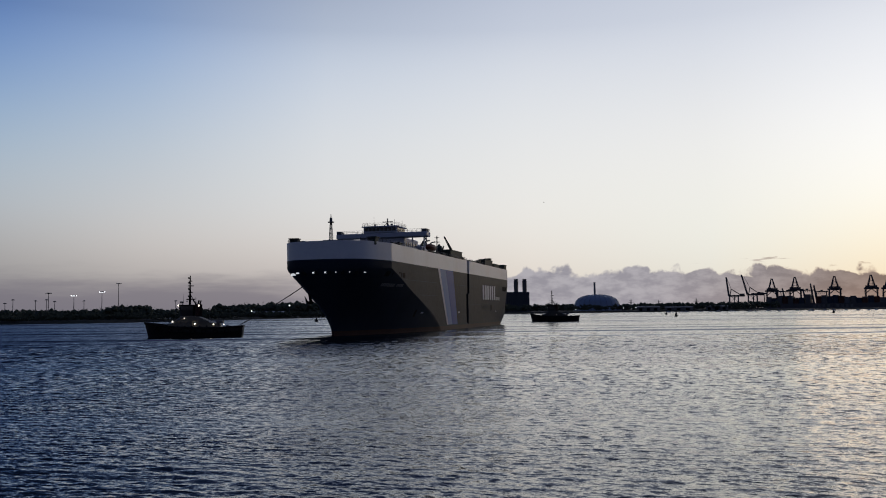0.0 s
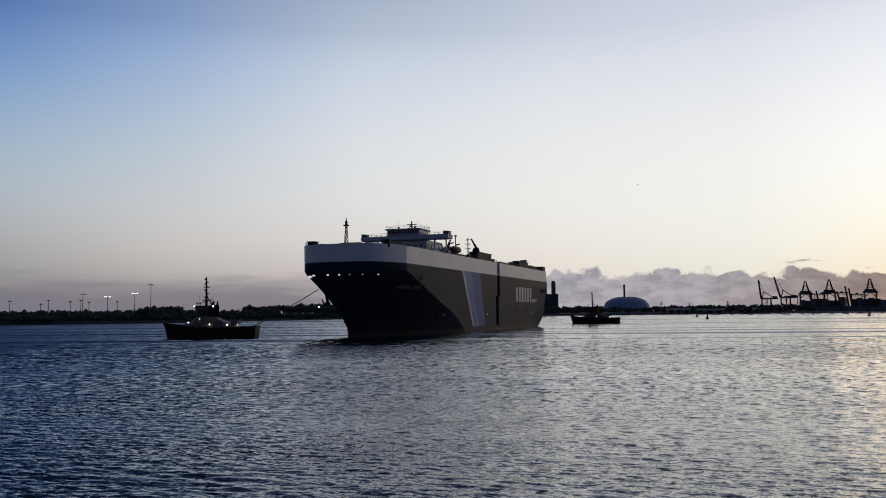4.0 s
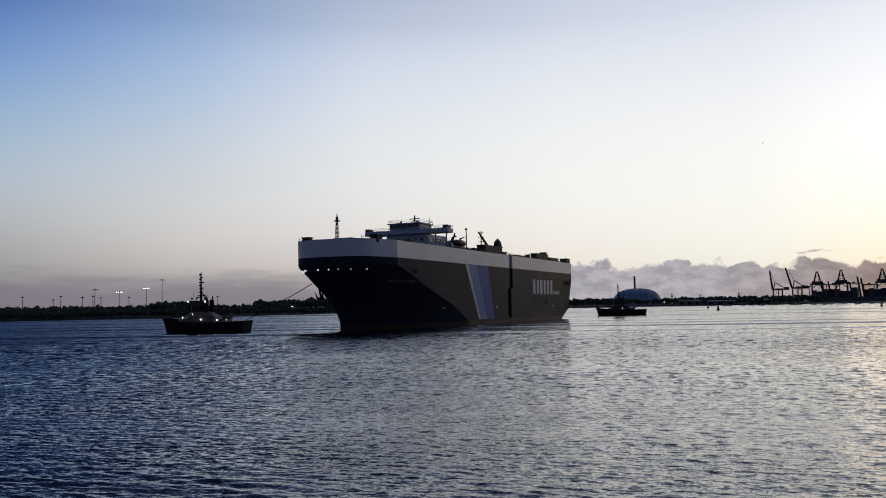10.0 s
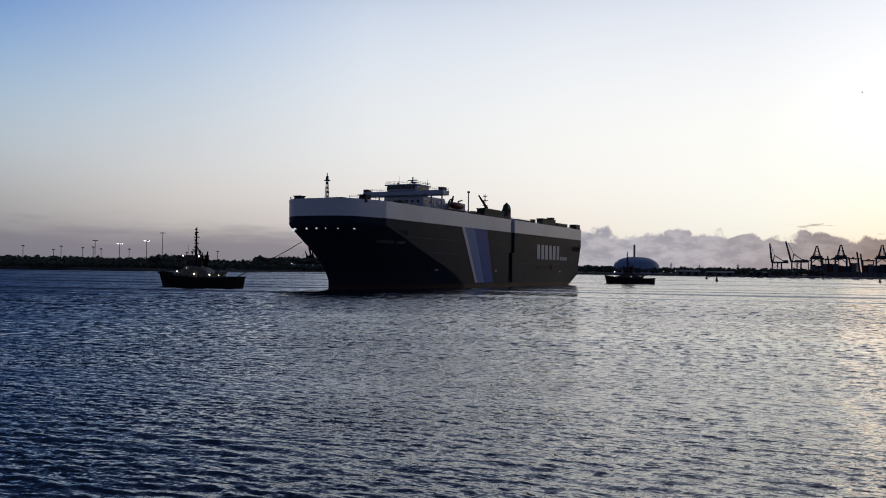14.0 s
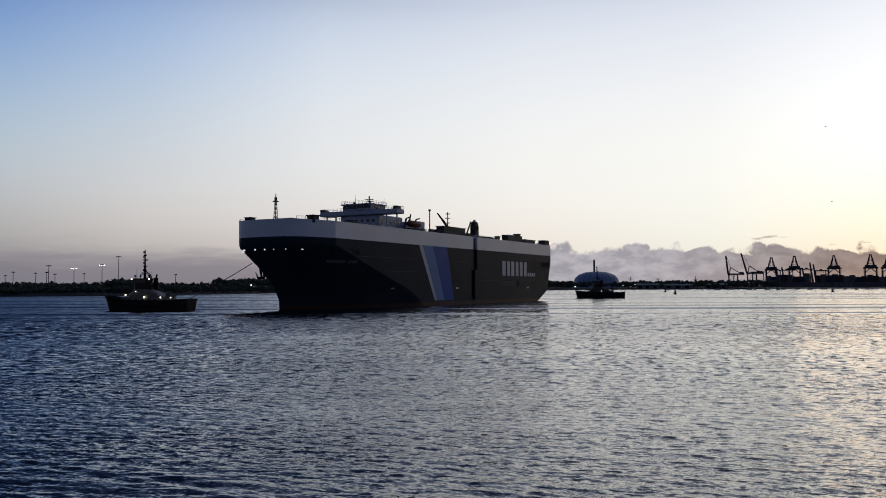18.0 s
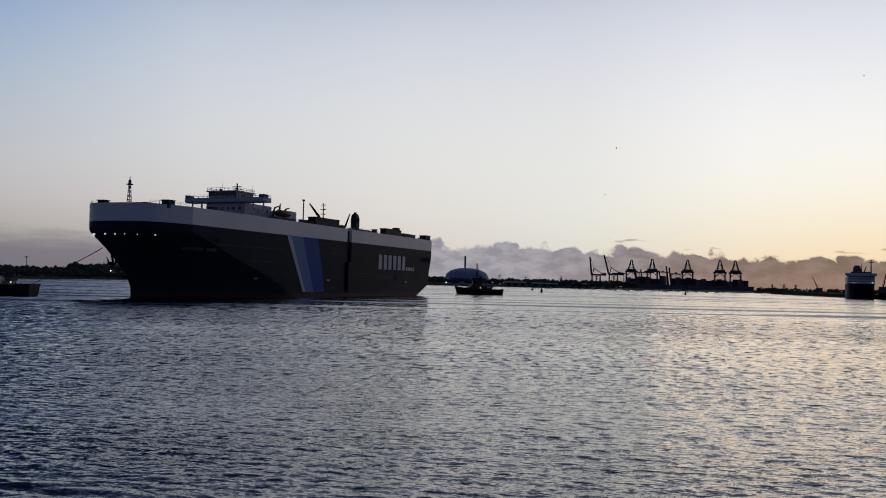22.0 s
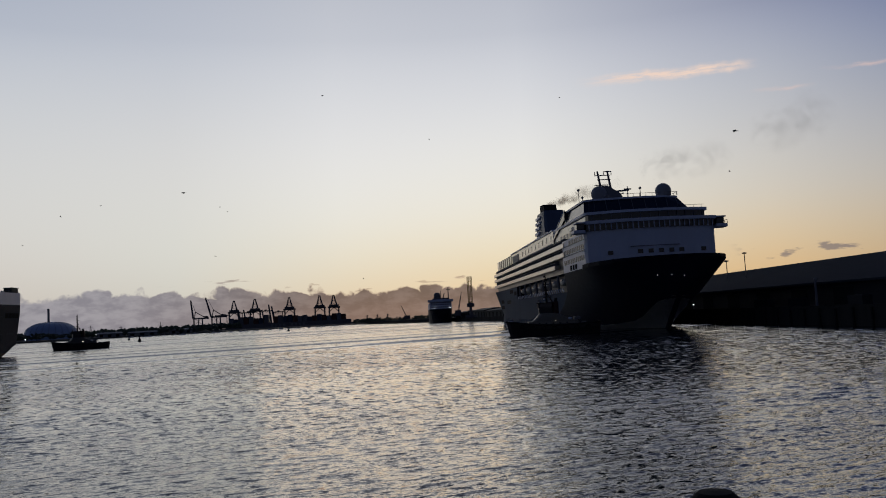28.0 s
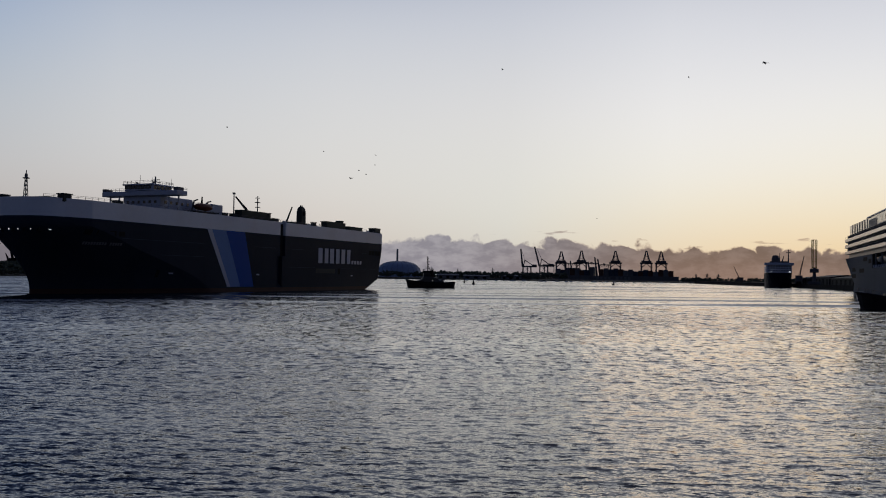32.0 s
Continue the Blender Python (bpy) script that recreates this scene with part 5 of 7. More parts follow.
# ---- harbour tugs: x runs aft from the bow, 31.5 m long ----
def build_tug(label, k, lit, at, house_paint):
    """A harbour tug; k scales its length. lit: heights and places of its lamps."""
    tug = thing("tug", label, "tug", "harbour tugs", at=at)
    L = 31.5 * k
    plan = [(0, 0.5), (0.04, 2.4), (0.1, 3.9), (0.2, 5.0), (0.35, 5.4), (0.85, 5.3), (0.95, 4.6), (1.0, 3.2)]
    sheer = [(0, 5.2), (0.12, 4.7), (0.3, 3.9), (0.55, 3.5), (0.85, 3.6), (1.0, 4.0)]
    bm = bmesh.new()
    rings = []
    for s in (0, 0.015, 0.04, 0.08, 0.14, 0.22, 0.35, 0.5, 0.65, 0.8, 0.9, 0.96, 1.0):
        b, h = blend(plan, s) * k, blend(sheer, s) * k
        ring = []
        for y, z in ((-1, 1), (-1, 0.55), (-0.86, 0.0), (-0.6, -0.25), (0.6, -0.25), (0.86, 0.0), (1, 0.55), (1, 1)):
            fine = 1 - 0.55 * (1 - min(1, s / 0.3)) * (1 - max(0, z))
            x = L * s + (1.3 * k * (1 - max(z, 0)) * (1 - min(1, s / 0.12)) if s < 0.12 else 0) - (0.4 * k * (1 - max(z, 0)) * (s - 0.9) / 0.1 if s > 0.9 else 0)
            ring.append((x, y * b * fine, z * h))
        rings.append(ring)
    vs = loft(bm, rings, False)
    bm.faces.new(vs[0]), bm.faces.new(vs[-1][::-1])
    bmesh.ops.recalc_face_normals(bm, faces=bm.faces[:])
    hull = part("hull", bm, TUG_BLACK, tug)
    bm = bmesh.new()
    dk = [[(r[0][0], r[0][1] * 0.97, r[0][2] - 0.9 * k), (r[-1][0], r[-1][1] * 0.97, r[-1][2] - 0.9 * k)] for r in rings]
    loft(bm, dk, False)
    bmesh.ops.recalc_face_normals(bm, faces=bm.faces[:])
    part("deck", bm, DECK_DARK, tug)
    # rubber fender along the sheer, with tyres
    for side in (0, -1):
        bm = bmesh.new()
        for p, q in zip(rings, rings[1:]):
            a, b = Vector(p[side]), Vector(q[side])
            bar(bm, (a.x, a.y * 1.02, a.z - 0.35 * k), (b.x, b.y * 1.02, b.z - 0.35 * k), 0.5 * k, sides=6)
        part("fender", bm, BLACK, hull)
    tyre = bmesh.new()
    ring_a = [[((0.62 + 0.2 * math.cos(p)) * math.cos(q), 0.2 * math.sin(p), (0.62 + 0.2 * math.cos(p)) * math.sin(q)) for p in (math.tau * i / 6 for i in range(6))] for q in (math.tau * j / 12 for j in range(12))]
    loft(tyre, ring_a + ring_a[:1])
    tyre_mesh = mesh_of("tyre", tyre, BLACK, True)
    for i in range(7):
        for side in (-1, 1):
            s = 0.16 + 0.115 * i
            t = new("tyre", tyre_mesh)
            t.parent = hull
            t.location = (L * s, side * (blend(plan, s) * k + 0.35), blend(sheer, s) * k - 1.3 * k)

    def hx(name, x0, x1, w, z0, z1, mat, taper=0.0, top=0.0, parent=tug, label=""):
        """A deckhouse tier with a raked front and rounded corners."""
        bm = bmesh.new()
        c = 0.25 * w
        low = [(x0, -w + c), (x0 + c, -w), (x1 - c, -w), (x1, -w + c), (x1, w - c), (x1 - c, w), (x0 + c, w), (x0, w - c)]
        rows = [[(x * k, y * k, z0 * k) for x, y in low], [((x + taper * (1 if x < (x0 + x1) / 2 else -top)) * k, y * (1 - 0.06 * taper) * k, z1 * k) for x, y in low]]
        vs = loft(bm, rows)
        bm.faces.new(vs[0][::-1]), bm.faces.new(vs[1])
        bmesh.ops.recalc_face_normals(bm, faces=bm.faces[:])
        return part(name, bm, mat, parent, label)
    house = hx("deckhouse", 6.8, 25.2, 3.9, 2.2, 4.7, house_paint, 0.8, 1.6)
    upper = hx("upper_deckhouse", 9.0, 22.6, 3.3, 4.7, 7.2, house_paint, 2.6, 2.2)
    wheel = hx("wheelhouse", 11.4, 16.0, 2.1, 7.2, 9.2, SHADE, -0.1, -0.1)
    hx("window_band", 11.2, 16.2, 2.2, 9.2, 10.5, GLASS_DARK, -0.15, -0.15, wheel)
    hx("wheelhouse_roof", 10.8, 16.7, 2.5, 10.5, 10.8, BLACK, 0, 0, wheel)
    for y in (-4.0, -2.0, 0.0, 2.0, 4.0):
        bm = bmesh.new()
        bar(bm, (11.15 * k, y * 0.45 * k, 9.2 * k), (11.05 * k, y * 0.45 * k, 10.5 * k), 0.16 * k)
        part("window_post", bm, house_paint, wheel)
    for i in range(5):
        for side in (-1, 1):
            bm = bmesh.new()
            lathe(bm, [(0.30 * k, -0.06), (0.30 * k, 0.06)], 10)
            bmesh.ops.rotate(bm, verts=bm.verts[:], matrix=Matrix.Rotation(radians(90), 3, "X"))
            p = part("porthole", bm, GLASS_DARK, house)
            p.location = ((11.0 + 2.3 * i) * k, side * 3.88 * k, 3.8 * k)
    for y in (-2.1, 2.1):
        bm = bmesh.new()
        rr = [[((17.0 + 0.85 * c) * k, (y + 0.6 * s) * k, z * k) for c, s in ((math.cos(q), math.sin(q)) for q in (math.tau * i / 10 for i in range(10)))] for z in (7.0, 10.6, 11.0)]
        vs = loft(bm, rr)
        bm.faces.new(vs[-1])
        fn = part("funnel", bm, TUG_RED, tug)
        bm = bmesh.new()
        bar(bm, (17.1 * k, y * k, 10.9 * k), (17.4 * k, y * k, 12.2 * k), 0.55 * k, 0.5 * k, 8)
        part("exhaust_pipe", bm, BLACK, fn)
    # mast with yards, radar scanners and lamps
    bm = bmesh.new()
    bar(bm, (14.2 * k, 0, 10.7 * k), (14.2 * k, 0, 20.4 * k), 0.85 * k, 0.32 * k, 6)
    bar(bm, (16.2 * k, 0, 10.7 * k), (14.2 * k, 0, 14.4 * k), 0.25 * k)
    for z, w in ((12.6, 1.9), (14.9, 0.9), (17.0, 1.2), (18.6, 0.7)):
        bar(bm, (14.2 * k, -w * k, z * k), (14.2 * k, w * k, z * k), 0.32 * k)
        bar(bm, ((14.2 - w * 0.6) * k, 0, z * k), ((14.2 + w * 0.9) * k, 0, z * k), 0.32 * k)
    for z in (13.3, 15.7, 17.7, 19.3):
        bar(bm, (13.9 * k, 0, z * k), (13.9 * k, 0, (z + 0.6) * k), 0.75 * k, sides=6)
    mast = part("mast", bm, BLACK, tug, "tall black mast with yards")
    bm = bmesh.new()
    bar(bm, (13.3 * k, -1.3 * k, 12.0 * k), (13.3 * k, 1.3 * k, 12.0 * k), 0.3 * k)
    part("radar_scanner", bm, WHITE, mast)
    # searchlights, fire monitor and whip aerials on the wheelhouse roof
    for y in (-1.6, 1.6):
        bm = bmesh.new()
        bar(bm, (11.6 * k, y * k, 10.8 * k), (11.6 * k, y * k, 11.4 * k), 0.16 * k)
        lathe(bm, [(0.1 * k, -0.25 * k), (0.34 * k, -0.1 * k), (0.34 * k, 0.25 * k), (0.1 * k, 0.35 * k)], 8, (11.6 * k, y * k, 11.6 * k))
        part("searchlight", bm, STEEL, wheel)
    bm = bmesh.new()
    bar(bm, (16.0 * k, 0.9 * k, 10.8 * k), (16.0 * k, 0.9 * k, 11.7 * k), 0.4 * k, 0.3 * k, 6)
    bar(bm, (16.0 * k, 0.9 * k, 11.6 * k), (14.9 * k, 1.1 * k, 12.1 * k), 0.28 * k, 0.18 * k, 6)
    part("fire_monitor", bm, TUG_RED, wheel)
    for x, y, h in ((12.4, -1.9, 14.2), (15.6, 1.9, 13.6), (16.4, -1.7, 12.9)):
        bm = bmesh.new()
        bar(bm, (x * k, y * k, 10.8 * k), (x * k, y * k, h * k), 0.1 * k, 0.05 * k)
        part("whip_aerial", bm, STEEL, wheel)
    # rails round the upper deck, a liferaft and lockers on it
    for side in (-1, 1):
        bm = bmesh.new()
        for i in range(10):
            x = 8.6 + 1.7 * i
            bar(bm, (x * k, side * 3.75 * k, 4.7 * k), (x * k, side * 3.75 * k, 5.75 * k), 0.08 * k)
        for z in (5.2, 5.75):
            bar(bm, (8.6 * k, side * 3.75 * k, z * k), (23.9 * k, side * 3.75 * k, z * k), 0.07 * k)
        part("guard_rail", bm, house_paint, tug)
        bm = bmesh.new()
        lathe(bm, [(0.05, -0.7 * k), (0.34 * k, -0.62 * k), (0.36 * k, 0.62 * k), (0.05, 0.7 * k)], 10)
        bmesh.ops.rotate(bm, verts=bm.verts[:], matrix=Matrix.Rotation(radians(90), 3, "Y"))
        raft = part("life_raft", bm, WHITE, tug, "white life-raft canister")
        raft.location = (21.4 * k, side * 3.1 * k, 5.1 * k)
    part("deck_locker", boxed(23.0 * k, 25.0 * k, -2.0 * k, 2.0 * k, 4.7 * k, 5.6 * k, bevel=0.06), STEEL, tug)
    # towing gear aft
    bm = bmesh.new()
    lathe(bm, [(0.9, -1.4), (0.9, -1.2), (0.5, -1.2), (0.5, 1.2), (0.9, 1.2), (0.9, 1.4)], 12)
    bmesh.ops.rotate(bm, verts=bm.verts[:], matrix=Matrix.Rotation(radians(90), 3, "X"))
    winch = part("tow_winch", bm, STEEL, tug)
    winch.location = (26.3 * k, 0, 3.0 * k)
    bm = bmesh.new()
    for a, b in (((29.4, -1.2, 2.0), (29.4, -1.2, 3.6)), ((29.4, 1.2, 2.0), (29.4, 1.2, 3.6)), ((29.4, -1.5, 3.5), (29.4, 1.5, 3.5))):
        bar(bm, [v * k for v in a], [v * k for v in b], 0.35 * k, sides=8)
    part("towing_bitt", bm, STEEL, tug)
    for side in (-1, 1):
        bm = bmesh.new()
        pts = [(s * L, side * blend(plan, s) * k * 0.93, blend(sheer, s) * k) for s in (0.02, 0.08, 0.15, 0.22, 0.3)]
        for a, b in zip(pts, pts[1:]):
            bar(bm, (a[0], a[1], a[2]), (a[0], a[1], a[2] + 1.0), 0.08)
            bar(bm, (a[0], a[1], a[2] + 0.95), (b[0], b[1], b[2] + 0.95), 0.07)
        part("guard_rail", bm, STEEL, tug)
    for x, y, z, r in lit:
        r *= 0.72
        bm = bmesh.new()
        lathe(bm, [(0.05, -r), (r * 0.8, -r * 0.6), (r, 0), (r * 0.8, r * 0.6), (0.05, r)], 8)
        p = part("lamp", bm, LAMP_LIT, tug, "lit deck lamp")
        p.location = (x * k, y * k, z * k)
    return tug


TUG_LAMPS = [(11.0, -2.8, 10.6, 0.30), (17.4, -2.9, 10.5, 0.34), (9.4, -3.6, 5.3, 0.28), (16.5, -4.1, 4.6, 0.32), (22.3, -4.0, 4.4, 0.30), (25.6, -3.4, 4.3, 0.18), (13.0, -3.4, 6.4, 0.14)]
tug_ahead = build_tug("black-hulled harbour tug with cream deckhouse and lit lamps", 0.92, TUG_LAMPS, pose(-96, 262, 0), CREAM)
tug_astern = build_tug("dark harbour tug following astern of the car carrier", 0.9, [(16.5, -4.1, 4.6, 0.2)], pose(52, 492, 0), TUG_DIM)
tug_beside = build_tug("dark harbour tug lying beside the cruise ship's bow", 0.88, [(16.5, -4.1, 4.6, 0.09)], pose(159.6, 189.4, 0, 0, 0, -38), CREAM)


def tow_rope(label, length):
    """A straight taut hawser along +x, of twisted strands."""
    rope = thing("tow_rope", label, "rope")
    bm = bmesh.new()
    n = 40
    for s in range(3):
        pts = [(length * i / n, 0.06 * math.cos(i * 1.9 + s * 2.09), 0.06 * math.sin(i * 1.9 + s * 2.09) - 0.9 * 4 * (i / n) * (1 - i / n) * 0.35) for i in range(n + 1)]
        for a, b in zip(pts, pts[1:]):
            bar(bm, a, b, 0.16, sides=4)
    part("hawser", bm, ROPE, rope)
    return rope


rope_ahead = tow_rope("taut tow rope from the ship's bow to a tug", 24.5)
rope_astern = tow_rope("taut tow rope from the ship's stern to a tug", 65.0)


# ---- far woods: clumped crowns along the banks ----
def woods(name, label, spots, seed, dense=7):
    """Trees too far to count: each a short trunk and uneven clumps of small leafy facets."""
    rng = random.Random(seed)
    verts, faces = [], []
    for x, y, z, h in spots:
        w = h * rng.uniform(0.32, 0.5)
        b = len(verts)
        verts += [(x - 0.3, y, z), (x + 0.3, y, z), (x, y + 0.3, z), (x, y, z + h * 0.6)]
        faces += [(b, b + 1, b + 3), (b + 1, b + 2, b + 3), (b + 2, b, b + 3)]
        for _ in range(dense):
            cx, cy = x + rng.uniform(-w, w), y + rng.uniform(-w, w)
            cz = z + h * rng.uniform(0.30, 0.86)
            r = w * rng.uniform(0.35, 0.6)
            b = len(verts)
            n = 6
            verts.append((cx, cy, cz + r * rng.uniform(0.7, 1.1)))
            for ring, q in ((0.85, 0.35), (0.95, -0.3)):
                for i in range(n):
                    k = r * ring * rng.uniform(0.65, 1.2)
                    verts.append((cx + k * math.cos(math.tau * i / n), cy + k * math.sin(math.tau * i / n), cz + r * q * rng.uniform(0.6, 1.4)))
            verts.append((cx, cy, cz - r * 0.7))
            for i in range(n):
                j = (i + 1) % n
                faces += [(b, b + 1 + i, b + 1 + j), (b + 1 + i, b + 1 + n + i, b + 1 + n + j, b + 1 + j), (b + 1 + n + i, b + 1 + 2 * n, b + 1 + n + j)]
        for _ in range(14):                      # loose leafy sprays that break the outline
            cx, cy = x + rng.uniform(-w, w) * 1.25, y + rng.uniform(-w, w)
            cz = z + h * rng.uniform(0.25, 1.0)
            s = h * 0.07
            b = len(verts)
            verts += [(cx + rng.uniform(-s, s), cy + rng.uniform(-s, s), cz + rng.uniform(-s, s)) for _ in range(3)]
            faces.append((b, b + 1, b + 2))
    me = bpy.data.meshes.new(name)
    me.from_pydata(verts, [], faces)
    me.materials.append(FOLIAGE)
    return tagged(new(name, me), label, "trees", kind="stuff")


def wood_spots(rows, seed, n):
    """Random stands between bearings: rows of (bearing from, bearing to, distance from, distance to, height)."""
    rng = random.Random(seed)
    out = []
    for a0, a1, d0, d1, h in rows:
        for _ in range(int(n * abs(a1 - a0))):
            p = at_bearing(rng.uniform(a0, a1), rng.uniform(d0, d1))
            out.append((p.x, p.y, 2.0, h * rng.uniform(0.72, 1.1)))
    return out


woods("bank_trees", "dark leafy trees along the river bank", wood_spots([(34, 21.0, 860, 940, 10), (22.2, 19.6, 840, 900, 13.5), (21, 13.0, 980, 1100, 11), (15.2, 6.0, 1150, 1300, 18), (12.0, 7.0, 1250, 1350, 20), (34, 20, 1000, 1200, 12), (34, 7, 800, 850, 6.5)], 3, 19), 5)
woods("far_trees", "dark distant trees on the opposite shore", wood_spots([(6, -9, 1560, 1700, 15), (-8, -20.5, 1620, 1800, 14), (-12, -22, 1900, 2100, 17), (-29.5, -40, 1700, 1900, 10), (-29.5, -34, 1480, 1560, 7)], 4, 12), 6)


# ---- high lamp masts and lamps on the west bank ----
def lamp_mast(az, el, lit, d=900, wide=3.4):
    h = seen_height(el, d)
    p = at_bearing(az, d, 2.0)
    m = thing("lamp_mast", "tall steel floodlight mast" + (" with lit lamps" if lit else " with unlit lamps"), "lamp mast", "lamp masts on the far bank", at=Matrix.Translation(p) @ pose(0, 0, 0, 0, 0, az))
    bm = bmesh.new()
    bar(bm, (0, 0, 0), (0, 0, h - 2.0), 0.9, 0.45, 8)
    part("pole", bm, STEEL, m)
    bm = bmesh.new()
    lathe(bm, [(0.4, -0.5), (wide * 0.5, -0.3), (wide * 0.5, 0.0), (0.4, 0.3)], 10, (0, 0, h - 2.2))
    part("head_frame", bm, STEEL, m)
    for i in range(4):
        x = (i - 1.5) * wide / 3.2
        part("floodlight", boxed(x - 0.42, x + 0.42, -1.0, -0.5, h - 3.0, h - 2.3, bevel=0.05), FLOOD_LIT if lit else STEEL, m)


for az, el, lit in ((27.89, 0.81, 0), (27.46, 1.03, 0), (26.21, 0.96, 0), (25.6, 1.02, 0), (25.49, 1.43, 0), (25.13, 0.91, 0), (24.04, 1.28, 1), (23.45, 0.94, 0), (22.4, 1.51, 1), (21.42, 2.04, 0), (17.9, 0.9, 0), (29.6, 1.0, 0), (31.0, 1.2, 0)):
    lamp_mast(az, el, lit, wide=5.0 if el > 1.2 else 2.2)


def street_lamp(az, el, d, base=2.0, size=0.9, lit=True):
    h = seen_height(el, d) - base
    m = thing("lamp_post", "slim lamp post, lit" if lit else "slim unlit lamp post", "lamp post", "lamp posts", at=Matrix.Translation(at_bearing(az, d, base)))
    bm = bmesh.new()
    bar(bm, (0, 0, 0), (0, 0, h), 0.4, 0.25, 6)
    part("pole", bm, STEEL, m)
    bm = bmesh.new()
    lathe(bm, [(0.1, -size * 0.6), (size * 0.6, -size * 0.4), (size * 0.7, 0), (size * 0.4, size * 0.4), (0.1, size * 0.5)], 10, (0, 0, h))
    part("lantern", bm, FLOOD_LIT if lit else STEEL, m)


for az, el, d, s in ((13.02, 0.15, 960, 1.0), (10.51, 0.49, 1120, 1.3), (8.5, 0.47, 1120, 1.0), (11.4, 0.05, 1000, 0.5), (-9.1, -0.05, 1540, 1.2), (-12.3, 0.02, 1560, 0.9), (-13.6, 0.10, 1600, 1.0), (-13.1, 0.06, 1600, 0.7), (-16.4, 0.03, 1650, 0.7)):
    street_lamp(az, el, d, size=s)


# ---- sheds ----
def shed(name, label, m, x, y, z, rise, wall_mat, roof_mat, doors=4, hip=0.0):
    """A long shed: walls, a pitched roof with overhang, sliding doors along its front (-y)."""
    s = thing(name, label, "shed", at=m)
    part("wall", boxed(0, x, 0, y, 0, z), wall_mat, s)
    bm = bmesh.new()
    o = 0.8
    low = [(-o, -o, z), (x + o, -o, z), (x + o, y + o, z), (-o, y + o, z)]
    top = [(hip, y / 2, z + rise), (x, y / 2, z + rise)]
    v = [bm.verts.new(p) for p in low + top]
    for q in ((0, 1, 5, 4), (2, 3, 4, 5), (0, 4, 3), (1, 2, 5), (3, 2, 1, 0)):
        bm.faces.new([v[i] for i in q])
    bmesh.ops.recalc_face_normals(bm, faces=bm.faces[:])
    roof = part("roof", bm, roof_mat, s)
    part("fascia", boxed(-o, x + o, -o - 0.15, -o, z - 0.5, z + 0.15), roof_mat, roof)
    for i in range(doors):
        x0 = x * (i + 0.25) / doors
        d = part("door", boxed(x0, x0 + x * 0.4 / doors, -0.12, -0.01, 0, z * 0.7), BLACK, s)
        part("rail", boxed(x0 - 0.5, x0 + x * 0.4 / doors + 0.5, -0.2, -0.05, z * 0.7, z * 0.7 + 0.25), BLACK, d)
    return s


p = at_bearing(12.95, 1000, 2.4)
shed("long_shed", "long low pale shed on the far bank", Matrix.Translation(p) @ pose(0, 0, 0, 0, 0, 10), 36, 14, 4.6, 1.8, CREAM, WHITE, 5)
p = at_bearing(22.3, 880, 2.4)
shed("bank_shed", "dark low shed below the lamp masts", Matrix.Translation(p) @ pose(0, 0, 0, 0, 0, 12), 30, 16, 6, 2.0, STEEL, STEEL, 3)
for az, d, w, h in ((-13.2, 1560, 40, 6), (-15.0, 1600, 50, 5), (-17.6, 1650, 40, 6)):
    p = at_bearing(az, d, 2.4)
    shed("far_shed", "low grey waterside shed on the opposite shore", Matrix.Translation(p) @ pose(0, 0, 0, 0, 0, az), w, 18, h, 2.4, STEEL, STEEL, 3)
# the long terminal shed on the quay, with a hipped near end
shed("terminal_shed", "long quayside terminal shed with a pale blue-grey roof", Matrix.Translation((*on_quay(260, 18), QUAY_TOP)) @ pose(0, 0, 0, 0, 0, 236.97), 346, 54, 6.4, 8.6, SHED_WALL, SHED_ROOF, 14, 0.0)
for i in range(5):
    p = Vector((*on_quay(310), 0)).lerp(Vector((590, 800, 0)), min(1.0, (i + 0.1) / 5))
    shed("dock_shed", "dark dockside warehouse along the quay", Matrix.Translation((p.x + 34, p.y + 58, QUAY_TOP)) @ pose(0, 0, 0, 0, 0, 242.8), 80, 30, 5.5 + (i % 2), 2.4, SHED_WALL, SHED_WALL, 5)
for s, d, z in ((71.4, 32, 25.1), (84.5, 30, 23.0)):
    x, y = on_quay(s, d)
    m = thing("lamp_mast", "tall unlit floodlight mast behind the shed", "lamp mast", "quay lamp masts", at=Matrix.Translation((x, y, QUAY_TOP)))
    bm = bmesh.new()
    bar(bm, (0, 0, 0), (0, 0, z - QUAY_TOP), 0.5, 0.3, 8)
    part("pole", bm, STEEL, m)
    bm = bmesh.new()
    lathe(bm, [(0.3, -0.4), (0.9, -0.25), (0.9, 0.05), (0.2, 0.25)], 8, (0, 0, z - QUAY_TOP))
    part("head_frame", bm, STEEL, m)
x, y = on_quay(-32, 6)
m = thing("quay_beacon", "pale quay post with a small lit lamp", "beacon", at=Matrix.Translation((x, y, QUAY_TOP)))
bm = bmesh.new()
bar(bm, (0, 0, 0), (0, 0, 6.6), 0.7, 0.5, 8)
part("post", bm, STEEL, m)
bm = bmesh.new()
lathe(bm, [(0.2, 0), (0.42, 0.15), (0.42, 0.6), (0.1, 0.8)], 8, (0, 0, 6.6))
part("lantern", bm, RADOME, m)
for i, (s, d) in enumerate(((-70, 7), (-52, 6), (-18, 8), (6, 9), (-100, 8))):
    x, y = on_quay(s, d)
    m = thing("cargo_crate", "dark stacked quayside crate", "crate", "quayside crates", at=Matrix.Translation((x, y, QUAY_TOP)) @ pose(0, 0, 0, 0, 0, 50 + 9 * i))
    part("box", boxed(-3, 3, -1.2, 1.2, 0, 2.5, bevel=0.05), SHED_WALL, m)
    for k in range(7):
        part("rib", boxed(-2.8 + 0.9 * k, -2.65 + 0.9 * k, -1.28, -1.2, 0.1, 2.4), BLACK, m)


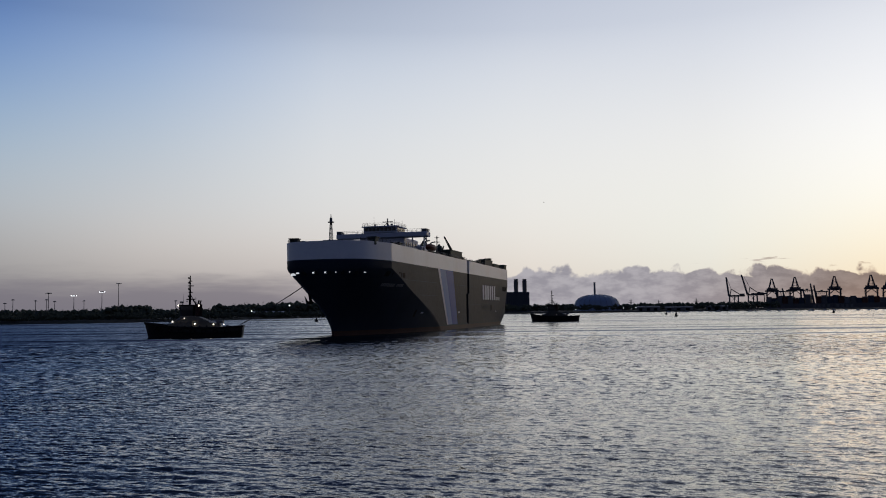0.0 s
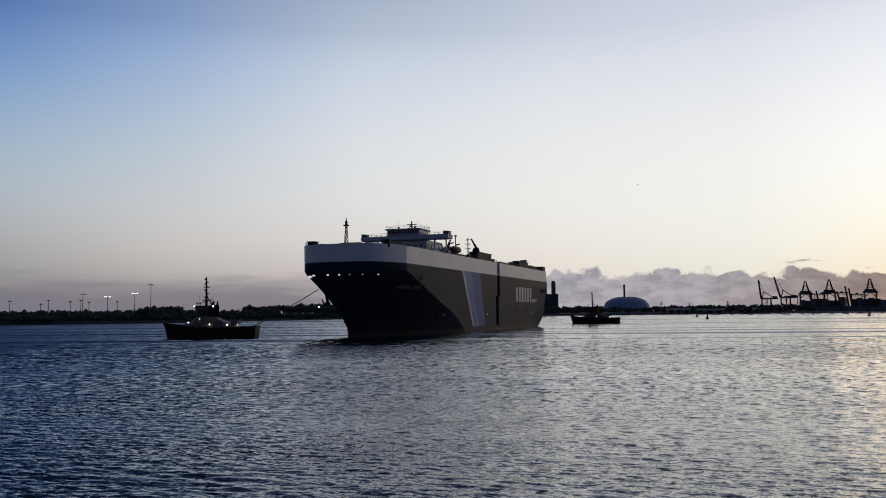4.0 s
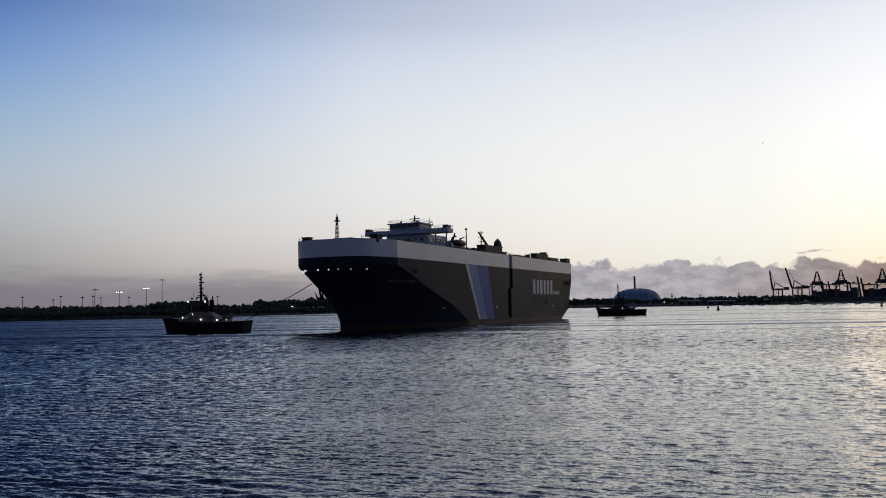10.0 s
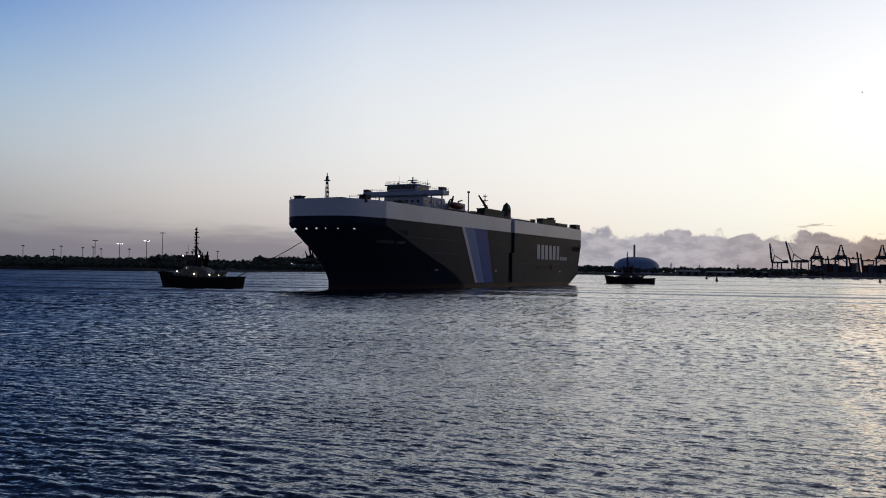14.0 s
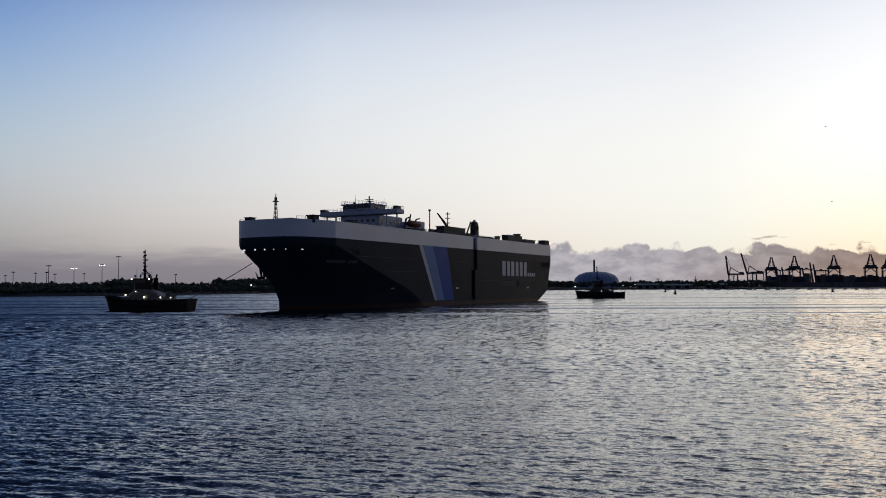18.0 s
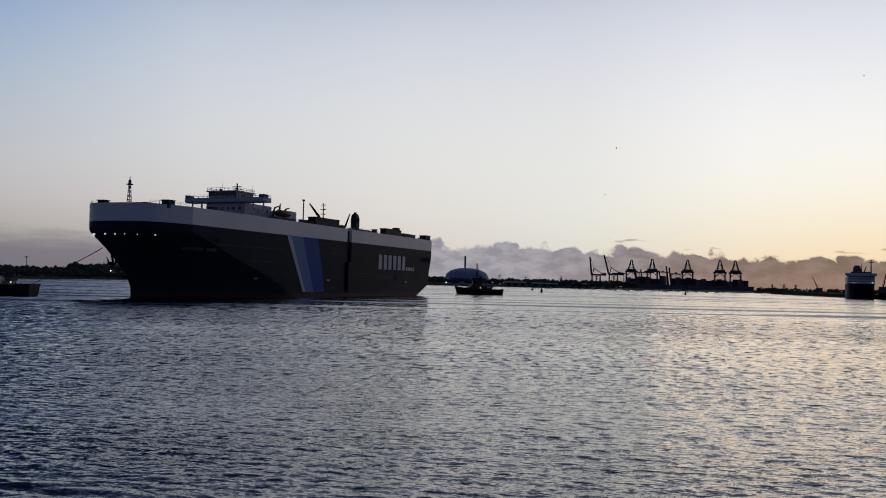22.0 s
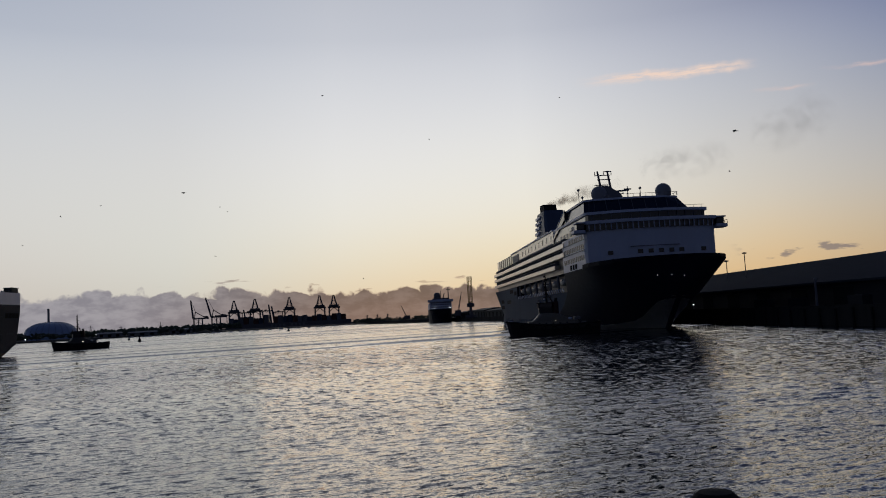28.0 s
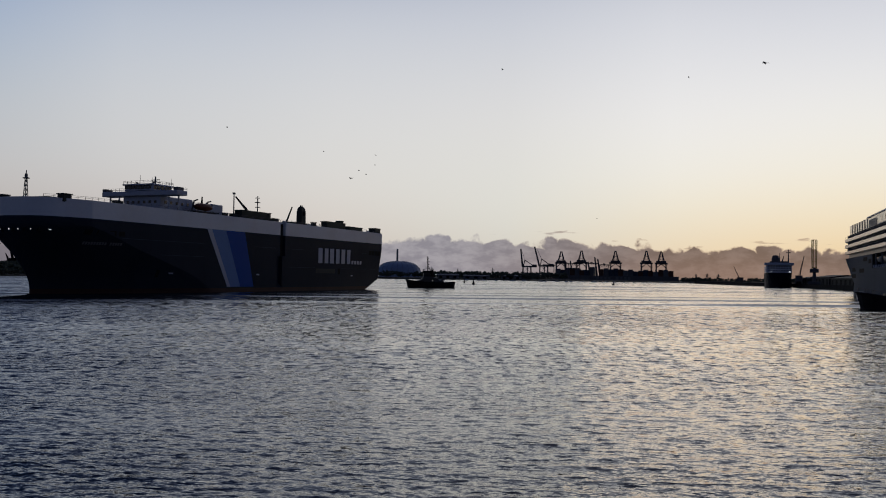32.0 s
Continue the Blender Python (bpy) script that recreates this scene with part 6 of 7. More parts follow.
street_lamp(-52.67, -0.15, 314, base=QUAY_TOP, size=0.24)


# ---- power station: a grey block with two stacks ----
d = 1750
ps = thing("power_station", "grey block of a power station with two stacks", "power station", at=Matrix.Translation(at_bearing(-5.15, d, 2.4)) @ pose(0, 0, 0, 0, 0, -5))
top = seen_height(1.22, d) - 2.4
part("boiler_house", boxed(-26, 25, 0, 40, 0, top, bevel=0.4), PS_GREY, ps)
for i in range(12):
    part("cladding_rib", boxed(-24 + 4.1 * i, -23.4 + 4.1 * i, -0.35, -0.02, 1, top - 1), STEEL, ps)
part("lower_hall", boxed(-40, -26.2, 4, 40, 0, top * 0.55), PS_GREY, ps)
for x in (-2.8, 15.2):
    bm = bmesh.new()
    hgt = seen_height(2.12, d) - 2.4
    lathe(bm, [(4.2, top), (4.0, hgt - 7), (4.9, hgt - 6.5), (4.9, hgt - 4.5), (3.9, hgt - 4), (3.9, hgt - 1), (4.6, hgt - 0.8), (4.6, hgt), (3.2, hgt)], 16, (x, 12, 0))
    st = part("stack", bm, STEEL, ps)
    for q in (-1, 1):
        bm = bmesh.new()
        bar(bm, (x + q * 4.2, 8.2, top), (x + q * 4.2, 8.2, hgt - 6), 0.6)
        part("ladder", bm, BLACK, st)

# ---- waste plant: a great metal dome with a slim chimney ----
d = 2000
dome = thing("plant_dome", "great blue-grey metal dome of a waste plant", "dome", at=Matrix.Translation(at_bearing(-10.52, d, 2.4)))
bm = bmesh.new()
H = seen_height(0.96, d) - 2.4
prof = [(57, 0.0), (56, 8), (53, 15)] + [(52 * math.cos(q) ** 0.75, 15 + (H - 15) * math.sin(q) ** 1.05) for q in (radians(a) for a in (14, 26, 38, 50, 62, 72, 82))] + [(0.5, H)]
lathe(bm, prof, 48)
shell = part("shell", bm, DOME_METAL, dome, "ribbed metal shell", False)
for i in range(24):
    bm = bmesh.new()
    q = math.tau * i / 24
    for (r0, z0), (r1, z1) in zip(prof[:-1], prof[1:]):
        bar(bm, (math.cos(q) * r0 * 1.003, math.sin(q) * r0 * 1.003, z0), (math.cos(q) * r1 * 1.003, math.sin(q) * r1 * 1.003, z1), 0.5)
    part("rib", bm, STEEL, shell)
bm = bmesh.new()
hgt = seen_height(1.80, d) - 2.4
lathe(bm, [(2.5, 0), (2.3, hgt - 1), (2.5, hgt - 0.8), (2.5, hgt), (1.6, hgt)], 14, (-2.5, 10, 0))
part("chimney", bm, RADOME, dome, "slim pale chimney")


# ---- container cranes ----
def gantry_crane(az, el, d=2600):
    """A ship-to-shore crane seen along its boom: portal legs, crossbeams, A-frame."""
    top = seen_height(el, d) - 3.0
    beam = top * 0.60
    c = thing("gantry_crane", "dark steel container gantry crane", "crane", "container cranes", at=Matrix.Translation(at_bearing(az, d, 3.0)) @ pose(0, 0, 0, 0, 0, az))
    for x in (-13, 13):
        for y in (-9, 15):
            bm = bmesh.new()
            bar(bm, (x * 1.15, y, 0), (x * 1.08, y, beam), 4.2, 3.6)
            leg = part("leg", bm, CRANE, c)
            part("bogie", boxed(x - 3, x + 3, y - 1.0, y + 1.0, -0.6, 1.6), CRANE, leg)
    for y in (-9, 15):
        for z in (top * 0.16, beam - 1.5):
            bm = bmesh.new()
            bar(bm, (-19, y, z), (19, y, z), 4.6)
            part("crossbeam", bm, CRANE, c)
        bm = bmesh.new()
        bar(bm, (-14, y, beam * 0.72), (0, y, beam - 2), 1.8)
        bar(bm, (14, y, beam * 0.72), (0, y, beam - 2), 1.8)
        part("brace", bm, CRANE, c)
    for x in (-4.5, 4.5):
        bm = bmesh.new()
        bar(bm, (x, -58, beam + 1), (x, 38, beam + 1), 2.0)
        part("boom", bm, CRANE, c)
        bm = bmesh.new()
        bar(bm, (x * 2.4, -8, beam), (x * 0.4, -6, top), 3.2, 2.4)
        bar(bm, (x * 2.0, 15, beam), (x * 0.3, -6, top), 2.2, 1.8)
        bar(bm, (x * 0.25, -6, top - 1), (x, -50, beam + 1), 0.8)
        part("a_frame", bm, CRANE, c)
    for z in (0.3, 0.55):
        bm = bmesh.new()
        bar(bm, (-9 * (1 - z), -7.5, beam + (top - beam) * z), (9 * (1 - z), -7.5, beam + (top - beam) * z), 0.9)
        part("tie", bm, CRANE, c)
    part("machine_house", boxed(-15, 15, 16, 30, beam - 1, beam + 7, bevel=0.3), CRANE, c)
    for x in (-16, 16):
        bm = bmesh.new()
        for k in range(6):
            z0, z1 = beam * (0.2 + 0.12 * k), beam * (0.26 + 0.12 * k)
            bar(bm, (x - 1.2, -11.5, z0), (x + 1.2, -11.5, z1), 0.6)
        bar(bm, (x - 1.4, -11.5, 2), (x - 1.4, -11.5, beam), 0.6)
        bar(bm, (x + 1.4, -11.5, 2), (x + 1.4, -11.5, beam), 0.6)
        part("stair_tower", bm, CRANE, c)
    bm = bmesh.new()
    bar(bm, (-15, -8, beam + 2.6), (15, -8, beam + 2.6), 2.0)
    part("walkway", bm, CRANE, c)
    part("cab", boxed(-2, 2, -16, -12, beam - 5, beam - 1, bevel=0.2), CRANE, c)
    part("apex", boxed(-3.4, 3.4, -7.5, -4.5, top - 2.6, top + 0.8), CRANE, c)


for az, el in ((-21.71, 1.77), (-23.08, 1.84), (-25.36, 1.83), (-27.40, 1.85), (-28.36, 1.83)):
    gantry_crane(az, el)


def raised_crane(az, el, lean, d=2600):
    """A crane seen from its side with the boom raised."""
    top = seen_height(el, d) - 3.0
    c = thing("gantry_crane", "container crane with its boom raised", "crane", "container cranes", at=Matrix.Translation(at_bearing(az, d, 3.0)) @ pose(0, 0, 0, 0, 0, az))
    beam = top * 0.40
    for x in (4, 30):
        for y in (-8, 8):
            bm = bmesh.new()
            bar(bm, (x, y, 0), (x + (1 if x < 10 else -1), y, beam), 4.4, 3.8)
            part("leg", bm, CRANE, c)
    bm = bmesh.new()
    bar(bm, (4, -8, beam * 0.45), (30, -8, beam * 0.45), 2.6)
    bar(bm, (17, -8, 0), (19, -8, beam), 2.6)
    bar(bm, (4, -8, beam * 0.45), (28, -8, beam), 1.0)
    bar(bm, (30, -8, beam * 0.45), (8, -8, beam), 1.0)
    part("brace", bm, CRANE, c)
    bm = bmesh.new()
    bar(bm, (3, -3, beam), (lean, -3, top), 5.6, 4.4)
    bar(bm, (3, 3, beam), (lean, 3, top), 5.6, 4.4)
    for k in range(9):
        f = k / 9
        bar(bm, (3 + (lean - 3) * f, -3, beam + (top - beam) * f), (3 + (lean - 3) * (f + 0.11), 3, beam + (top - beam) * (f + 0.11)), 0.9)
    part("raised_boom", bm, CRANE, c)
    bm = bmesh.new()
    bar(bm, (2, 0, beam), (48, 0, beam), 4.6)
    part("back_boom", bm, CRANE, c)
    bm = bmesh.new()
    bar(bm, (6, 0, beam), (10, 0, beam + top * 0.22), 2.6)
    bar(bm, (10, 0, beam + top * 0.22), (40, 0, beam), 2.2)
    bar(bm, (10, 0, beam + top * 0.22), (lean * 0.6 + 2, 0, beam + (top - beam) * 0.9), 0.9)
    part("a_frame", bm, CRANE, c)
    part("machine_house", boxed(34, 47, -4, 4, beam + 1.2, beam + 6.5, bevel=0.3), CRANE, c)


raised_crane(-19.0, 1.94, -3.0)
raised_crane(-20.15, 2.08, -12.0)
for az, el in ((-24.05, 1.42), (-24.25, 1.30), (-22.4, 1.15), (-22.0, 1.0), (-23.6, 1.1)):
    d = 2700
    c = thing("mobile_crane", "slender crane jib on the terminal", "crane", "terminal jibs", at=Matrix.Translation(at_bearing(az, d, 3.0)))
    bm = bmesh.new()
    bar(bm, (6, 0, 0), (-4, 0, seen_height(el, d) - 3), 5.0, 3.2)
    part("jib", bm, CRANE, c)
    part("cab", boxed(0, 9, -3, 3, 0, 6), CRANE, c)


# ---- container ship and stacks under the cranes ----
def container_ship():
    d = 2420
    a, b = at_bearing(-21.2, d), at_bearing(-29.5, d * 0.985)
    way = b - a
    ship = thing("container_ship", "long dark container ship stacked with boxes at the terminal", "ship", at=Matrix.Translation((a.x, a.y, 0)) @ pose(0, 0, 0, 0, 0, math.degrees(math.atan2(way.y, way.x))))
    L = way.length
    bm = bmesh.new()
    prism(bm, [(0, 16), (-8, 17), (4, 0), (8, -1), (L - 10, -1), (L, 4), (L, 14), (L * 0.1, 14)], 1, -22, 22)
    part("hull", bm, CRANE, ship)
    rng = random.Random(8)
    x = 10.0
    while x < L - 16:
        if not 0.30 < x / L < 0.345:
            t = int(rng.choice((5, 6, 6, 7, 7)) * (0.8 if x > L * 0.93 else 1))
            part("container_bay", boxed(x, x + 12.2, -21, 21, 14, 14 + 2.6 * t), rng.choice((BOX_RED, BOX_BLUE, STEEL, CRANE)), ship)
            for k in range(2):
                part("container_bay", boxed(x, x + 12.2, -21 + 14 * k, -8 + 14 * k, 14 + 2.6 * t, 14 + 2.6 * (t + rng.choice((0, 1)))+ 0.02), rng.choice((BOX_RED, BOX_BLUE, STEEL, CRANE)), ship)
        x += 13.6
    part("bridge_house", boxed(L * 0.305, L * 0.338, -20, 20, 14, 38, bevel=0.4), CRANE, ship)
    for i in range(9):                                    # the owner's lettering as plain bars
        if i != 4:
            part("side_lettering", boxed(L * 0.36 + 11 * i, L * 0.36 + 11 * i + 6.5, -22.2, -22.0, 3.5, 11.0), BOX_PALE, ship, "plain pale lettering bar")


container_ship()


# ---- lattice of conveyors and low cranes between the gantries ----
for az, el, w in ((-22.6, 0.95, 34), (-23.75, 1.0, 30), (-24.6, 0.9, 26), (-20.9, 0.85, 30)):
    d = 2650
    c = thing("yard_crane", "low dark rail-mounted yard crane in the terminal", "crane", "yard cranes", at=Matrix.Translation(at_bearing(az, d, 3.0)) @ pose(0, 0, 0, 0, 0, az))
    h = seen_height(el, d) - 3
    for x in (-w / 2, w / 2):
        bm = bmesh.new()
        bar(bm, (x, 0, 0), (x, 0, h), 2.6, 2.2)
        part("leg", bm, CRANE, c)
    bm = bmesh.new()
    bar(bm, (-w * 0.7, 0, h), (w * 0.7, 0, h), 3.0)
    for k in range(6):
        bar(bm, (-w * 0.6 + k * w * 0.2, 0, h), (-w * 0.5 + k * w * 0.2, 0, h - 6), 1.2)
    part("girder", bm, CRANE, c)
    part("trolley", boxed(-3, 4, -3, 3, h + 1.2, h + 4.5), CRANE, c)


# ---- the ship lying bow-on at the far quay ----
def moored_ship():
    ship = thing("ferry", "moored ship seen bow-on with lit deck lamps", "ship", at=Matrix.Translation(at_bearing(-35.72, 940)) @ pose(0, 0, 0, 0, 0, 56.0))
    bm = bmesh.new()
    rings = []
    for z in (-1, 0, 6, 12, 15.5):
        a = -0.35 * z
        row = []
        for dx in (0, 2, 6, 14, 26, 150):
            wl = blend([(0, 0.6), (6, 5), (14, 9.5), (26, 12.5)], dx)
            dk = blend([(0, 3), (2, 8), (6, 11), (14, 12.8), (26, 13)], dx)
            row.append((a + dx, wl + (dk - wl) * max(0, z) / 15.5, z))
        rings.append([(x, -y, z) for x, y, z in row] + row[::-1])
    v = loft(bm, rings)
    bm.faces.new(v[-1])
    bmesh.ops.recalc_face_normals(bm, faces=bm.faces[:])
    part("hull", bm, NAVY, ship)
    fr = part("superstructure", boxed(9, 140, -12.6, 12.6, 15.5, 23.6, bevel=0.4), WHITE, ship)
    for z in (17.2, 20.0, 22.2):
        for i in range(9):
            part("window", boxed(8.86, 9.02, -11.5 + 2.6 * i, -9.9 + 2.6 * i, z, z + 1.1), GLASS_DARK, fr)
    part("bridge", boxed(7, 22, -14.5, 14.5, 23.6, 26.4, bevel=0.3), WHITE, ship)
    part("top_house", boxed(12, 100, -9, 9, 26.4, 28.0, bevel=0.3), CRANE, ship)
    bm = bmesh.new()
    lathe(bm, [(4.2, 26), (4.2, 32), (3.4, 35), (2.0, 36)], 14, (70, 2, 0))
    part("funnel", bm, CRANE, ship)
    bm = bmesh.new()
    bar(bm, (30, -10, 26), (30, -10, 41), 1.4, 0.8)
    bar(bm, (30, -12.4, 38), (30, -7.6, 38), 0.6)
    part("mast", bm, CRANE, ship)
    bm = bmesh.new()
    bar(bm, (26, -3, 26), (30, -5.5, 34), 1.0, 0.6)
    bar(bm, (22, -1, 26), (22, -1, 37), 0.9, 0.5)
    part("derrick", bm, CRANE, ship)
    for y in (-10.6, 7.6):
        bm = bmesh.new()
        lathe(bm, [(0.1, -0.4), (0.4, 0), (0.1, 0.4)], 8)
        p = part("deck_lamp", bm, FLOOD_LIT, ship, "lit deck lamp")
        p.location = (7.8, y, 16.8)


moored_ship()


# ---- dock cranes ----
p = at_bearing(-37.77, 790, QUAY_TOP)
c = thing("dock_crane", "mobile harbour crane with a raised lattice jib", "crane", at=Matrix.Translation(p) @ pose(0, 0, 0, 0, 0, -37.8))
bm = bmesh.new()
bar(bm, (0, 0, 0), (0, 0, 14.5), 3.4, 2.6, 8)
part("tower", bm, CRANE, c)
part("cab", boxed(-3.6, 3.6, -2, 4, 10.2, 13.6, bevel=0.3), CRANE, c)
part("carriage", boxed(-5, 5, -4, 4, 0, 2.6, bevel=0.2), CRANE, c)
top = seen_height(2.62, 790) - QUAY_TOP
for x in (-1.9, 1.9):
    bm = bmesh.new()
    bar(bm, (x, -1.6, 13.6), (x * 1.2, -1.6, top), 0.55, 0.4)
    bar(bm, (x * 0.3, 0.8, 13.6), (x * 0.3, -0.4, top), 0.45, 0.35)
    for k in range(10):
        z0, z1 = 13.6 + (top - 13.6) * k / 10, 13.6 + (top - 13.6) * (k + 1) / 10
        bar(bm, (x, -1.6, z0), (x * 0.3, 0.2, z1), 0.28)
        bar(bm, (x * 0.3, 0.2, z0), (x, -1.6, z1), 0.28)
    part("jib", bm, CRANE_YELLOW, c, "yellow lattice jib")
for k in range(6):
    z = 15 + (top - 15) * k / 5
    bm = bmesh.new()
    bar(bm, (-2.2, -1.6, z), (2.2, -1.6, z), 0.3)
    part("jib_tie", bm, CRANE_YELLOW, c)
for az, el, d, lean, base in ((-36.88, 1.61, 860, 4.5, 8), (-33.35, 0.90, 1320, -9.0, 12)):
    p = at_bearing(az, d, QUAY_TOP)
    c = thing("dock_crane", "small jib crane on the far quay", "crane", at=Matrix.Translation(p) @ pose(0, 0, 0, 0, 0, az))
    bm = bmesh.new()
    h = seen_height(el, d) - QUAY_TOP
    bar(bm, (0, 0, h * 0.15), (lean, 0, h), 1.1, 0.6)
    bar(bm, (-1.4, 0, h * 0.15), (lean, 0, h), 0.35, 0.3)
    part("jib", bm, CRANE, c)
    part("cab", boxed(-base * 0.4, base * 0.4, -3, 3, h * 0.08, h * 0.3, bevel=0.2), CRANE, c)
    for x in (-1, 1):
        bm = bmesh.new()
        bar(bm, (x * base * 0.4, 0, 0), (x * base * 0.3, 0, h * 0.12), 1.0)
        part("leg", bm, CRANE, c)


# ---- moored boats, buoys, pylons ----
def small_boat(az, d, k, turn, mast):
    b = thing("moored_boat", "small pale boat moored on the river", "boat", "moored boats", at=Matrix.Translation(at_bearing(az, d)) @ pose(0, 0, 0, 0, 0, turn))
    bm = bmesh.new()
    loft(bm, [[(x * k, y * w * k, z * k) for y, z in ((-1, 1.5), (-0.8, 0.1), (0, -0.5), (0.8, 0.1), (1, 1.5))] for x, w in ((-6, 0.1), (-4, 1.2), (0, 1.9), (5, 1.7), (5.4, 1.4))], False)
    bmesh.ops.recalc_face_normals(bm, faces=bm.faces[:])
    part("hull", bm, WHITE, b)
    part("cabin", boxed(-2.5 * k, 2.6 * k, -1.2 * k, 1.2 * k, 0.9 * k, 2.7 * k, bevel=0.15), WHITE, b)
    if mast:
        bm = bmesh.new()
        bar(bm, (0, 0, 1.0), (0, 0, 11 * k), 0.3, 0.15)
        part("mast", bm, STEEL, b)


rng = random.Random(12)
for i in range(22):
    small_boat(-15.2 - 0.62 * i + rng.uniform(-0.25, 0.25), 1250 + 180 * rng.random(), rng.uniform(0.45, 0.85), rng.uniform(-30, 40), i % 3 == 0)


def buoy(x, y, h):
    b = thing("buoy", "dark conical channel buoy afloat", "buoy", "channel buoys", at=Matrix.Translation((x, y, 0)))
    bm = bmesh.new()
    lathe(bm, [(0.6, -0.8), (1.4, -0.3), (1.45, 0.6), (1.0, 1.0), (0.55, h * 0.7), (0.3, h * 0.72)], 12)
    part("body", bm, BLACK, b)
    bm = bmesh.new()
    lathe(bm, [(0.1, h * 0.7), (0.45, h * 0.76), (0.45, h * 0.92), (0.1, h)], 10)
    part("topmark", bm, TUG_RED, b)


buoy(192, 683, 4.2)
for az, d, h in ((-15.06, 930, 3.0), (-25.24, 900, 3.0), (5.4, 700, 3.0), (8.7, 640, 3.4)):
    p = at_bearing(az, d)
    buoy(p.x, p.y, h)
for az, el, d in ((-17.01, 0.60, 2300), (-12.8, 0.62, 2200), (-14.6, 0.5, 2300), (-30.6, 0.38, 2200), (-31.3, 0.40, 2200), (-32.0, 0.38, 2200), (12.6, 0.62, 1400)):
    h = seen_height(el, d) - 2.4
    c = thing("pylon", "slim distant lattice pylon", "pylon", "distant pylons", at=Matrix.Translation(at_bearing(az, d, 2.4)))
    bm = bmesh.new()
    for x, y in ((-3, -3), (3, -3), (3, 3), (-3, 3)):
        bar(bm, (x, y, 0), (x * 0.1, y * 0.1, h), 0.9, 0.5)
    for z, w in ((0.7, 7), (0.85, 5)):
        bar(bm, (-w, 0, h * z), (w, 0, h * z), 0.6)
    part("frame", bm, CRANE, c)


# ---- smoke from the cruise ship's funnel, in soft wisps that drift with the wind ----
def smoke_material(radius_scale, thick, tone):
    def build(n, b):
        c = n.add("ShaderNodeTexCoord").outputs["Object"]
        ln = n.add("ShaderNodeVectorMath")
        ln.operation = "LENGTH"
        n.put(ln.inputs[0], c)
        body = n.step(ln.outputs["Value"], radius_scale * 0.95, 0.0)
        move = n.add("ShaderNodeVectorMath")
        n.put(move.inputs[0], c)
        move.inputs[1].default_value = (radius_scale * 7.3 + thick * 31, thick * 57, radius_scale * 3.1)
        curl = n.noise(move.outputs[0], 0.95 / radius_scale, 3, 0.5, 0.5)
        fac = n.math("MULTIPLY", n.math("MULTIPLY", body, n.step(curl, 0.34, 0.66)), thick)
        lit = n.add("ShaderNodeBsdfTranslucent")
        lit.inputs["Color"].default_value = (*tone, 1)
        clear = n.add("ShaderNodeBsdfTransparent")
        both_ways = n.add("ShaderNodeMixShader")
        n.put(both_ways.inputs[0], fac)
        n.put(both_ways.inputs[1], clear.outputs[0])
        n.put(both_ways.inputs[2], lit.outputs[0])
        n.put(n.tree.nodes["Material Output"].inputs[0], both_ways.outputs[0])
    return material("funnel_smoke", build)


SMOKE_FROM, SMOKE_WAY, SMOKE_SPEED = Vector((293.5, 310.0, 61.0)), Vector((0.73, -0.68, 0.26)), 2.4
smoke = thing("smoke", "thin brownish smoke drifting from the cruise ship's funnel", "smoke")
WISPS = []
rng = random.Random(21)
for at28, r, thick in ((1.5, 1.7, 0.8), (3.5, 2.0, 0.75), (5.5, 2.3, 0.7), (7.5, 2.6, 0.6), (9.5, 2.8, 0.5), (12, 3.1, 0.42), (14.5, 3.4, 0.34), (18, 4.2, 0.24), (22, 4.8, 0.18), (27, 5.5, 0.14), (33, 6.5, 0.10), (56, 8.0, 0.14), (63, 9.0, 0.18), (70, 9.0, 0.18), (77, 8.5, 0.12), (84, 9.0, 0.08), (112, 10.0, 0.15), (122, 11.0, 0.14), (134, 12.0, 0.10)):
    bm = bmesh.new()
    m = Vector((-0.69 + rng.uniform(-0.25, 0.25), -0.72 + rng.uniform(-0.25, 0.25), rng.uniform(-0.2, 0.2))).to_track_quat("Z", "Y").to_matrix()
    ring = []
    for i in range(14):
        q = math.tau * i / 14
        ring.append(bm.verts.new(m @ Vector((1.4 * r * math.cos(q), 1.4 * r * math.sin(q), rng.uniform(-0.2, 0.2) * r))))
    mid = bm.verts.new(m @ Vector((0, 0, rng.uniform(-0.15, 0.15) * r)))
    for i in range(14):
        bm.faces.new((ring[i], ring[(i + 1) % 14], mid))
    ob = part("wisp", bm, smoke_material(r * 1.35, min(0.9, thick * 2.0), (0.62, 0.44, 0.30) if at28 < 24 else (0.34, 0.31, 0.30)), smoke, "", True)
    WISPS.append((ob, at28, rng.uniform(-2.5, 2.5), rng.uniform(-3, 3)))


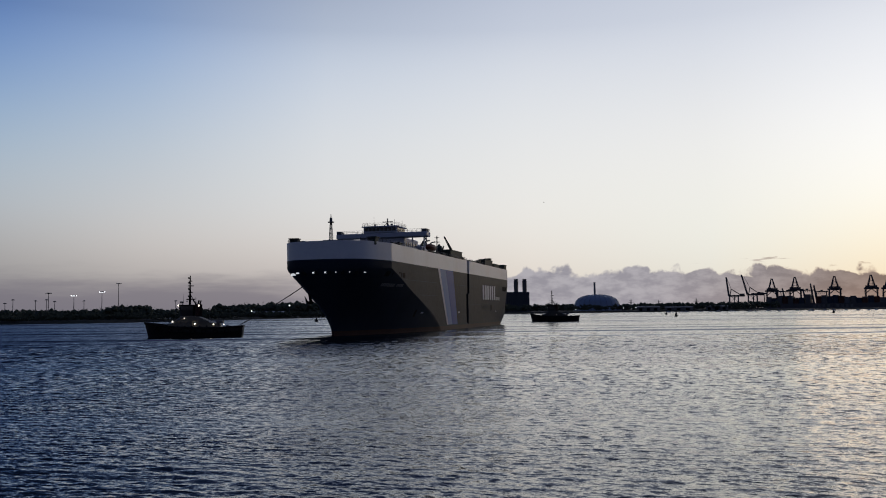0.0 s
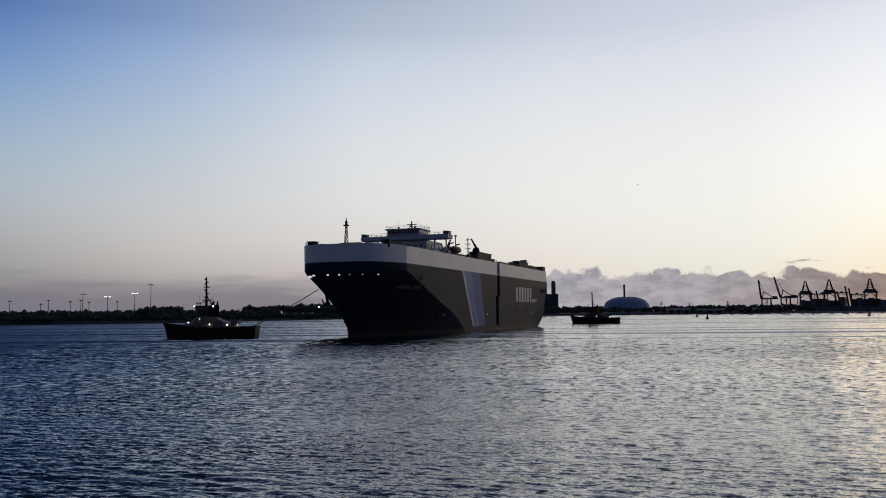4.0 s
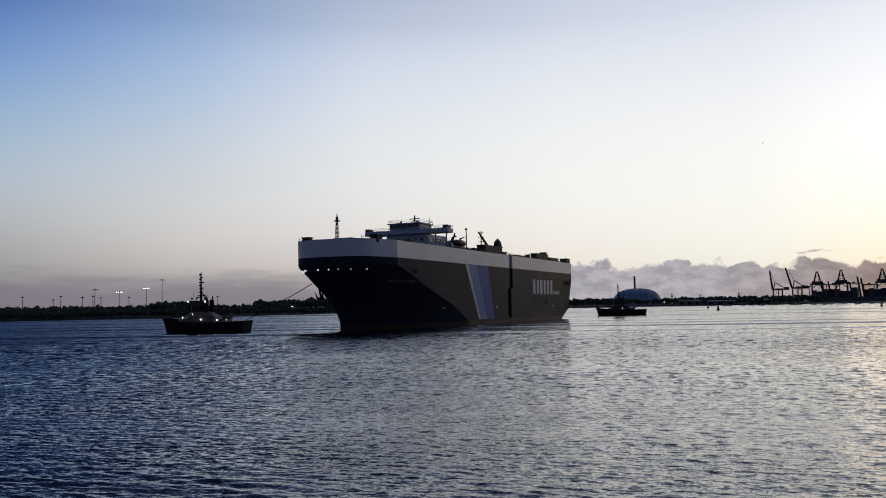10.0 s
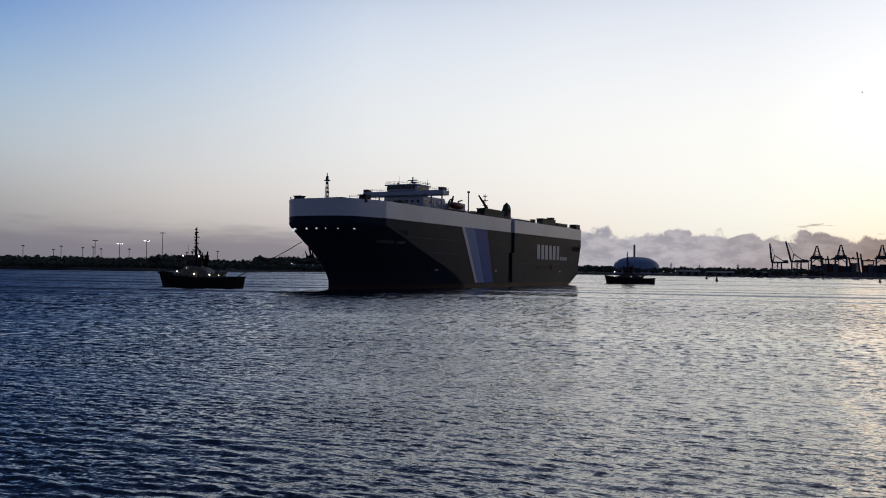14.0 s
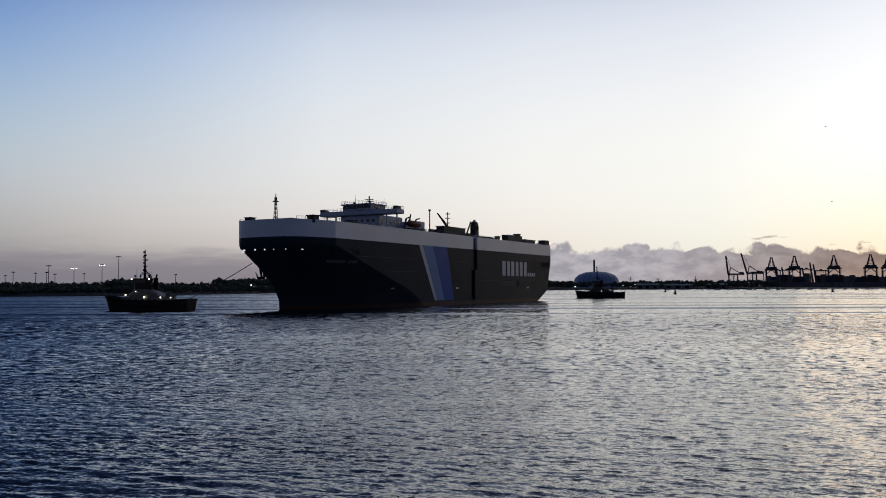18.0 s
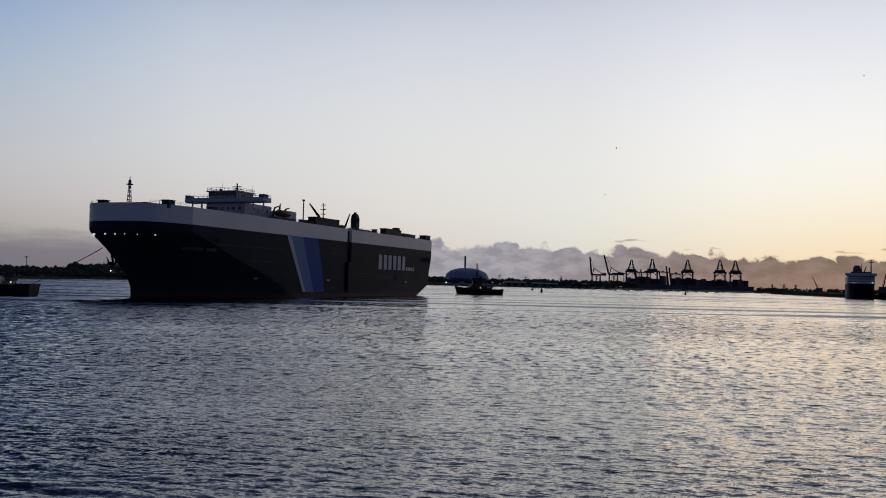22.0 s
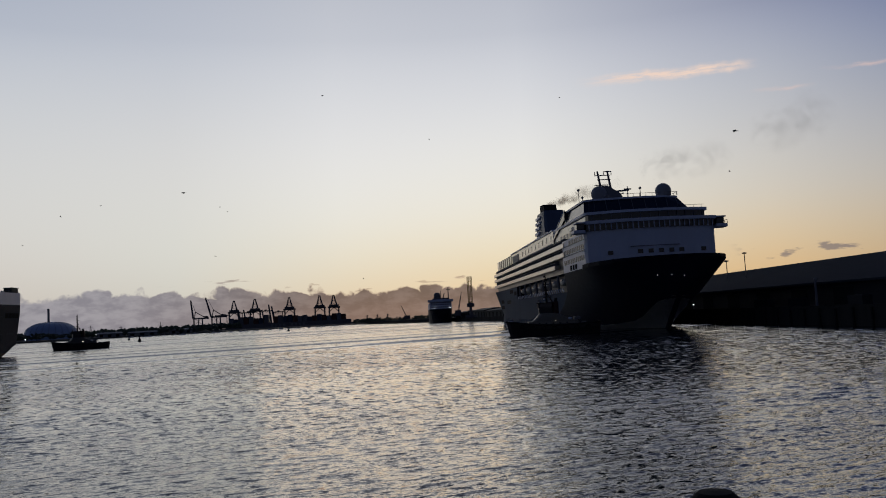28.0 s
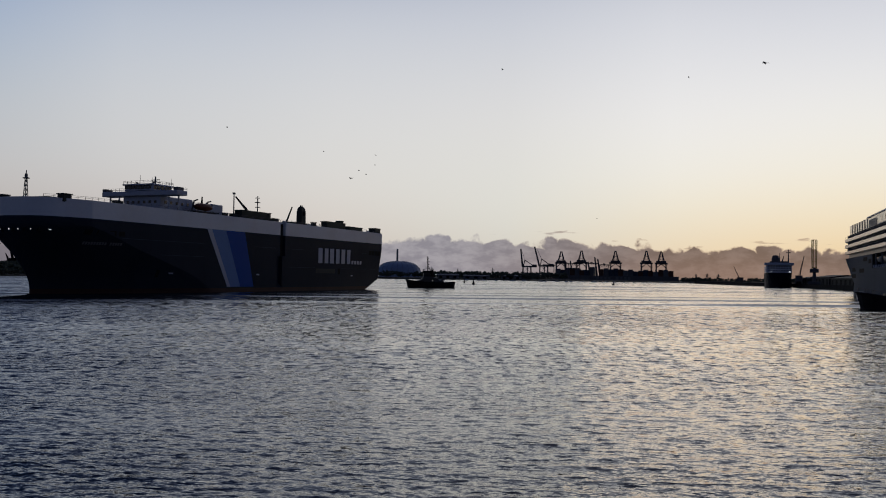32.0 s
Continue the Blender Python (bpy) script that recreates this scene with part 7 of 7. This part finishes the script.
# ---- gulls ----
def build_gull(span):
    g = thing("gull", "dark gull in flight against the sky", "bird", "gulls over the river")
    k = span / 1.3
    bm = bmesh.new()
    loft(bm, [[(x * k, 0.075 * w * math.cos(q) * k, 0.07 * w * math.sin(q) * k) for q in (math.tau * i / 8 for i in range(8))] for x, w in ((-0.30, 0.15), (-0.24, 0.55), (-0.12, 1.0), (0.06, 0.95), (0.2, 0.5), (0.27, 0.25))])
    part("body", bm, GULL, g, "", True)
    bm = bmesh.new()
    prism(bm, [(0.22 * k, -0.02 * k), (0.40 * k, -0.09 * k), (0.42 * k, 0.0), (0.40 * k, 0.09 * k), (0.22 * k, 0.02 * k)], 2, -0.008 * k, 0.008 * k)
    part("tail", bm, GULL, g)
    wings = []
    for side in (1, -1):
        bm = bmesh.new()
        prism(bm, [(-0.12 * k, 0.0), (-0.17 * k, side * 0.28 * k), (-0.05 * k, side * 0.64 * k), (0.0, side * 0.62 * k), (0.04 * k, side * 0.30 * k), (0.08 * k, 0.0)], 2, -0.010 * k, 0.010 * k)
        w = part("wing", bm, GULL, g)
        w.location = (0, side * 0.05 * k, 0.03 * k)
        wings.append(w)
    return g, wings


GULLS = []       # object, wings, a time, bearing, height angle, distance, bearing and height change a second
for t0, az_, el_, d_, va, ve, span in ((30.0, -45.5, 12.6, 95, 5.4, 0.75, 1.3), (28.0, -28.2, 15.5, 210, 2.7, -0.3, 1.3), (28.0, -21.0, 8.1, 240, 3.4, -0.2, 1.2), (28.0, -21.5, 7.8, 245, 3.4, -0.2, 1.2), (28.0, -20.6, 4.8, 250, 3.0, 0.9, 1.2), (28.0, -9.0, 5.8, 240, 2.6, 1.0, 1.3), (23.5, -33.2, 11.6, 130, 3.3, -0.5, 1.4), (23.5, -41.8, 11.0, 260, 1.4, 0.3, 1.2), (32.0, -5.2, 8.4, 260, 1.5, 0.2, 1.3), (32.0, -8.75, 7.5, 260, 1.2, -0.2, 1.2), (32.0, -24.1, 4.1, 300, 1.6, 0.3, 1.2), (25.0, -40.3, 13.9, 260, -1.5, 0.2, 1.2), (25.0, -61.0, 7.6, 240, 1.8, 0.3, 1.2)):
    g, wings = build_gull(span)
    GULLS.append((g, wings, t0, az_, el_, d_, va, ve))


# ---- what moves ----
TUG_AHEAD_WAY = [  # seconds, bearing and distance of its middle, heading of its stern
    (0, 16.70, 262, 8), (3, 17.40, 263, 3), (6, 18.05, 265, -4), (9, 18.60, 266, -10), (13, 18.95, 268, -16),
    (16, 19.25, 269, -14), (19, 19.70, 270, -10), (22, 20.10, 271, -9), (26, 20.6, 273, -8), (32, 21.3, 275, -8)]
TUG_ASTERN_WAY = [
    (0, -7.66, 488, -4), (3, -8.3, 488, -6), (6, -8.70, 488, -6), (9, -9.3, 488, -8), (13, -9.94, 488, -8), (19, -10.93, 487, -8), (23, -11.55, 484, -6), (28, -12.2, 480, -4), (32, -12.70, 478, -4)]


def between(rows, t):
    """The row of a way at a time between its rows."""
    for a, b in zip(rows, rows[1:]):
        if t <= b[0]:
            f = (t - a[0]) / (b[0] - a[0])
            return [p + (q - p) * f for p, q in zip(a[1:], b[1:])]
    return list(rows[-1][1:])


def carrier_pose(t):
    x, y, a = between(CARRIER_WAY, t)
    return pose(x, y, 0, 0, 0, a)


def tug_pose(way, middle, t):
    az, d, a = between(way, t)
    c = Vector((-math.sin(radians(az)) * d, math.cos(radians(az)) * d, 0))
    m = pose(0, 0, 0, 0, 0, a)
    p = c - m @ Vector((middle, 0, 0))
    return pose(p.x, p.y, 0, 0.5 * math.sin(t * 1.3), 0.3 * math.sin(t * 0.9 + 1), a)


def taut(a, b):
    """Pose of a rope that starts at a and runs towards b."""
    return Matrix.Translation(a) @ (b - a).to_track_quat("X", "Z").to_matrix().to_4x4()


def gull_pose(t, t0, az, el, d, va, ve):
    """A gull on a straight line through its place at t0."""
    def at(q):
        e = radians(el + ve * q)
        return at_bearing(az + va * q, d, EYE + d * math.tan(e))
    p, v = at(0), at(0.5) - at(-0.5)
    p = p + v * (t - t0)
    bob = 0.25 * math.sin(t * 2.1 + az)
    return Matrix.Translation(p + Vector((0, 0, bob))) @ (-v).to_track_quat("X", "Z").to_matrix().to_4x4()


def motions():
    flaps = [0, 21.5] + [21.75 + 0.2 * i for i in range(51)] + [32]
    for g, wings, t0, az, el, d, va, ve in GULLS:
        walk(g, [(t, gull_pose(t, t0, az, el, d, va, ve)) for t in (0, 8, 16, 20, 22, 24, 26, 28, 29, 30, 31, 32)])
        for w, side in zip(wings, (1, -1)):
            x, y, z = w.location
            walk(w, [(t, pose(x, y, z, side * (12 + 26 * math.sin(t * 9 + az)), 0, 0)) for t in flaps])
    for ob, at28, dy, dz in WISPS:
        start = 28 - at28 / SMOKE_SPEED
        rows = []
        for t in (0, 4, 8, 12, 16, 20, 22, 24, 26, 28, 30, 32):
            s = max(-4.0, (t - start) * SMOKE_SPEED)
            f = min(max(s, 0) / 40, 1.0)
            p = SMOKE_FROM + SMOKE_WAY * s + Vector((0, dy * f, dz * f))
            rows.append((t, Matrix.Translation(p) @ pose(0, 0, 0, 0, 0, (t - 28) * 0.4)))
        walk(ob, rows)
    steps = [0, 2, 4, 6, 8, 10, 12, 14, 16, 18, 20, 22, 24, 26, 28, 30, 32]
    walk(water, [(t, pose(0.16 * t - 2.5, 4.0 - 0.42 * t, 0)) for t in (0, 8, 16, 24, 32)])
    walk(carrier, [(t, carrier_pose(t)) for t in steps])
    walk(tug_ahead, [(t, tug_pose(TUG_AHEAD_WAY, 14.5, t)) for t in steps])
    walk(tug_astern, [(t, tug_pose(TUG_ASTERN_WAY, 14.2, t)) for t in steps])
    walk(rope_ahead, [(t, taut(carrier_pose(t) @ Vector((-3.6, 8.2, 14.6)), tug_pose(TUG_AHEAD_WAY, 14.5, t) @ Vector((27.05, 0, 3.2)))) for t in steps])
    walk(rope_astern, [(t, taut(carrier_pose(t) @ Vector((190.9, -6.0, 8.2)), tug_pose(TUG_ASTERN_WAY, 14.2, t) @ Vector((2.0, 0, 4.6)))) for t in steps])


motions()
